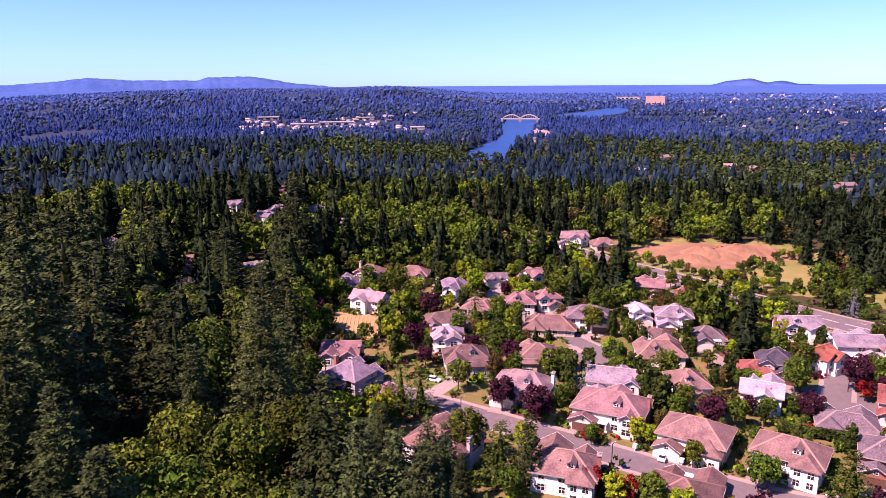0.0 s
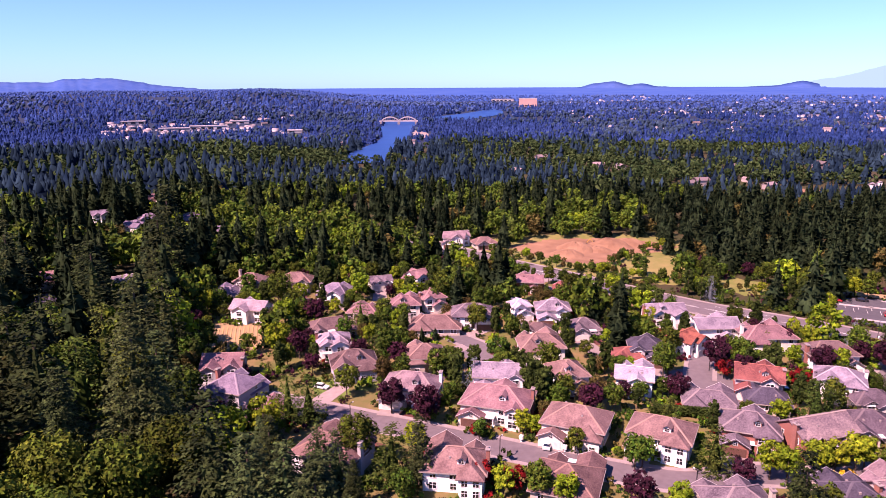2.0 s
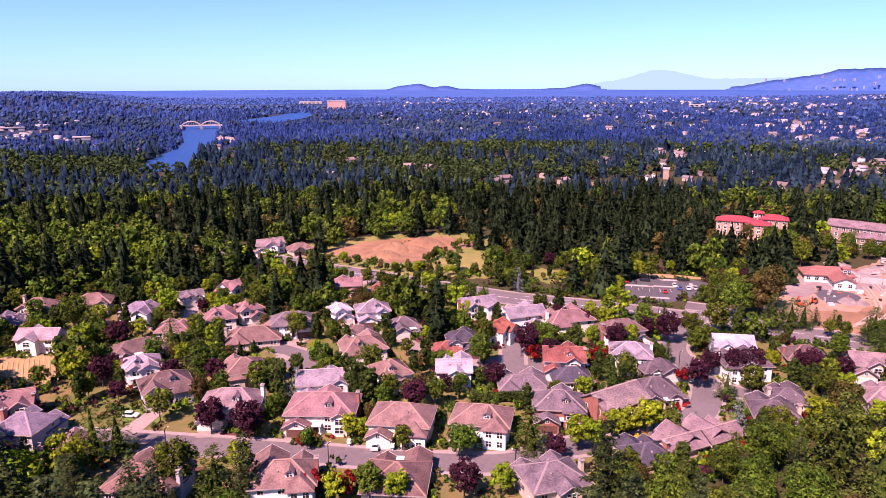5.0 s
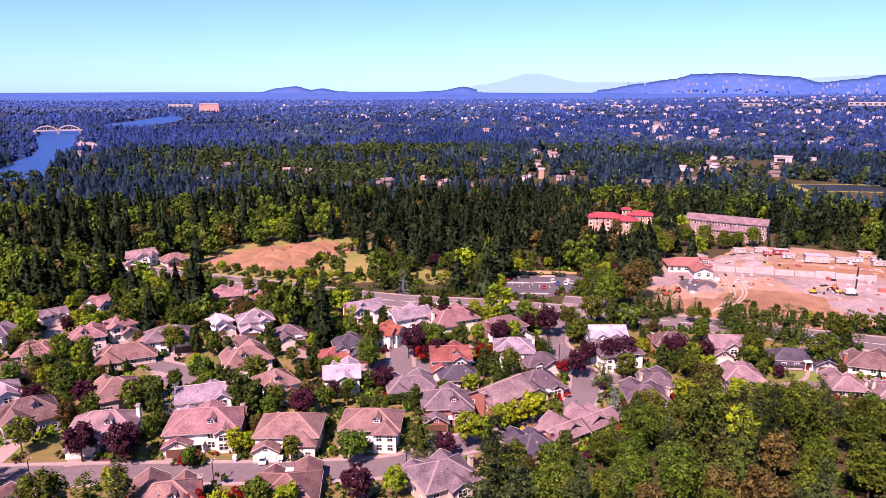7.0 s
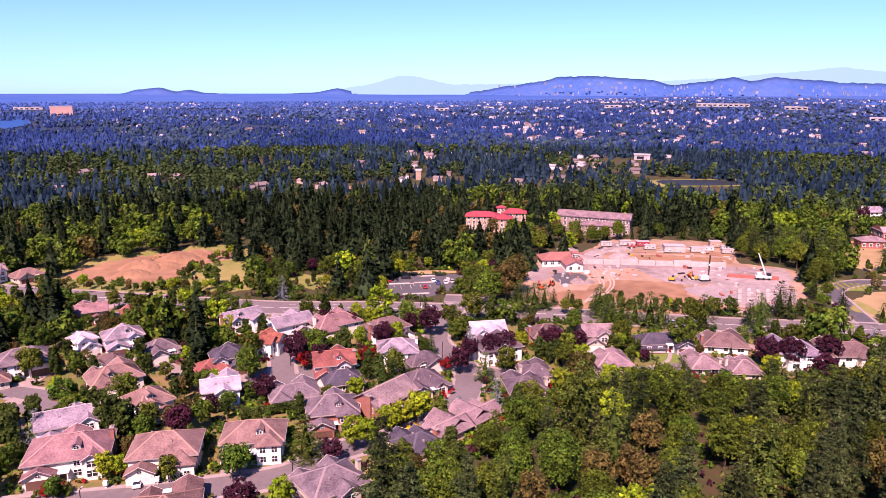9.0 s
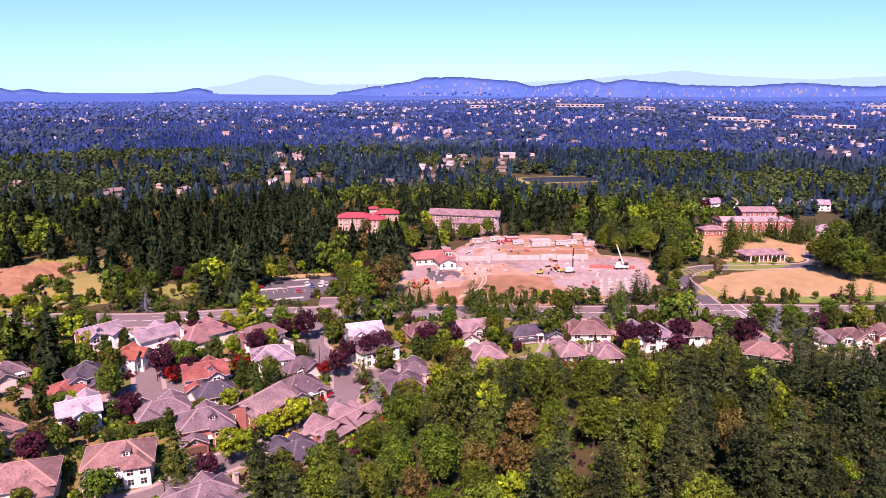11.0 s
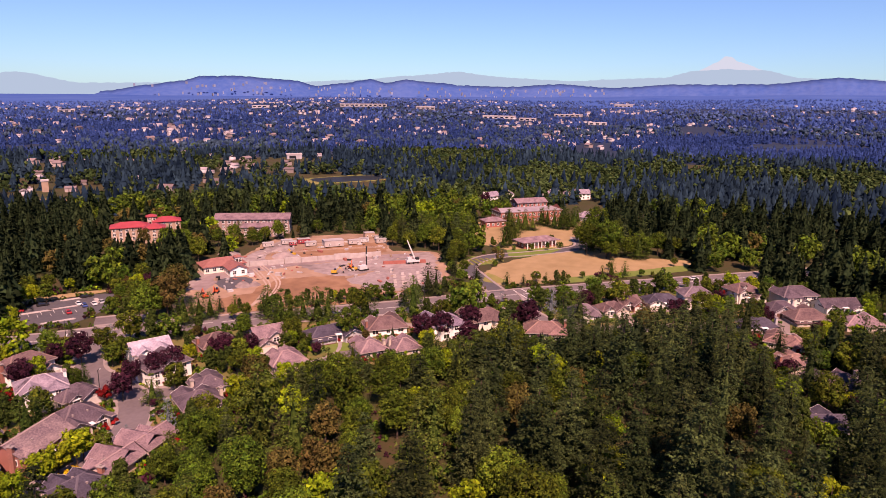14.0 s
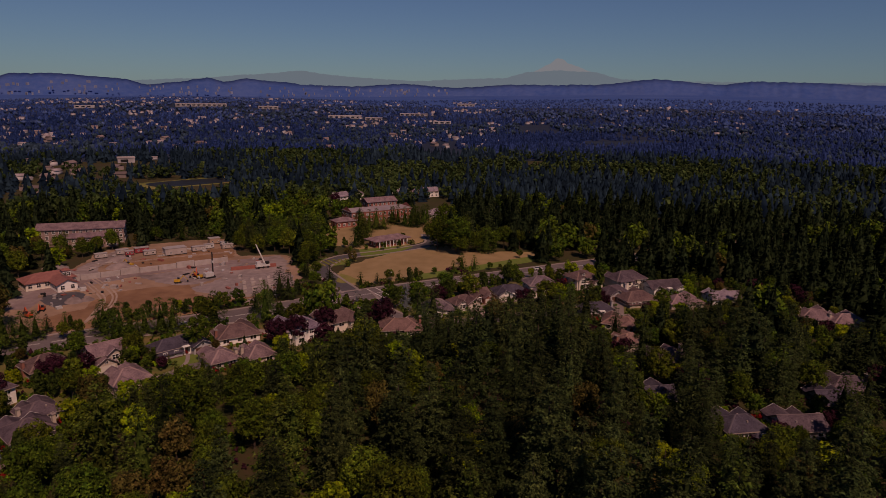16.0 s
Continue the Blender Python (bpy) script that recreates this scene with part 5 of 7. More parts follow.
vines = tagged(empty("planted_plot", 338, 84, 0.06, -52), "rows of yellow-green planting on the lawn by the drive", "planting")
for i in range(11):
    bm = bmesh.new()
    box(bm, -15 + 3 * i, 0, 0, 0.35, 1.2, 13 - abs(i - 5) * 0.9, 0, 0.7)
    part("hedge_strip", bm, M_MEADOW, vines)
# raked rows on the dry lawn
lawn = bpy.data.objects["dry_lawn"]
for i in range(11):
    bm = bmesh.new()
    box(bm, 0, 0, 0, 0.12, 0.55, 19, 0, 0.6)
    r = obj("hay_row", bm, M_HAY, lawn)
    r.matrix_local = pose(-38 + 1.45 * i, 236, 0.05, 0, 0, 4)


# ---- trees ----
def fir_geo(rnd, H, R, tiers, per, low=0.1, sprays=6, size=0.95):
    """Whorls of drooping boughs, each hung with tufts of needle sprays, with dark gaps between, round a slim inner cone; verts and faces."""
    V, F = [], []
    lean = [rnd.uniform(0.78, 1.22) for k in range(8)]
    turn = rnd.uniform(0, 6.28)
    for i in range(tiers):
        u = min(0.985, max(0.0, (i + rnd.uniform(-0.35, 0.35)) / (tiers - 1)))
        z = H * (low + (0.97 - low) * u)
        n = max(3, int(per * (1 - 0.5 * u)))
        turn += 0.9
        for k in range(n):
            a = turn + 6.2832 * (k + rnd.uniform(-0.35, 0.35)) / n
            ln = R * (1 - u) ** 0.75 * rnd.uniform(0.6, 1.2) * lean[int(a * 8 / 6.2832) % 8] + 0.4
            if u < 0.15:
                ln *= 0.72 + 1.8 * u
            dr, lift = ln * rnd.uniform(0.15, 0.5), rnd.uniform(-0.5, 0.5)
            ca, sa = math.cos(a), math.sin(a)
            tufts = max(2, int(sprays * (0.25 + 0.75 * ln / R) / 5))
            for j in range(tufts):
                f = 0.35 + 0.65 * math.sqrt((j + rnd.random()) / tufts)
                side = rnd.uniform(-0.32, 0.32) * ln * (1.25 - f)
                tx, ty = ca * ln * f - sa * side, sa * ln * f + ca * side
                tz = z + lift + 0.1 * ln * f - dr * f * f - abs(side) * 0.3
                wide = size * rnd.uniform(0.8, 1.25)
                for q in range(5):
                    px, py, pz = tx + rnd.gauss(0, 0.75) * wide, ty + rnd.gauss(0, 0.75) * wide, tz + rnd.gauss(0, 0.33) * wide
                    l = size * rnd.uniform(0.55, 1.2)
                    b = a + rnd.uniform(-1.9, 1.9)
                    cb, sb = math.cos(b), math.sin(b)
                    w = l * rnd.uniform(0.38, 0.6)
                    dz, tw = l * rnd.uniform(-0.85, 0.1), rnd.uniform(-0.5, 0.5) * w
                    o = len(V)
                    V.append((px + sb * w, py - cb * w, pz + tw))
                    V.append((px - sb * w, py + cb * w, pz - tw))
                    V.append((px + cb * l, py + sb * l, pz + dz))
                    F.append((o, o + 2, o + 1))
    o, n = len(V), 7
    for k in range(n):
        a = 2 * math.pi * k / n
        V.append((R * 0.34 * math.cos(a), R * 0.34 * math.sin(a), H * (low + 0.08)))
    V.append((0, 0, H * 0.82))
    F += [(o + k, o + (k + 1) % n, o + n) for k in range(n)]
    F.append(tuple(o + k for k in range(n))[::-1])
    return V, F


def leafy_geo(rnd, H, R, lobes, per, leaf=0.6, base=0.22, tall=1.0):
    """A crown of separate uneven clumps spread over its shell, each covered in small bent leaves; verts and faces."""
    V, F = [], []
    cz = H * (0.5 + base / 2)
    hz = H * (1 - base) / 2
    k0 = rnd.uniform(0, 6.28)
    skew = [rnd.uniform(0.8, 1.18) for k in range(6)]
    for i in range(lobes):
        t = k0 + 2.39996 * i + rnd.uniform(-0.3, 0.3)
        u = -0.8 + 1.68 * (i + 0.5) / lobes + rnd.uniform(-0.12, 0.12)
        u = min(0.95, max(-0.9, u))
        rr = math.sqrt(max(0.04, 1 - u * u)) * rnd.uniform(0.48, 0.80) * skew[int(t * 6 / 6.2832) % 6]
        c = (R * rr * math.cos(t), R * rr * math.sin(t), cz + hz * u * 0.78)
        s = R * rnd.uniform(0.24, 0.42)
        sz = min(s * tall, hz * 0.6)
        for k in range(per):
            a, w = rnd.uniform(0, 2 * math.pi), rnd.uniform(-0.55, 1)
            q = math.sqrt(1 - w * w)
            n = Vector((q * math.cos(a), q * math.sin(a), w))
            rad = rnd.uniform(0.78, 1.16)
            p = Vector((c[0] + n.x * s * rad, c[1] + n.y * s * rad, c[2] + n.z * sz * rad))
            m = (n + Vector((rnd.uniform(-1, 1), rnd.uniform(-1, 1), rnd.uniform(-0.5, 1))) * 0.55).normalized()
            e1 = m.orthogonal().normalized()
            e1 = Matrix.Rotation(rnd.uniform(0, 6.28), 3, m) @ e1
            e2 = m.cross(e1)
            l = leaf * rnd.uniform(0.6, 1.35)
            o = len(V)
            for x, y, d in ((-0.9, -0.5, -0.25), (0.9, -0.4, -0.2), (rnd.uniform(-0.4, 0.4), 0.95, 0.1)):
                V.append(tuple(p + e1 * (x * l) + e2 * (y * l) + m * (d * l)))
            F.append((o, o + 1, o + 2))
        # heart of the clump
        o = len(V)
        for x, y, z in ((1, 0, 0), (0, 1, 0), (-1, 0, 0), (0, -1, 0), (0, 0, 1), (0, 0, -1)):
            g = rnd.uniform(0.46, 0.62)
            V.append((c[0] + x * s * g, c[1] + y * s * g, c[2] + z * sz * g))
        F += [(o, o + 1, o + 4), (o + 1, o + 2, o + 4), (o + 2, o + 3, o + 4), (o + 3, o, o + 4), (o + 1, o, o + 5), (o + 2, o + 1, o + 5), (o + 3, o + 2, o + 5), (o, o + 3, o + 5)]
    return V, F


def trunk_geo(rnd, H, r, limbs, R):
    V, F = [], []

    def limb(a, b, r0, r1, n=6):
        a, b = Vector(a), Vector(b)
        d = (b - a).normalized()
        e1 = d.orthogonal().normalized()
        e2 = d.cross(e1)
        o = len(V)
        for p, q in ((a, r0), (b, r1)):
            for k in range(n):
                t = 2 * math.pi * k / n
                V.append(tuple(p + e1 * (q * math.cos(t)) + e2 * (q * math.sin(t))))
        F.extend((o + k, o + (k + 1) % n, o + n + (k + 1) % n, o + n + k) for k in range(n))
    limb((0, 0, -0.2), (0, 0, H * 0.85), r, r * 0.3)
    for i in range(limbs):
        a = 2 * math.pi * i / limbs + rnd.uniform(-0.4, 0.4)
        limb((0, 0, H * rnd.uniform(0.25, 0.45)), (R * 0.55 * math.cos(a), R * 0.55 * math.sin(a), H * rnd.uniform(0.5, 0.75)), r * 0.45, r * 0.12)
    return V, F


PROTO = {}


def tree_proto(key, H, R, sort, fol, label, category, variants=4, **kw):
    """Tree meshes of one kind, each of unit size so that copies are scaled a little."""
    PROTO[key] = []
    for v in range(variants):
        rnd = random.Random(key + str(v))
        crown = bpy.data.meshes.new("crown")
        if sort == "fir":
            V, F = fir_geo(rnd, H, R * rnd.uniform(0.85, 1.15), **kw)
            tv, tf = trunk_geo(rnd, H, 0.016 * H, 0, R)
        else:
            V, F = leafy_geo(rnd, H, R, **kw)
            tv, tf = trunk_geo(rnd, H, 0.022 * H, 4 if H > 12 else 0, R)
        crown.from_pydata(V, [], F)
        crown.materials.append(FOL[fol])
        trunk = bpy.data.meshes.new("trunk")
        trunk.from_pydata(tv, [], tf)
        trunk.materials.append(M_BARK)
        PROTO[key].append((trunk, crown, label, category, H, R))


tree_proto("fir", 26, 5.3, "fir", "fir", "tall dark green fir with drooping branches", "tree", 5, tiers=16, per=11, sprays=26, size=0.62)
tree_proto("big_fir", 26, 5.4, "fir", "fir", "tall full dark green fir with heavy drooping boughs", "tree", 4, tiers=18, per=13, sprays=48, size=0.48)
tree_proto("giant_fir", 39, 7.6, "fir", "fir", "very tall dark green fir with heavy drooping boughs", "tree", 3, tiers=25, per=14, sprays=70, size=0.52)
tree_proto("fir_light", 20, 5.6, "fir", "fir_light", "mid-green conifer with a full ragged crown", "tree", 4, tiers=14, per=11, low=0.04, sprays=20, size=0.58)
tree_proto("spruce", 10, 2.6, "fir", "blue", "silvery blue spruce with dense needles", "tree", 2, tiers=12, per=9, low=0.04, sprays=14, size=0.36)
tree_proto("maple", 15, 5.4, "leaf", "maple", "broad-leaved green tree with a rounded crown", "tree", 6, lobes=28, per=72, leaf=0.38)
tree_proto("big_maple", 15, 5.6, "leaf", "maple", "large broad-leaved maple with a full green crown", "tree", 3, lobes=44, per=100, leaf=0.30)
tree_proto("yard", 8.5, 3.2, "leaf", "leaf", "green garden tree with a dense crown", "tree", 5, lobes=17, per=58, leaf=0.33)
tree_proto("lime", 8.5, 3.0, "leaf", "lime", "bright yellow-green garden tree", "tree", 3, lobes=17, per=58, leaf=0.33)
tree_proto("dull", 13, 4.4, "leaf", "dull", "olive-brown tree with thinning leaves", "tree", 3, lobes=22, per=66, leaf=0.36)
tree_proto("plum", 7.5, 3.2, "leaf", "maroon", "dark maroon-leaved plum tree", "tree", 3, lobes=16, per=60, leaf=0.33)
tree_proto("red", 4.5, 2.1, "leaf", "red", "small maple with bright red leaves", "tree", 2, lobes=9, per=44, leaf=0.34)
tree_proto("column", 10, 1.7, "leaf", "cypress", "narrow upright dark green evergreen", "tree", 3, lobes=26, per=40, leaf=0.34, base=0.03, tall=1.5)
tree_proto("shrub", 2.0, 1.5, "leaf", "leaf", "rounded green garden shrub", "shrub", 3, lobes=7, per=24, leaf=0.27, base=0.02)
tree_proto("yellow_shrub", 1.8, 1.5, "leaf", "yellow", "shrub covered in yellow flowers", "shrub", 1, lobes=7, per=24, leaf=0.27, base=0.02)

TREES = []        # x, y, crown radius
GROUPNAME = {"shrub": "garden shrubs", "tree": "trees of the neighbourhood"}
trnd = random.Random(11)


def tree(key, x, y, scale=1.0, wide=1.0):
    trunk, crown, label, category, H, R = trnd.choice(PROTO[key])
    name = {"fir": "fir_tree", "big_fir": "fir_tree", "giant_fir": "fir_tree", "fir_light": "conifer", "spruce": "blue_spruce", "maple": "broadleaf_tree", "big_maple": "maple_tree", "yard": "garden_tree", "lime": "lime_green_tree", "dull": "olive_tree",
            "plum": "plum_tree", "red": "red_maple", "column": "column_cypress", "shrub": "shrub", "yellow_shrub": "flowering_shrub"}[key]
    if category == "shrub":
        e = tagged(new(name, crown), label, category, GROUPNAME[category])
        e.matrix_world = pose(x, y, land(x, y), 0, 0, trnd.uniform(0, 360))
    else:
        e = tagged(empty(name, x, y, land(x, y), trnd.uniform(0, 360)), label, category, GROUPNAME[category])
    if key in ("fir", "fir_light") and scale < 0.8:
        wide *= 1.4
    e.scale = (scale * wide, scale * wide, scale)
    for nm, me in (("trunk", trunk), ("crown", crown)):
        if category == "shrub":
            continue
        o = new(nm, me)
        o.parent = e
    TREES.append((x, y, R * scale * wide))
    return e


ROAD_PTS = np.array([(p.x, p.y, w) for line, w in ROADS for p in line])
HOUSE_PTS = np.array(HOUSES)
STREET_PTS = np.array([(p.x, p.y) for p in ROADS[0][0]])
HOUSE_RECT = np.array(HOUSE_BOX)


def blocked(x, y, r):
    """Whether a crown of radius r at x, y would cover a house, a road or a clearing."""
    dx, dy = x - HOUSE_RECT[:, 0], y - HOUSE_RECT[:, 1]
    u, v = np.abs(dx * HOUSE_RECT[:, 2] + dy * HOUSE_RECT[:, 3]), np.abs(dy * HOUSE_RECT[:, 2] - dx * HOUSE_RECT[:, 3])
    if ((u < HOUSE_RECT[:, 4] + r * 0.6) & (v < HOUSE_RECT[:, 5] + r * 0.6)).any():
        return True
    if (np.hypot(ROAD_PTS[:, 0] - x, ROAD_PTS[:, 1] - y) < ROAD_PTS[:, 2] + r * 0.55 + 0.6).any():
        return True
    return any(inside(x, y, poly) for poly in CLEAR)




def headroom(x, y, r, spare=2.0):
    """How tall a crown of radius r may grow at x, y without closing the outlook to the houses beyond."""
    n = math.hypot(x, y)
    dx, dy = HOUSE_PTS[:, 0] - x, HOUSE_PTS[:, 1] - y
    ahead = (dx * x + dy * y) / n
    across = np.abs(dx * y - dy * x) / n
    m = (ahead > 0) & (ahead < 90) & (across < HOUSE_PTS[:, 2] * 0.75 + r * 0.5)
    if not m.any():
        return 99.0
    d = max(0.0, float(ahead[m].min()) - 3.0)
    return 86 * d / (n + d) + spare


def before_clearing(x, y):
    n = math.hypot(x, y)
    return any(inside(x * (1 + a / n), y * (1 + a / n), p) for a in (10, 25, 42) for p in CLEAR)


def spaced(x, y, r, k=0.8):
    return all((x - a) ** 2 + (y - b) ** 2 > ((r + c) * k) ** 2 for a, b, c in TREES)


FOREST_WEST = [(-180, 60), (-20, 60), (2, 92), (11, 106), (10, 126), (-14, 142), (-16, 158), (-34, 168), (-42, 200), (-50, 230), (-56, 262), (-62, 300), (-180, 270), (-240, 180)]
FOREST_EAST = [(48, 60), (64, 84), (84, 98), (104, 96), (128, 98), (140, 104), (165, 92), (190, 74), (206, 58), (226, 34), (240, 12), (252, 0), (256, -26), (240, -40), (215, -40), (190, -36), (170, -50), (160, -100), (60, -120), (30, 20)]


def in_view(x, y, lo=-36, hi=121):
    return lo < math.degrees(math.atan2(x, y)) < hi


# single trees that stand out
tree("column", -121.0, 335.0, 3.0, 0.72)
for i in range(16):
    tree("column", 83.5 + 0.95 * i, 154.6 - 0.33 * i, 0.34, 1.9)
for x, y in ((53, 203), (55, 205), (56, 202), (54, 200), (57, 199), (88, 114), (90, 116), (36, 152), (38, 150.5), (33, 154), (62, 139), (65, 137)):
    tree("shrub", x, y, 0.9)
for az, r, key, s, wide in ((-24, 118, "big_maple", 1.45, 1.1), (-19.5, 112, "big_maple", 1.3, 1.1), (-14.5, 110, "big_maple", 1.15, 1.1), (-18, 131, "big_maple", 1.4, 1.0), (-22.5, 139, "big_maple", 1.45, 1.0), (-11, 106, "big_maple", 0.95, 1.1),
                            (-9.5, 150, "lime", 1.9, 1.0), (-6.0, 158, "lime", 1.5, 1.0), (-10.5, 128, "fir", 1.15, 1.3), (-7.6, 116, "fir", 1.0, 1.3), (-4.5, 114, "fir", 0.95, 1.3), (-1.6, 118, "fir", 0.75, 1.2), (1.2, 112, "fir", 0.5, 1.2), (3.6, 110, "maple", 0.6, 1.0), (-27, 128, "big_maple", 1.4, 1.1), (-13.5, 140, "big_maple", 1.3, 1.0)):
    tree(key, r * math.sin(radians(az)), r * math.cos(radians(az)), s, wide)
tree("plum", 15.2, 167.8, 1.29)
tree("plum", 23.4, 161.3, 1.36)
tree("plum", -9.6, 210.7, 1.24)
tree("plum", 78.5, 164.6, 0.70)
tree("plum", 113.9, 177.5, 1.45)
tree("plum", 139.8, 194.5, 0.99)
tree("plum", 145.2, 189.8, 0.99)
tree("plum", 115.7, 166.9, 1.21)
tree("plum", 162.6, 166.6, 1.44)
tree("plum", 145.7, 135.8, 1.19)
tree("plum", 155.1, 141.0, 1.08)
tree("plum", 159.5, 135.0, 1.28)
tree("plum", 165.3, 134.6, 1.25)
tree("plum", 86.2, 120.5, 0.87)
tree("plum", 59.9, 115.7, 1.18)
tree("plum", 92.7, 161.2, 1.04)
tree("plum", -4.7, 241.6, 1.32)
tree("plum", -25.3, 197.0, 0.64)
tree("red", 113.2, 172.2, 1.36)
tree("red", 129.7, 161.5, 1.45)
tree("red", 143.7, 140.1, 1.08)
tree("red", 36.9, 126.5, 1.45)
tree("red", 30.5, 130.3, 1.45)
tree("red", 60.1, 148.2, 0.79)
tree("red", 41.3, 160.6, 0.81)
tree("column", 53.4, 193.4, 0.79)
tree("column", 54.3, 187.7, 0.92)
tree("column", 54.3, 180.8, 1.11)
tree("column", 53.2, 171.6, 1.39)
tree("column", 53.9, 167.0, 1.45)
tree("column", 55.6, 165.7, 1.30)
tree("column", 58.5, 169.9, 1.04)
tree("column", 75.6, 204.2, 0.79)
tree("column", 77.7, 203.5, 0.79)
tree("column", 42.7, 195.1, 0.78)
tree("column", 43.6, 193.0, 0.85)
tree("lime", -16.5, 212.5, 1.45)
tree("lime", -15.3, 239.3, 1.40)
tree("column", 80.3, 181.9, 1.15)
tree("yard", 44.1, 254.4, 1.45)
tree("lime", 112.3, 218.3, 0.87)
tree("lime", 107.6, 213.4, 0.75)
tree("lime", 12.9, 266.8, 1.45)
tree("spruce", 40.0, 179.0, 0.99)
tree("spruce", 37.1, 180.7, 0.71)
tree("spruce", 84.0, 231.6, 0.65)
tree("spruce", 165.8, 184.8, 1.01)
tree("spruce", 193.5, 165.8, 0.85)
tree("spruce", 148.6, 240.2, 1.07)
tree("spruce", 165.2, 150.0, 0.77)
tree("spruce", 134.5, 111.6, 0.96)
tree("spruce", 126.7, 117.9, 0.51)
tree("yard", 4.0, 180.9, 1.11)
tree("fir_light", -11.3, 168.8, 0.80)
tree("fir_light", -6.1, 166.5, 0.66)
tree("yard", 55.5, 139.8, 0.81)
tree("yard", 66.1, 130.5, 1.06)
tree("yard", 68.3, 131.3, 0.92)
tree("fir_light", 83.1, 126.6, 0.60)
tree("lime", 93.4, 121.7, 1.12)
tree("lime", 96.2, 119.8, 1.08)
tree("lime", 104.9, 121.7, 1.03)
tree("lime", 109.1, 121.4, 0.97)
tree("lime", 114.3, 121.4, 1.10)
tree("lime", 116.7, 121.7, 0.98)
tree("yellow_shrub", 107.0, 117.8, 1.45)
tree("yellow_shrub", 109.5, 117.6, 1.45)
tree("dull", 70.2, 163.1, 0.64)
tree("dull", 66.7, 162.8, 0.53)
tree("yard", 35.0, 150.3, 0.67)
tree("lime", 46.0, 150.9, 0.83)
tree("lime", 48.6, 149.5, 0.68)
tree("shrub", 36.9, 150.9, 1.28)
tree("red", 34.1, 152.4, 0.64)
tree("fir_light", 120.5, 142.5, 0.62)
tree("fir_light", 125.2, 143.9, 0.47)
tree("yard", 171.8, 166.1, 1.20)
tree("yard", 168.6, 156.0, 1.12)
tree("yard", 164.6, 156.4, 0.96)
tree("fir_light", 147.3, 127.1, 0.46)
tree("yard", 155.6, 126.0, 1.10)
tree("lime", 135.4, 130.9, 0.42)
tree("yard", 119.3, 118.1, 0.79)
tree("column", 126.9, 168.6, 1.16)
tree("column", 98.5, 177.8, 1.17)
tree("maple", 96.2, 176.3, 0.75)
tree("yard", 82.2, 176.5, 0.97)
tree("lime", 85.4, 177.6, 0.83)
tree("column", 122.5, 174.7, 0.90)
tree("lime", 137.8, 190.5, 0.79)
tree("fir_light", 128.1, 232.8, 0.46)
tree("yard", 51.0, 224.6, 1.22)
tree("yard", 60.8, 215.6, 1.05)
tree("fir_light", 11.0, 231.9, 0.64)
tree("fir_light", 16.4, 209.2, 0.58)
tree("yard", 18.1, 208.7, 1.18)
tree("yard", 22.3, 207.3, 1.09)
tree("lime", 21.5, 215.0, 0.93)
tree("maple", -18.9, 266.6, 0.93)
tree("fir_light", -15.1, 276.0, 0.53)
tree("yard", 57.2, 241.7, 1.29)
tree("maple", 94.5, 247.6, 0.86)
tree("lime", 98.5, 242.5, 1.24)
tree("lime", 105.1, 226.0, 1.19)
tree("lime", 52.1, 205.0, 0.78)
tree("maple", 4.9, 143.4, 0.90)
tree("fir_light", 12.1, 135.8, 0.72)
tree("fir", 17.8, 133.5, 0.64)
tree("lime", 18.7, 147.3, 0.92)
tree("yard", 41.5, 123.7, 1.04)
tree("lime", 46.6, 120.4, 0.93)
tree("lime", 34.5, 125.5, 0.90)
tree("lime", 67.8, 113.1, 0.91)
tree("fir", -3.6, 138.2, 0.55)
tree("fir", 0.2, 133.8, 0.57)
tree("fir_light", 205.8, 160.9, 0.71)
tree("fir_light", 213.2, 159.6, 0.56)
tree("fir_light", 216.5, 157.0, 0.53)
tree("yard", 217.1, 147.3, 0.75)
tree("yard", 220.6, 144.2, 0.76)
tree("fir", 229.1, 141.3, 0.38)
tree("fir_light", 220.2, 128.2, 0.69)
tree("fir_light", 223.0, 126.1, 0.56)
tree("fir_light", 226.7, 122.6, 0.56)
tree("fir_light", 226.9, 116.7, 0.69)
tree("fir_light", 230.2, 113.9, 0.65)
tree("yard", 253.3, 118.8, 0.62)
tree("yard", 235.9, 104.2, 1.38)
tree("fir_light", 237.5, 101.3, 0.70)
tree("yard", 255.7, 105.3, 0.96)
tree("yard", 261.8, 101.2, 0.91)
tree("fir", 255.0, 91.4, 0.40)
tree("fir", 260.4, 88.2, 0.38)
tree("fir", 275.1, 88.2, 0.55)
tree("fir", 273.8, 84.0, 0.51)
tree("fir_light", 243.2, 83.6, 0.88)
tree("column", 244.7, 78.4, 0.90)
tree("maple", 201.9, 173.3, 1.11)
tree("dull", 209.2, 170.7, 1.45)
tree("dull", 221.4, 176.0, 1.45)
tree("lime", 210.4, 176.1, 1.45)
tree("spruce", 176.5, 167.5, 0.95)
tree("plum", 145.2, 125.2, 0.35)
tree("yard", 184.2, 166.4, 1.45)
tree("plum", 257.2, 67.7, 0.86)
tree("yard", 253.8, 73.5, 0.60)
tree("yard", 272.1, 29.0, 1.28)
tree("spruce", 265.8, 33.1, 1.12)
tree("fir_light", 274.6, 31.4, 0.60)
tree("yard", 290.1, 18.7, 1.23)
tree("fir_light", 299.3, 10.1, 0.51)
tree("yard", 280.7, 7.8, 1.45)
tree("spruce", 262.2, 52.4, 0.84)
tree("yard", 263.5, 57.1, 0.66)
tree("plum", 244.8, 38.8, 1.45)
tree("plum", 222.7, 65.6, 1.39)
tree("plum", 219.8, 54.8, 1.20)
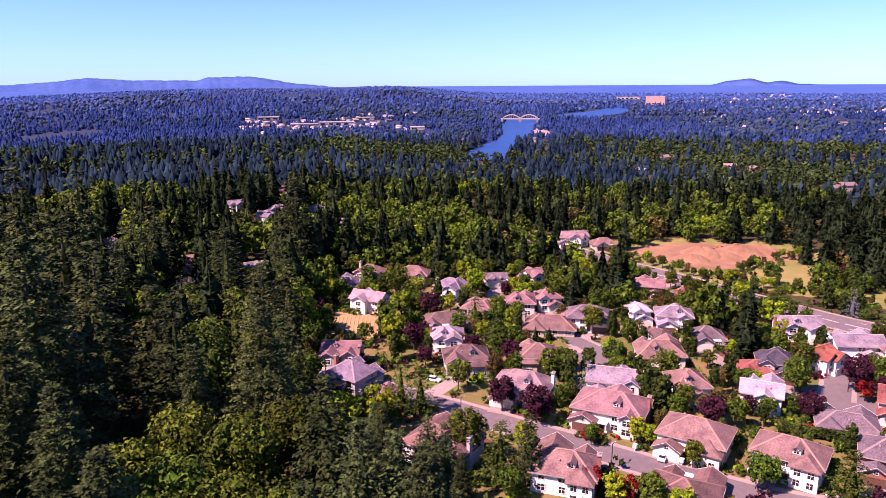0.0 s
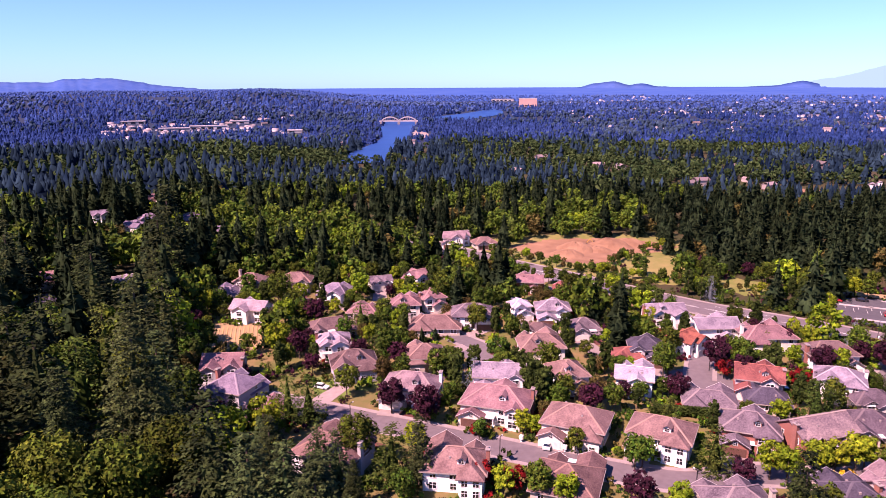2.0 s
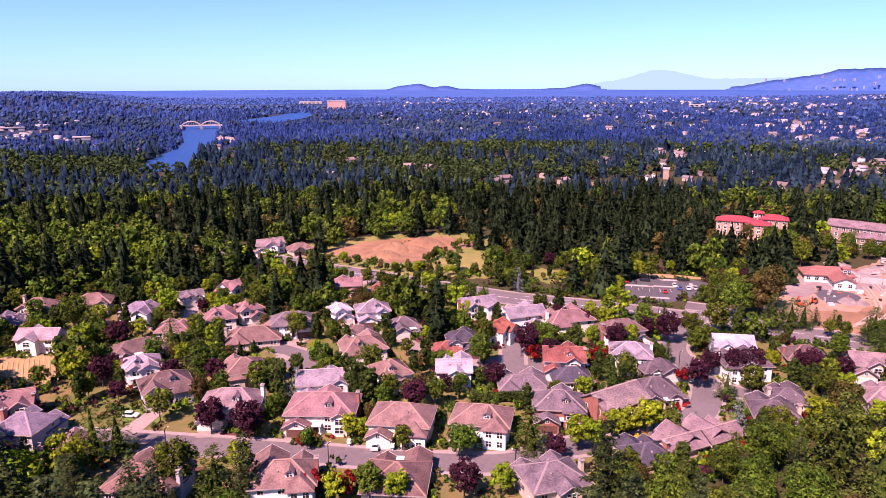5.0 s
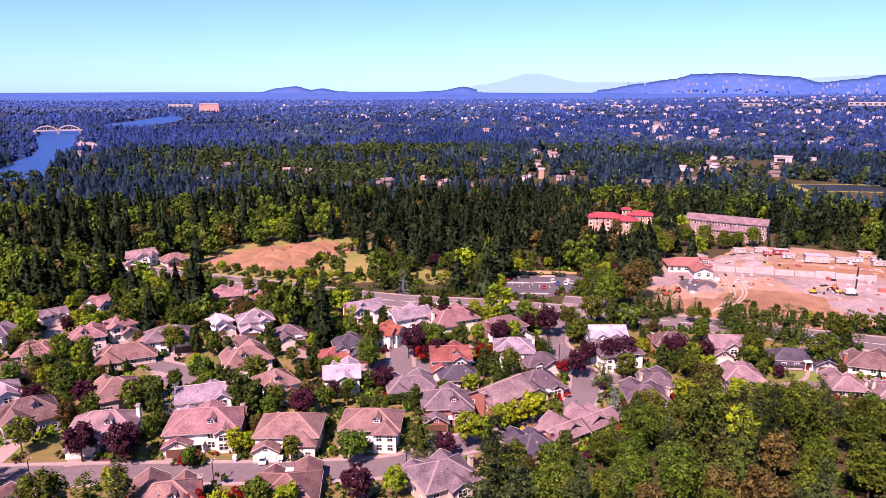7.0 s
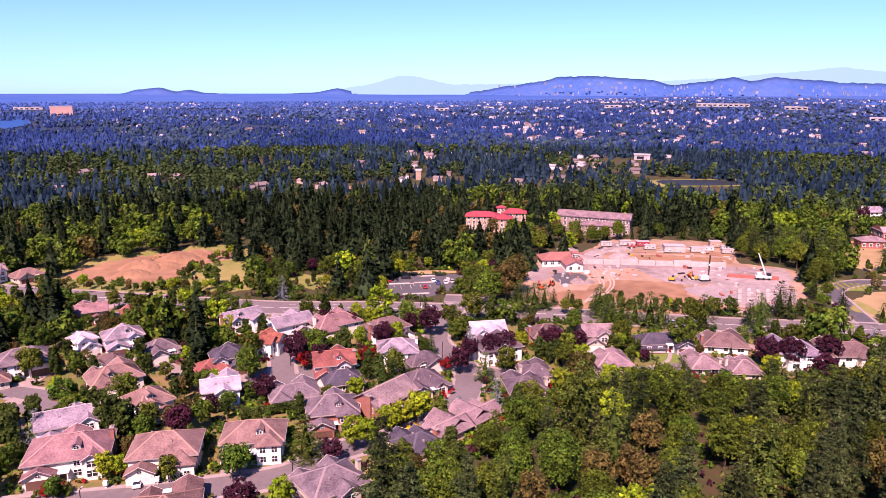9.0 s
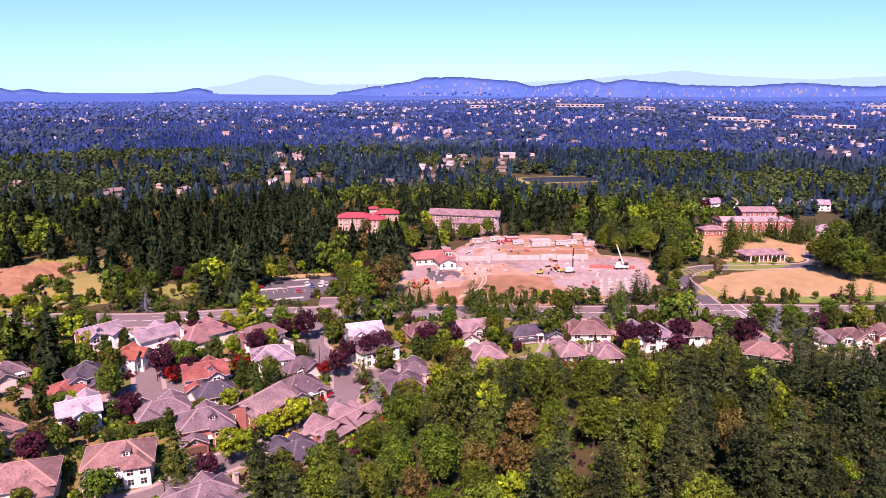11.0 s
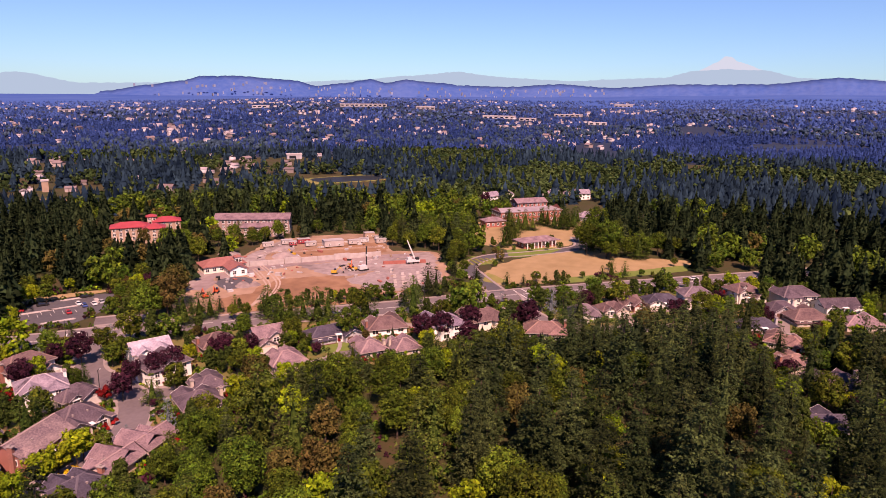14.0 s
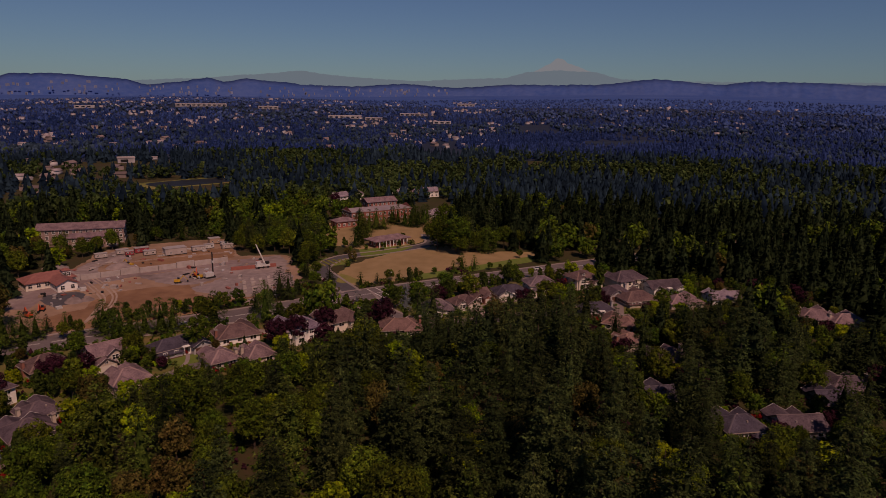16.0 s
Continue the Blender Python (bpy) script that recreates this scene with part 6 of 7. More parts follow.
tree("fir", 255.3, 20.8, 0.60)
tree("fir", 246.2, 25.2, 0.61)
tree("plum", 179.8, 128.9, 1.07)
tree("plum", 183.5, 128.1, 1.08)
tree("plum", 187.5, 121.3, 1.02)
tree("plum", 218.3, 71.8, 1.38)
tree("plum", 232.4, 57.9, 1.42)
tree("fir_light", 223.1, 135.8, 0.68)
tree("maple", 201.3, 112.8, 0.69)
tree("yard", 212.3, 96.8, 1.45)
tree("maple", 201.3, 132.4, 0.63)
tree("lime", 196.0, 110.7, 0.86)
tree("dull", 162.2, 103.4, 0.98)
tree("column", 187.5, 146.0, 0.64)
tree("fir", 238.9, -46.2, 0.50)
tree("plum", 270.7, -14.5, 1.25)
tree("red", 309.1, -33.7, 0.94)
tree("red", 207.9, -60.4, 0.53)
tree("maple", 277.7, -24.1, 0.80)
tree("yard", 321.1, -67.8, 0.98)
tree("column", 380.9, 76.2, 1.28)
tree("fir_light", 423.0, 81.6, 0.62)
tree("fir_light", 442.0, 76.3, 0.62)
tree("fir_light", 451.3, 67.7, 0.62)
tree("fir_light", 435.8, 79.9, 0.62)
tree("fir_light", 447.1, 88.5, 0.62)
tree("fir_light", 456.6, 52.3, 0.62)
tree("fir_light", 455.4, 47.5, 0.62)
tree("fir_light", 458.9, 55.3, 0.62)
tree("fir_light", 465.0, 45.4, 0.62)
tree("column", 376.7, 83.2, 0.64)
tree("plum", 512.1, 120.4, 1.45)
tree("maple", 373.5, 30.0, 1.24)
tree("maple", 369.4, 19.1, 1.43)
tree("fir", 446.7, 11.8, 0.84)
tree("yard", 389.3, 3.6, 1.45)
tree("maple", 419.0, 29.1, 1.38)
tree("yard", 344.9, 15.9, 0.48)
tree("yard", 323.3, 26.8, 0.45)
tree("yard", 363.4, -15.2, 0.57)


for x, y, s in ((306, 262, 0.9), (312, 252, 0.8), (318, 246, 1.0), (300, 240, 0.9), (333, 236, 0.8), (340, 228, 0.7), (346, 214, 0.75), (350, 205, 0.8), (296, 228, 1.0), (290, 216, 0.9)):
    tree(trnd.choice(("maple", "dull", "maple", "yard")), x, y, s)

for x, y in ((382, 74), (394, 74), (377, 77), (410, 79), (419, 77), (430, 75), (433, 70), (445, 58), (443, 54), (442, 49), (452, 46), (455, 67), (425, 84), (448, 63)):
    tree("fir_light", x, y, trnd.uniform(0.5, 0.72), trnd.uniform(0.85, 1.1))
for x, y in ((375, 82), (400, 53), (372, 60), (378, 52)):
    tree("yard", x, y, 0.55)
for x, y in ((403, 37), (387, 29), (381, 23), (366, 17), (375, 13), (374, 8), (375, 3), (380, 0), (428, 28), (417, 17), (415, 5), (386, -7), (391, -16), (408, 28), (398, 14), (396, 2), (404, -8)):
    tree(trnd.choice(("maple", "fir", "maple", "dull", "fir_light")), x, y, trnd.uniform(0.65, 0.95), 1.2)
for x, y in ((317, 247), (317, 238), (318, 231), (323, 227), (320, 219), (326, 216), (332, 211), (344, 210), (345, 219), (361, 208), (366, 200), (374, 192), (381, 180), (386, 170), (333, 220), (352, 214)):
    tree(trnd.choice(("dull", "maple", "dull", "fir_light")), x, y, trnd.uniform(0.45, 0.75), 1.0)
MASS = [(340, 131), (356, 124), (354, 106), (290, 79), (284, 72), (303, 71), (322, 88), (370, 89), (406, 102), (411, 128), (394, 150)]
for i in range(260):
    x, y = trnd.uniform(282, 412), trnd.uniform(70, 154)
    key = trnd.choice(("maple", "fir", "maple", "fir_light", "maple"))
    s = trnd.uniform(0.65, 1.0) * (0.75 if "fir" in key else 1.0)
    if x < 318:
        s *= 0.6
    if inside(x, y, MASS) and spaced(x, y, PROTO[key][0][5] * s, 0.7) and not blocked(x, y, 1.0):
        tree(key, x, y, s)
for x, y in ((311, 46), (312, 43), (314, 37), (318, 33), (329, 18), (332, 14), (336, 8), (336, 0), (338, -5), (346, -10)):
    tree(trnd.choice(("yard", "fir_light", "yard")), x, y, trnd.uniform(0.3, 0.5))

# forests near the camera; unseen trees past the western edge are added for shade
count = 0
for zone, mix_of in ((FOREST_WEST, ("fir", "fir", "fir", "fir", "maple", "fir_light")), (FOREST_EAST, ("fir", "maple", "maple", "fir_light", "maple", "fir_light", "dull", "maple", "fir", "maple", "fir", "fir", "lime", "maple"))):
    xs, ys = [p[0] for p in zone], [p[1] for p in zone]
    for i in range(2600):
        x, y = trnd.uniform(min(xs), max(xs)), trnd.uniform(min(ys), max(ys))
        r = math.hypot(x, y)
        if not inside(x, y, zone) or r < 82 or not in_view(x, y, -62 if r < 190 else -42, 125):
            continue
        key = trnd.choice(mix_of)
        az = math.degrees(math.atan2(x, y))
        if az > 82 and trnd.random() < 0.5:
            key = "fir"
        if zone is FOREST_WEST and r < 168:
            if -27 < az < -8:
                key = trnd.choice(("maple", "fir", "fir")) if r > 146 else trnd.choice(("big_maple", "fir", "fir"))
            elif az <= -27:
                key = "fir"
        if r < 165:
            key = {"fir": "big_fir", "maple": "big_maple"}.get(key, key)
        west = zone is FOREST_WEST
        if west and key == "big_fir":
            key = "giant_fir"
        s = (trnd.uniform(0.75, 1.2) if "fir" in key else trnd.uniform(0.62, 1.05)) * (1.35 if key == "lime" else 1.0) * (1.45 if west and key not in ("dull", "giant_fir") else 1.0) * (1.22 if az < -26 else 1.0)
        room = headroom(x, y, 6.0, 3.0 if west else 0.8) / PROTO[key][0][4]
        if room < 0.2:
            continue
        s = min(s, room)
        R = PROTO[key][0][5] * s
        if spaced(x, y, R, (0.74 if az < -26 else 0.86) if west else 0.78) and not blocked(x, y, R * 0.8):
            tree(key, x, y, s, trnd.uniform(1.15, 1.4) if west and "fir" in key else trnd.uniform(0.9, 1.12))
            count += 1
# rows along the main road
for i in range(3, len(main_line) - 3):
    p, d = main_line[i], (main_line[i + 1] - main_line[i - 1]).normalized()
    n = Vector((-d.y, d.x, 0))
    if p.y > 232 or p.y < 26:
        continue
    for off in (11.0, -11.5, 14.0):
        q = p + n * (off + trnd.uniform(-1.2, 1.2)) + d * trnd.uniform(-1.2, 1.2)
        if (np.hypot(ROAD_PTS[:, 0] - q.x, ROAD_PTS[:, 1] - q.y) < ROAD_PTS[:, 2] + 2.0).any() or trnd.random() < 0.3:
            continue
        key = trnd.choice(("yard", "fir_light", "shrub", "shrub", "yard", "column", "shrub", "fir"))
        if 184 < q.y < 232:
            key = "shrub"
        s = trnd.uniform(0.5, 0.85) * (0.42 if key in ("fir", "fir_light") else 1.0) * (1.5 if key == "shrub" else 1.0)
        if spaced(q.x, q.y, PROTO[key][0][5] * s, 0.7):
            tree(key, q.x, q.y, s)
# shaded gardens in the east, half hidden under trees
for i in range(900):
    a, r = radians(trnd.uniform(94.5, 121)), trnd.uniform(168, 256)
    x, y = r * math.sin(a), r * math.cos(a)
    key = trnd.choice(("fir", "fir", "maple", "yard", "fir", "fir", "plum"))
    s = trnd.uniform(0.6, 0.95)
    R = PROTO[key][0][5] * s
    if spaced(x, y, R, 0.72) and not blocked(x, y, R * 0.8) and not (trnd.random() < 0.6 and PROTO[key][0][4] * s > headroom(x, y, R, 6.0)):
        tree(key, x, y, s)
# gardens
for i in range(9200):
    x, y = trnd.uniform(-60, 330), trnd.uniform(-140, 310)
    r = math.hypot(x, y)
    az = math.degrees(math.atan2(x, y))
    if r < 128 or r > 330 or inside(x, y, FOREST_WEST) or inside(x, y, FOREST_EAST) or not in_view(x, y, -14, 120):
        continue
    key = trnd.choice(("yard", "yard", "yard", "lime", "lime", "column", "column", "column", "plum", "shrub", "fir_light", "maple", "yard", "dull", "shrub", "fir", "yard", "fir_light"))
    s = trnd.uniform(0.6, 1.25) * (0.55 if key in ("maple", "dull") else 0.42 if key in ("fir", "fir_light") else 1.0)
    R = PROTO[key][0][5] * s
    hgt = PROTO[key][0][4] * s
    if hgt > 3.2 and r < 195 and (np.hypot(STREET_PTS[:, 0] - x, STREET_PTS[:, 1] - y) < 13 + R).any():
        continue
    if hgt > 2.6 and before_clearing(x, y) and trnd.random() < 0.9:
        continue
    if hgt > headroom(x, y, R, 3.0 if az > 58 and r > 190 else 6.5) and trnd.random() < (0.93 if az > 58 and r > 190 else 0.5):
        continue
    if key in ("fir", "fir_light") and hgt > (7.0 if az < 40 else 8.5) and az < 95 and r > 170:
        continue
    if spaced(x, y, R, 0.62) and not blocked(x, y, R * 0.8):
        tree(key, x, y, s)
# low trees and bushes between the road and the dug-over plot
for (ax, ay), (bx, by), n, wide in (((86, 330), (106, 300), 26, 3.5), ((106, 300), (128, 281), 26, 3.0), ((128, 281), (152, 264), 20, 2.0), ((133, 301), (150, 316), 16, 2.0), ((150, 316), (178, 329), 18, 2.5), ((150, 262), (184, 240), 26, 2.0)):
    for i in range(n):
        k = trnd.random()
        x, y = ax + (bx - ax) * k + trnd.uniform(-wide, wide), ay + (by - ay) * k + trnd.uniform(-wide, wide)
        key = trnd.choice(("shrub", "shrub", "yard", "lime", "dull", "column", "yard"))
        s = trnd.uniform(0.45, 0.75) * {"shrub": 2.2, "dull": 0.5}.get(key, 1.0)
        if spaced(x, y, PROTO[key][0][5] * s, 0.5) and not (np.hypot(ROAD_PTS[:, 0] - x, ROAD_PTS[:, 1] - y) < ROAD_PTS[:, 2] + 1.5).any():
            tree(key, x, y, s)

# low shrubbery that fills the gardens, joined
def shrubbery():
    rnd = random.Random(77)
    bank = []
    for v in range(8):
        g = leafy_geo(rnd, 1.3, 1.1, 3, 9, 0.36, 0.0)
        bank.append((np.array(g[0], dtype=np.float32), np.array(g[1], dtype=np.int32)))
    mats = [FOL["leaf"], FOL["lime"], FOL["cypress"], FOL["dull"], FOL["maroon"], FOL["red"]]
    spots = []
    for i in range(19000):
        x, y = rnd.uniform(-90, 330), rnd.uniform(-140, 300)
        r = math.hypot(x, y)
        if r < 105 or r > 330 or not in_view(x, y, -34, 122):
            continue
        if noise.noise(Vector((x, y, 1.5)) * 0.12) < -0.2 or blocked(x, y, 0.9):
            continue
        spots.append((x, y, rnd.uniform(0.6, 1.9), rnd.choice((0, 0, 0, 0, 1, 2, 2, 3, 4))))
    # beds along the walls of the houses
    for hx, hy, c, q, hl, hd in HOUSE_BOX:
        if math.hypot(hx, hy) > 270:
            continue
        tone = rnd.choice(((0, 0, 1, 5), (0, 2, 3, 0), (0, 1, 1, 2), (3, 5, 0, 0), (0, 0, 2, 4)))
        for k in range(34):
            u, v = rnd.uniform(-hl - 1.5, hl + 1.5), rnd.choice((-1, 1)) * (hd + rnd.uniform(-0.6, 2.2))
            if rnd.random() < 0.35:
                u, v = rnd.choice((-1, 1)) * (hl + rnd.uniform(0.4, 1.8)), rnd.uniform(-hd, hd)
            x, y = hx + u * c - v * q, hy + u * q + v * c
            if (np.hypot(ROAD_PTS[:, 0] - x, ROAD_PTS[:, 1] - y) < ROAD_PTS[:, 2] + 0.7).any():
                continue
            spots.append((x, y, rnd.uniform(0.7, 1.7), rnd.choice(tone)))
    VV, FF, MI, base = [], [], [], 0
    for x, y, s, tint in spots:
        v, f = rnd.choice(bank)
        w = rnd.uniform(0, 6.28)
        c, sn = math.cos(w) * s, math.sin(w) * s
        q = np.empty_like(v)
        q[:, 0], q[:, 1], q[:, 2] = v[:, 0] * c - v[:, 1] * sn + x, v[:, 0] * sn + v[:, 1] * c + y, v[:, 2] * s * rnd.uniform(0.7, 1.4)
        VV.append(q)
        FF.append(f + base)
        MI.append(np.full(len(f), tint, dtype=np.int32))
        base += len(v)
    return tagged(mesh_fast("shrubbery", np.concatenate(VV), np.concatenate(FF), np.concatenate(MI), mats), "low garden shrubs and ground cover between the houses", "shrubs", kind="stuff")


# ---- woods farther off: joined, one object a belt ----
def far_fir_geo(rnd, H, R):
    """A small fir: five ragged skirts."""
    V, F = [], []
    for z0, z1, r in ((0.03, 0.42, 1.0), (0.18, 0.56, 0.9), (0.34, 0.70, 0.72), (0.50, 0.84, 0.54), (0.66, 1.0, 0.34)):
        o, n = len(V), 6
        a0 = rnd.uniform(0, 6.28)
        V.append((rnd.uniform(-0.3, 0.3), rnd.uniform(-0.3, 0.3), H * z1))
        for i in range(n):
            a = a0 + 2 * math.pi * i / n
            q = R * r * (rnd.uniform(0.85, 1.2) if i % 2 else rnd.uniform(0.4, 0.7))
            V.append((q * math.cos(a), q * math.sin(a), H * (z0 + rnd.uniform(-0.06, 0.06))))
        F += [(o, o + 1 + i, o + 1 + (i + 1) % n) for i in range(n)]
    return V, F


def mid_fir_geo(rnd, H, R):
    """A fir at middle distance: eleven jagged skirts with tufts along their hems."""
    V, F = [], []
    for k in range(11):
        u = k / 10
        z0, z1, r = 0.05 + 0.74 * u, 0.36 + 0.64 * u, R * ((1 - u) ** 0.8 * 0.9 + 0.1) * rnd.uniform(0.85, 1.12)
        o, n = len(V), 11
        a0 = rnd.uniform(0, 6.28)
        V.append((rnd.uniform(-0.25, 0.25), rnd.uniform(-0.25, 0.25), H * z1))
        for i in range(n):
            a = a0 + 2 * math.pi * i / n
            q = r * (rnd.uniform(0.8, 1.2) if i % 2 else rnd.uniform(0.3, 0.6))
            V.append((q * math.cos(a), q * math.sin(a), H * (z0 + rnd.uniform(-0.045, 0.03))))
        F += [(o, o + 1 + i, o + 1 + (i + 1) % n) for i in range(n)]
        for i in range(int(20 - 12 * u)):
            a, q = rnd.uniform(0, 6.28), r * rnd.uniform(0.55, 1.12)
            x, y, z = q * math.cos(a), q * math.sin(a), H * z0 + (1 - q / r) * H * (z1 - z0) * 0.8 + rnd.uniform(0.1, 0.7)
            l, b = rnd.uniform(0.6, 1.15), rnd.uniform(0, 6.28)
            o = len(V)
            V += [(x + l * math.cos(b), y + l * math.sin(b), z + rnd.uniform(-0.6, 0.1)), (x + l * math.cos(b + 2.1), y + l * math.sin(b + 2.1), z + rnd.uniform(-0.4, 0.3)), (x + l * math.cos(b + 4.2), y + l * math.sin(b + 4.2), z + rnd.uniform(-0.4, 0.3))]
            F.append((o, o + 1, o + 2))
    return V, F


def far_leaf_geo(rnd, H, R):
    """A small broad-leaved tree: a few ragged lobes."""
    V, F = [], []
    for k in range(3):
        t, c = rnd.uniform(0, 6.28), rnd.uniform(0.2, 0.5) * R
        cx, cy, cz, s = c * math.cos(t), c * math.sin(t), H * rnd.uniform(0.4, 0.72), R * rnd.uniform(0.45, 0.65)
        o = len(V)
        V.append((cx, cy, min(H, cz + s * rnd.uniform(0.9, 1.2))))
        V.append((cx, cy, cz - s * 1.2))
        for i in range(5):
            a, q = 2 * math.pi * i / 5, s * rnd.uniform(0.75, 1.25)
            V.append((cx + q * math.cos(a), cy + q * math.sin(a), cz + s * rnd.uniform(-0.3, 0.45)))
        for i in range(5):
            j = (i + 1) % 5
            F += [(o, o + 2 + i, o + 2 + j), (o + 1, o + 2 + j, o + 2 + i)]
    return V, F


def mesh_fast(name, V, F, MI, mats):
    """A mesh object from arrays of points and triangles."""
    me = bpy.data.meshes.new(name)
    me.vertices.add(len(V))
    me.vertices.foreach_set("co", V.ravel())
    me.loops.add(F.size)
    me.loops.foreach_set("vertex_index", F.ravel())
    me.polygons.add(len(F))
    me.polygons.foreach_set("loop_start", np.arange(0, F.size, 3))
    me.polygons.foreach_set("loop_total", np.full(len(F), 3))
    for m in mats:
        me.materials.append(m)
    me.polygons.foreach_set("material_index", MI)
    me.update(calc_edges=True)
    me.validate()
    return new(name, me)


STAND = [(160, 292), (196, 252), (234, 234), (276, 234), (300, 262), (345, 290), (345, 370), (270, 450), (190, 380)]
OPEN_ROOM = []       # x, y, radius kept free of far trees: built-up spots


def woods(name, r0, r1, step, az0, az1, label, seed, kinds, pick, gap=0.42, power=1.0):
    rnd = random.Random(seed)
    bank = []
    for sort, H, R, m in kinds:
        vs = []
        for v in range(7):
            if sort == "fir":
                g = mid_fir_geo(rnd, H, R * rnd.uniform(0.9, 1.15))
            elif sort == "leaf":
                g = leafy_geo(rnd, H, R, 14, 22, R * 0.15, 0.1)
            elif sort == "farfir":
                g = far_fir_geo(rnd, H, R)
            elif sort == "midleaf":
                g = leafy_geo(rnd, H, R, 6, 9, R * 0.26, 0.08)
            else:
                g = far_leaf_geo(rnd, H, R)
            tri = []
            for f in g[1]:
                tri += [(f[0], f[i], f[i + 1]) for i in range(1, len(f) - 1)]
            vs.append((np.array(g[0], dtype=np.float32), np.array(tri, dtype=np.int32)))
        bank.append(vs)
    mats = []
    for k in kinds:
        if k[3] not in mats:
            mats.append(k[3])
    VV, FF, MI, base = [], [], [], 0
    rooms = np.array(OPEN_ROOM)
    r = r0
    while r < r1:
        st = step * (r / r0) ** power
        n = int(radians(az1 - az0) * r / st)
        for i in range(n):
            a = radians(az0 + (az1 - az0) * (i + rnd.random()) / n)
            rr = r + rnd.uniform(-0.6, 0.6) * st
            x, y = rr * math.sin(a), rr * math.cos(a)
            if inside(x, y, RIVER_BANK) or ((rooms[:, 0] - x) ** 2 + (rooms[:, 1] - y) ** 2 < rooms[:, 2] ** 2).any():
                continue
            if r < 700 and (any(inside(x, y, p) for p in CLEAR) or blocked(x, y, 2.6) or not spaced(x, y, 2.6, 0.7)):
                continue
            if noise.noise(Vector((x, y, 3.7)) * (0.011 if r < 900 else 0.006)) > gap:
                continue
            k = pick(x, y, rnd)
            low = 1.0
            if r < 560:
                for ahead in (14, 30, 50):
                    f2 = 1 + ahead / rr
                    if any(inside(x * f2, y * f2, p) for p in CLEAR):
                        low = 0.3 if ahead < 40 else 0.5
                        k = rnd.choice((1, 2, 3)) if len(kinds) > 3 else k
                        break
            v, f = rnd.choice(bank[k])
            s = rnd.uniform(0.7, 1.15) * low * (1.35 if x < -0.12 * y and r < 900 else 1.0) * (0.46 if r > 2200 else 0.6 if r > 930 else 0.8 if r > 520 else 1.0)
            if r < 545:
                s = min(s, max(0.2, headroom(x, y, 5.0, 3.0) / kinds[k][1]))
            w = rnd.uniform(0, 6.28)
            c, sn = math.cos(w) * s, math.sin(w) * s
            q = np.empty_like(v)
            q[:, 0], q[:, 1], q[:, 2] = v[:, 0] * c - v[:, 1] * sn + x, v[:, 0] * sn + v[:, 1] * c + y, v[:, 2] * s + land(x, y) - 0.3
            VV.append(q)
            FF.append(f + base)
            MI.append(np.full(len(f), mats.index(kinds[k][3]), dtype=np.int32))
            base += len(v)
        r += st * 0.88
    ob = mesh_fast(name, np.concatenate(VV), np.concatenate(FF), np.concatenate(MI), mats)
    print(name, len(VV), base)
    return tagged(ob, label, "woods", kind="stuff")


def pick_near(x, y, rnd):
    if inside(x, y, STAND):
        return 0 if rnd.random() < 0.9 else 2
    t = noise.noise(Vector((x, y, 0)) * 0.012) + rnd.uniform(-0.35, 0.35)
    if t > 0.1 or (x < -0.14 * y and t > 0.0) or (y < 0.16 * x and t > -0.3) or (y < 0.4 * x and t > -0.14):
        return 0
    return rnd.choice((1, 1, 1, 3, 3, 2, 1, 4, 3, 3, 1, 1, 3, 2, 1, 3, 5, 0, 0))


def pick_mid(x, y, rnd):
    t = noise.noise(Vector((x, y, 9)) * 0.006) + rnd.uniform(-0.4, 0.4)
    h = (math.hypot(x, y) - 560) / 330 + rnd.uniform(-0.5, 0.5) > 0.5
    return (3 if h else 0) if t > 0.02 else (4 if h else rnd.choice((1, 1, 1, 2)))


def pick_far(x, y, rnd):
    t = noise.noise(Vector((x, y, 5)) * 0.003) + rnd.uniform(-0.5, 0.5)
    # kinds with more painted haze take over as distance grows
    if (math.hypot(x, y) - 660) / 420 + rnd.uniform(-0.5, 0.5) < 0.5:
        return 3 if t > -0.1 else 4
    if math.hypot(x, y) > 1450 + rnd.uniform(0, 1000):
        return 5 if t > -0.2 else 6
    return rnd.choice((0, 1)) if t > -0.28 else 2


RIVER_BANK = RIVER
shrubbery()
# ---- far settlement ----
def polar(az, r):
    return r * math.sin(radians(az)), r * math.cos(radians(az))


def unit_mesh(name, fn, material):
    bm = bmesh.new()
    fn(bm)
    me = bpy.data.meshes.new(name)
    bm.to_mesh(me)
    bm.free()
    me.materials.append(material)
    return me


FAR_WALL = unit_mesh("wall", lambda bm: box(bm, 0, 0, -2, 5, 13, 9), mat("muted_town_walls", (0.38, 0.31, 0.29), (0.26, 0.21, 0.20), scale=0.05, rough=0.85, rnd=0.35))
_bm, _z, _q = roof_bm(13, 9, 5, 0.5, 0.6, False)
FAR_ROOF = bpy.data.meshes.new("roof")
_bm.to_mesh(FAR_ROOF)
_bm.free()
FAR_ROOF.materials.append(mat("muted_town_roofs", (0.25, 0.19, 0.19), (0.16, 0.12, 0.125), scale=0.05, rough=0.9, rnd=0.4))


def far_house(x, y, yaw, s=1.0):
    e = tagged(empty("distant_house", x, y, land(x, y), yaw), "small pale house among distant trees", "house", "distant houses")
    e.scale = (s, s, s)
    for nm, me in (("wall", FAR_WALL), ("roof", FAR_ROOF)):
        o = new(nm, me)
        o.parent = e
    OPEN_ROOM.append((x - x / math.hypot(x, y) * 30, y - y / math.hypot(x, y) * 30, 30 * s))


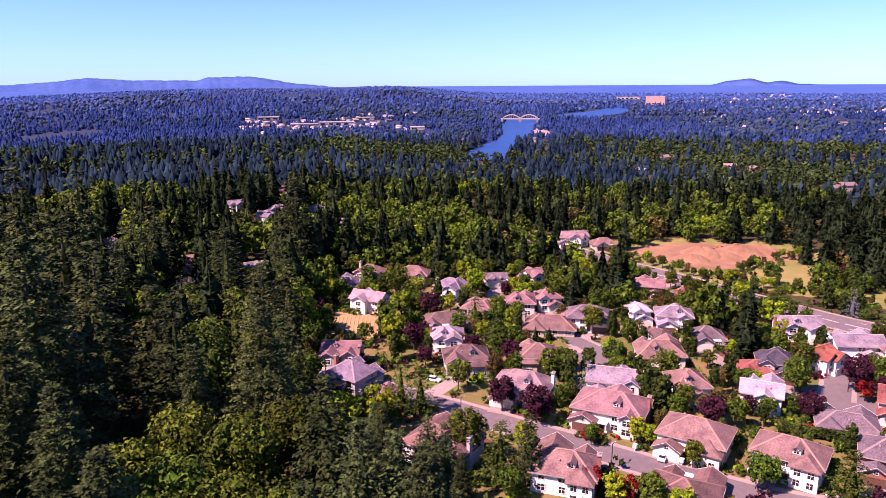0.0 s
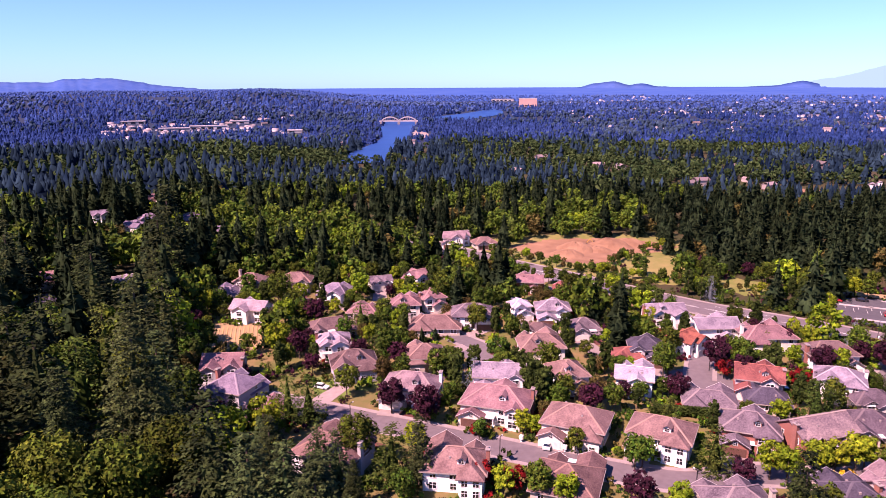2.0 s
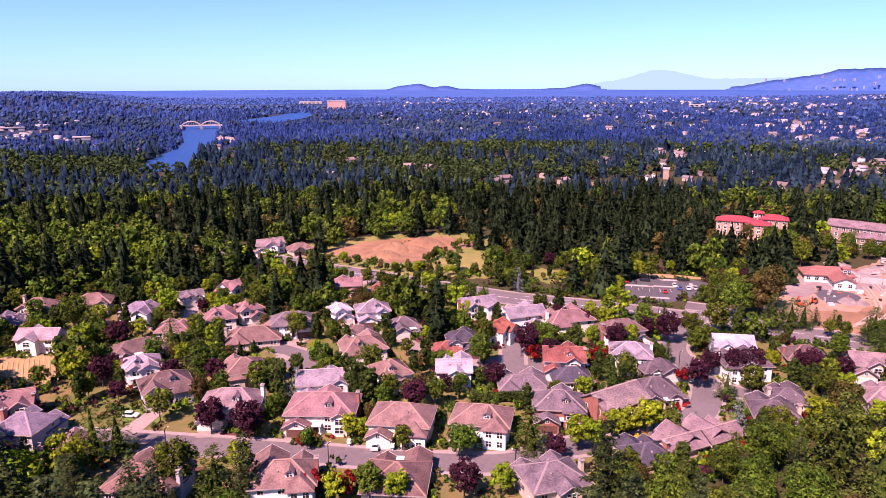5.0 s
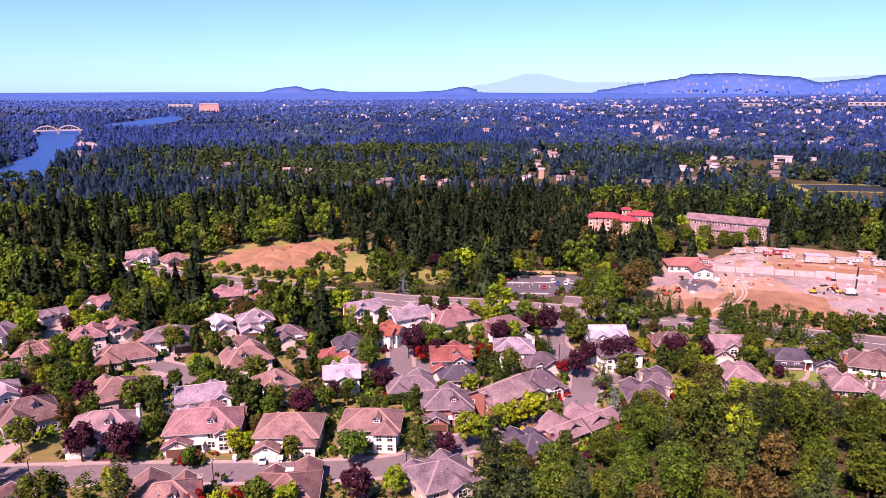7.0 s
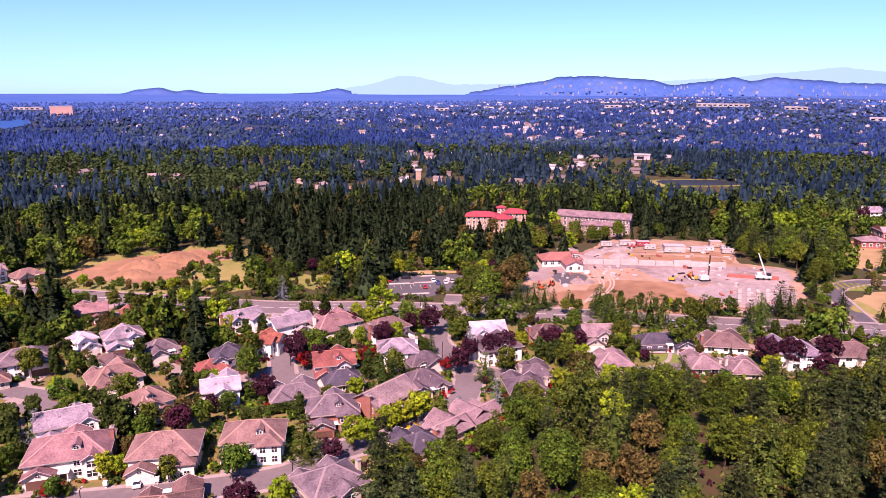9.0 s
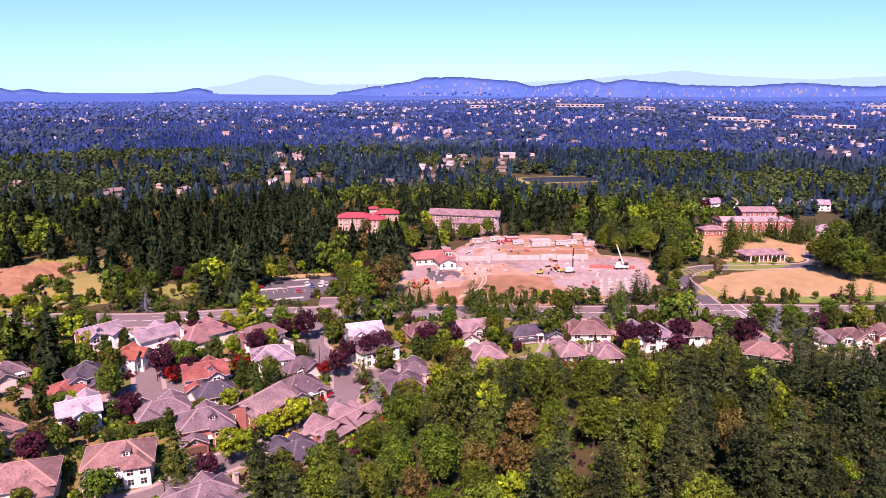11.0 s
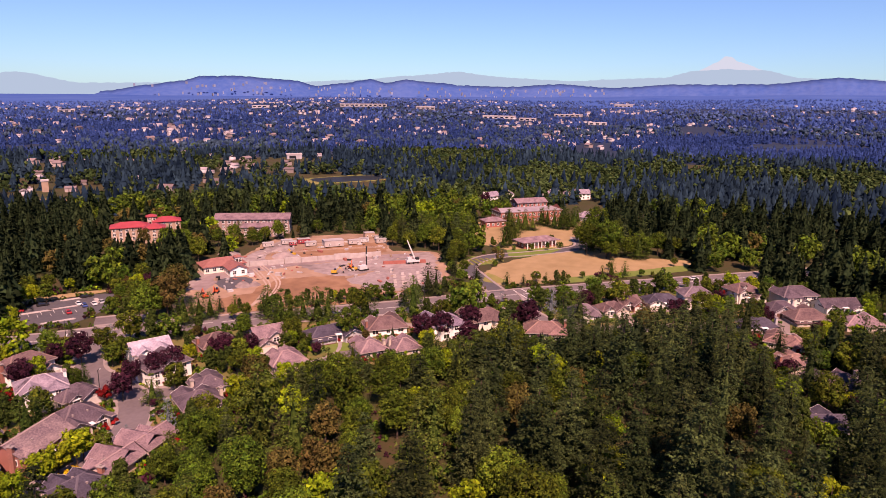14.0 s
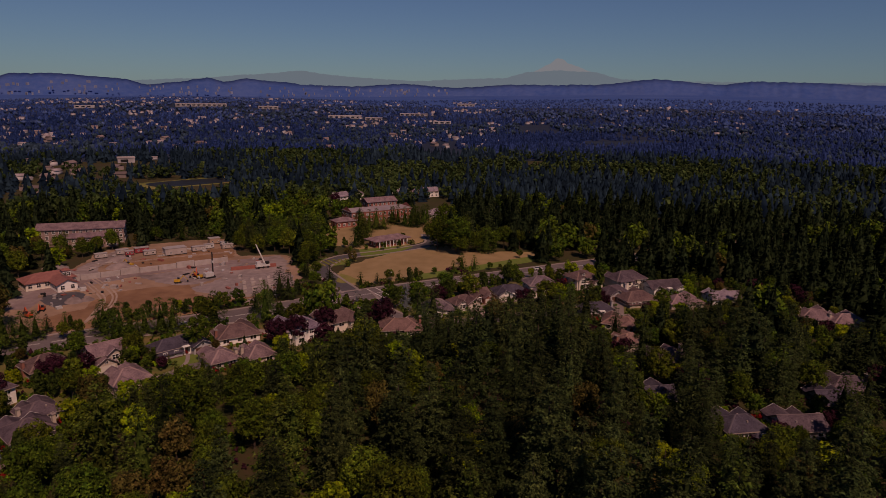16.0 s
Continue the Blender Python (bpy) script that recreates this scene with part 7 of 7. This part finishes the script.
def warehouse(x, y, yaw, L, D, h, label="long low white flat-roofed building", material=M_FARWALL):
    e = tagged(empty("warehouse", x, y, land(x, y), yaw), label, "building", "distant buildings")
    bm = bmesh.new()
    box(bm, 0, 0, -3, h, L, D)
    part("wall", bm, material, e)
    bm = bmesh.new()
    box(bm, 0, 0, h, h + 1.2, L + 1, D + 1)
    part("roof", bm, M_PALE, e)
    for i in range(int(L / 14)):
        bm = bmesh.new()
        box(bm, -L / 2 + 7 + 14 * i, -D / 2 - 0.1, 1, 4, 8, 0.3)
        part("window_band", bm, M_GLASS, e)
    k = math.hypot(x, y)
    for i in range(max(1, int(L / 40) + 1)):
        u = -L / 2 + (i + 0.5) * L / (int(L / 40) + 1)
        OPEN_ROOM.append((x + u * math.cos(radians(yaw)) - x / k * 45, y + u * math.sin(radians(yaw)) - y / k * 45, 52))


M_PALE = mat("pale_flat_roof", (0.56, 0.50, 0.50), (0.36, 0.31, 0.32), scale=0.05, rough=0.8)
frnd = random.Random(21)
for az0, az1, r0, r1, cnt in ((50, 62, 1150, 1600, 16), (36, 50, 1200, 1600, 8), (62, 88, 1000, 1600, 20), (20, 36, 1100, 1600, 5), (-15, -3, 1150, 1400, 10), (38, 62, 600, 900, 22), (88, 104, 1400, 2000, 5), (-2, 8, 800, 1100, 5), (14, 38, 560, 800, 12)):
    for i in range(cnt):
        az, r = frnd.uniform(az0, az1), frnd.uniform(r0, r1)
        x, y = polar(az, r)
        if not inside(x, y, RIVER_BANK):
            far_house(x, y, frnd.uniform(-60, 60) - az, frnd.uniform(0.55, 0.95))
for az, r, L, D, h in ((66.5, 2150, 200, 40, 9), (71.5, 2100, 80, 30, 10), (77.5, 1850, 120, 40, 9), (79.8, 1800, 60, 40, 8), (83.0, 2000, 110, 36, 8), (85.3, 1700, 60, 30, 8), (44.9, 2200, 60, 30, 8), (61.0, 880, 26, 16, 9), (58.5, 2150, 70, 30, 8),
                       (14.7, 2500, 110, 40, 10), (-2.0, 1180, 34, 20, 7), (-8.5, 1300, 90, 24, 9), (-11.0, 1270, 70, 24, 9), (-13.8, 1450, 60, 24, 8), (-6.2, 1400, 50, 20, 8), (87.2, 2600, 90, 40, 14)):
    x, y = polar(az, r)
    warehouse(x, y, -az + frnd.uniform(-10, 10), L * 0.7, D * 0.6, h * 0.6)
x, y = polar(16.7, 2100)
warehouse(x, y, -16, 52, 30, 22, "big pinkish block with a flat roof", mat("pink_block", (0.62, 0.38, 0.33), (0.5, 0.3, 0.27), scale=0.05))
x, y = polar(43.1, 660)
warehouse(x, y, -43, 5, 5, 9, "narrow pale tower block among firs", M_STONEWALL)

# the rest of the suburb, joined
def suburb():
    rnd = random.Random(5)
    b2, _, _ = roof_bm(13, 9, 5, 0.5, 0.6, False)
    box(b2, 0, 0, -2, 5, 13, 9)
    bmesh.ops.triangulate(b2, faces=b2.faces)
    b2.verts.index_update()
    v = np.array([q.co[:] for q in b2.verts], dtype=np.float32)
    f = np.array([[q.index for q in t.verts] for t in b2.faces], dtype=np.int32)
    mi = np.array([1 if max(q.co.z for q in t.verts) > 5.3 or t.normal.z < -0.3 else 0 for t in b2.faces], dtype=np.int32)
    b2.free()
    VV, FF, MI, base = [], [], [], 0
    for az0, az1, r0, r1, cnt in ((44, 64, 1100, 2900, 640), (64, 90, 1050, 2900, 560), (20, 44, 1200, 2900, 300), (-16, -2, 1120, 1550, 110), (90, 112, 1500, 2800, 110), (40, 64, 620, 1000, 40)):
        for i in range(cnt):
            az, r = rnd.uniform(az0, az1), rnd.uniform(r0, r1)
            x, y = polar(az, r)
            if inside(x, y, RIVER_BANK) or noise.noise(Vector((x, y, 2)) * 0.005) < 0.0:
                continue
            s, w = rnd.uniform(0.42, 0.85), rnd.uniform(0, 6.28)
            c, sn = math.cos(w) * s, math.sin(w) * s
            q = np.empty_like(v)
            q[:, 0], q[:, 1], q[:, 2] = v[:, 0] * c - v[:, 1] * sn + x, v[:, 0] * sn + v[:, 1] * c + y, v[:, 2] * s + land(x, y)
            VV.append(q)
            FF.append(f + base)
            MI.append(mi)
            base += len(v)
            OPEN_ROOM.append((x - x / r * 14, y - y / r * 14, 13))
    tagged(mesh_fast("distant_suburb", np.concatenate(VV), np.concatenate(FF), np.concatenate(MI), [M_FARWALL, M_FARROOF]), "far scatter of small pale houses among trees", "houses", kind="stuff")


suburb()

# second reach of the river, the small lakes and bare strips
blob("river", [(238, 1530), (345, 1670), (466, 1860), (430, 1640), (325, 1470), (250, 1400)], M_WATER, 1.2, "far reach of the blue river", "water")
blob("lake", [(585, 296), (612, 318), (662, 268), (636, 252)], mat("dark_pond_water", (0.022, 0.028, 0.034), (0.03, 0.036, 0.042), scale=0.03, rough=0.5, spec=0.1), 0.3, "dark pond with dry banks", "water")
blob("dry_bank", [(575, 296), (606, 326), (674, 268), (640, 246)], M_MEADOW, 0.15, "dry brown bank round the pond", "bank", 3.0)
blob("dry_bank", [(345, 500), (368, 500), (432, 440), (420, 420)], M_DIRT, 0.15, "strip of bare brown earth between the woods", "bank", 3.0)
blob("river_bank", [(152, 1200), (170, 1151), (156, 1030), (141, 1045)], M_PAVER, 1.6, "pale sandy river bank", "bank", 4.0)
x, y = polar(79, 1450)
OPEN_ROOM += [(600, 285, 50), (380, 470, 34), (410, 440, 34), (350, 495, 26), (560, 260, 40), (140, 1060, 40), (60, 1000, 25), (62, 705, 26), (98, 770, 20), (126, 880, 20), (112, 825, 16), (138, 960, 18), (300, 1480, 80), (360, 1580, 80), (420, 1700, 80), (40, 690, 26), (150, 1100, 30)]
blob("lake", [(1180, -150), (1230, -160), (1310, -300), (1270, -310)], MATS["dark_pond_water"], 0.6, "far dark lake among woods", "water")
OPEN_ROOM += [(1215, -200, 60), (1240, -260, 60), (1160, -170, 50)]


def arch_bridge(az, r, span):
    """A pale bridge of two tied arches on piers."""
    x, y = polar(az, r)
    e = tagged(empty("arch_bridge", x, y, land(x, y) - 5, -az), "pale bridge with two tied arches over the river", "bridge")
    bm = bmesh.new()
    box(bm, 0, 0, 11, 13, span * 2.2, 9)
    part("deck", bm, M_PALE, e)
    for s in (-1, 1):
        for side in (-4, 4):
            bm = bmesh.new()
            pts = [(s * span / 2 + span / 2 * u, 13 + 6.5 * (1 - u * u)) for u in [k / 8 - 1 for k in range(17)]]
            rings = [[bm.verts.new((px, side + w, pz + dz)) for w, dz in ((-0.8, -0.8), (0.8, -0.8), (0.8, 0.8), (-0.8, 0.8))] for px, pz in pts]
            for a, b in zip(rings, rings[1:]):
                for i in range(4):
                    bm.faces.new((a[i], a[(i + 1) % 4], b[(i + 1) % 4], b[i]))
            part("arch", bm, M_PALE, e)
            for k in range(1, 8):
                u = k / 4 - 1
                bm = bmesh.new()
                box(bm, s * span / 2 + span / 2 * u, side, 13, 13 + 6.5 * (1 - u * u), 0.7, 0.7)
                part("hanger", bm, M_CONC, e)
    for px in (-span, 0, span):
        bm = bmesh.new()
        box(bm, px, 0, -3, 11, 5, 9)
        part("pier", bm, M_CONC, e)


arch_bridge(6.3, 1340, 33)


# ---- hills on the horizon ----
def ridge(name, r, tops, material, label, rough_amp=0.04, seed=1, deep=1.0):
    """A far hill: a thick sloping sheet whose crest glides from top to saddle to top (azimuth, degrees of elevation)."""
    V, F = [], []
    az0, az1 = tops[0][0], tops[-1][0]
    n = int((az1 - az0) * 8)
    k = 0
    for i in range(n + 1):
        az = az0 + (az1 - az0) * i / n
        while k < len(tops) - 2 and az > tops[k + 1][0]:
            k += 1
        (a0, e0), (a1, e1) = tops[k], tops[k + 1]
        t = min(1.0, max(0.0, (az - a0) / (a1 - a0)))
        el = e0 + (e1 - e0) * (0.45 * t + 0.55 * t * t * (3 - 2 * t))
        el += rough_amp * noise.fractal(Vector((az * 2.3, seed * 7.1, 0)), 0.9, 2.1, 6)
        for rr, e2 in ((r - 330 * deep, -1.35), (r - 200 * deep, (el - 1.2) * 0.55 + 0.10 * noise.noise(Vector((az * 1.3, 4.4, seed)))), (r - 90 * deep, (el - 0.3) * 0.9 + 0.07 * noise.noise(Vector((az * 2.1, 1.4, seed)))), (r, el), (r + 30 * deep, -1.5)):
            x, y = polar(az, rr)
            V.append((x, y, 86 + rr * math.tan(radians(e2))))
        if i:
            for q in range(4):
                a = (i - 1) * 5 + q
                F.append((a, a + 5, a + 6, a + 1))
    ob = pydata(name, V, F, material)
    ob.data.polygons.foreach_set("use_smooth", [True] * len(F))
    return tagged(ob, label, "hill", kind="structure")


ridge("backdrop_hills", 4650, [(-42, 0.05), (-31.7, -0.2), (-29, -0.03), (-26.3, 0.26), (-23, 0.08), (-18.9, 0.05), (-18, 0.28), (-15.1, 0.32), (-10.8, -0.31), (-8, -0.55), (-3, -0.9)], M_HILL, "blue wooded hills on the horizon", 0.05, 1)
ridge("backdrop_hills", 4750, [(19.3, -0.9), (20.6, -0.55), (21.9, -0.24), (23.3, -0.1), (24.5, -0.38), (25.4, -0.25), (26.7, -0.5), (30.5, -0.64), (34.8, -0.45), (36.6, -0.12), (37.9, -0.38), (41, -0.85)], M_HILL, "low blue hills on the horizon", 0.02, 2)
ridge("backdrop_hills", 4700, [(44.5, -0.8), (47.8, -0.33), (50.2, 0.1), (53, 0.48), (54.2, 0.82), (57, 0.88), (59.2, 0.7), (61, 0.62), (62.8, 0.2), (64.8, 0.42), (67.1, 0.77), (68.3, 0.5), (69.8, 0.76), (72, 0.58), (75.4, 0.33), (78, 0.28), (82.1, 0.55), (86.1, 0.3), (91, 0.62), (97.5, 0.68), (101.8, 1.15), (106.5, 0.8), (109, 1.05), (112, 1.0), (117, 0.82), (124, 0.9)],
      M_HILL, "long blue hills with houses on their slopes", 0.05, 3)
# the rise round 92-97 degrees stands in for haze hiding the peak's foot
ridge("backdrop_mountains", 4860, [(34, -0.9), (38.5, 0.1), (42, 0.92), (46, 0.2), (52, 0.3), (62, 0.5), (66, 0.7), (70, 1.05), (74, 1.4), (78, 1.0), (83, 0.8), (90, 1.1), (92.3, 1.65), (94.6, 1.75), (97, 1.65), (99.5, 1.1), (106, 1.0), (124, 1.0)], M_HILL_FAR, "pale glowing mountains far behind, standing partly for haze", 0.05, 4)
ridge("backdrop_peak", 4970, [(91.5, 0.9), (92.6, 1.68), (93.6, 2.2), (94.25, 2.66), (94.6, 2.6), (95.4, 2.2), (96.8, 1.7), (98.2, 0.9)], M_SNOW, "far snow-covered peak that glows with hazy brightness", 0.07, 5, 0.2)

# ---- houses on the slopes of the eastern hill ----
def hill_houses():
    rnd = random.Random(41)
    V, F = [], []
    for i in range(150):
        az = rnd.uniform(48.5, 86)
        e = rnd.uniform(-0.55, 0.15) if rnd.random() < 0.75 else rnd.uniform(0.1, 0.5)
        if e > 0.2 and not 53 < az < 61:
            continue
        r = 4350 if e < -0.2 else 4440
        w, h = rnd.uniform(2.5, 6.5), rnd.uniform(1.6, 3.2)
        x, y = polar(az, r)
        z = 86 + r * math.tan(radians(e))
        c, q = math.cos(radians(az)), math.sin(radians(az))
        o = len(V)
        for dx, dy, dz in ((-w, -3, -12), (w, -3, -12), (w, 3, -12), (-w, 3, -12), (-w, -3, h), (w, -3, h), (w, 3, h), (-w, 3, h)):
            V.append((x + dx * c + dy * q, y - dx * q + dy * c, z + dz))
        F += [tuple(o + k for k in f) for f in ((4, 5, 6, 7), (0, 1, 5, 4), (1, 2, 6, 5), (2, 3, 7, 6), (3, 0, 4, 7))]
    # wall colour includes the blue haze of the hill behind
    return tagged(pydata("hillside_houses", V, F, mat("haze_tinted_walls", (0.22, 0.25, 0.34), (0.15, 0.19, 0.30), scale=0.01, rough=0.9, island=0.3)), "tiny houses on the far hillside, painted pale haze blue", "houses", kind="stuff")


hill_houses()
LF, DL, FI, FL = FOL["leaf"], FOL["dull"], FOL["fir"], FOL["fir_light"]
woods("woods", 215, 520, 7.4, -40, 122, "mixed wood of dark firs and green broad-leaved trees", 5, [("fir", 23, 4.9, M_WOODFIR), ("leaf", 13, 5.6, LF), ("leaf", 12, 5.0, DL), ("leaf", 16, 6.4, FOL["maple"]), ("fir", 19, 4.6, FL), ("leaf", 13, 5.2, FOL["lime"])], pick_near, 0.55, 0.6)
woods("woods", 520, 930, 8.0, -40, 122, "mixed wood of firs and broad-leaved trees, darkened and tinted for haze", 6, [("farfir", 20, 7.2, M_MIDFIR), ("midleaf", 15, 7.0, M_MIDLEAF), ("midleaf", 14, 6.5, M_MIDLEAF), ("farfir", 22, 7.0, M_MIDFIR), ("midleaf", 16, 7.5, M_MIDLEAF)], pick_mid, 0.55, 0.7)
woods("distant_woods", 930, 3100, 9.3, -40, 122, "far fir woods to the horizon, painted haze blue", 7, [("farfir", 17, 9.0, M_FARFIR), ("farfir", 20, 9.0, M_FARFIR), ("farleaf", 17, 10.0, M_FARLEAF), ("farfir", 20, 7.6, M_MIDFIR), ("farleaf", 16, 8.0, M_MIDLEAF), ("farfir", 16, 11.5, M_HAZEFIR), ("farleaf", 16, 12.0, M_HAZELEAF)], pick_far, 0.45, 1.0)
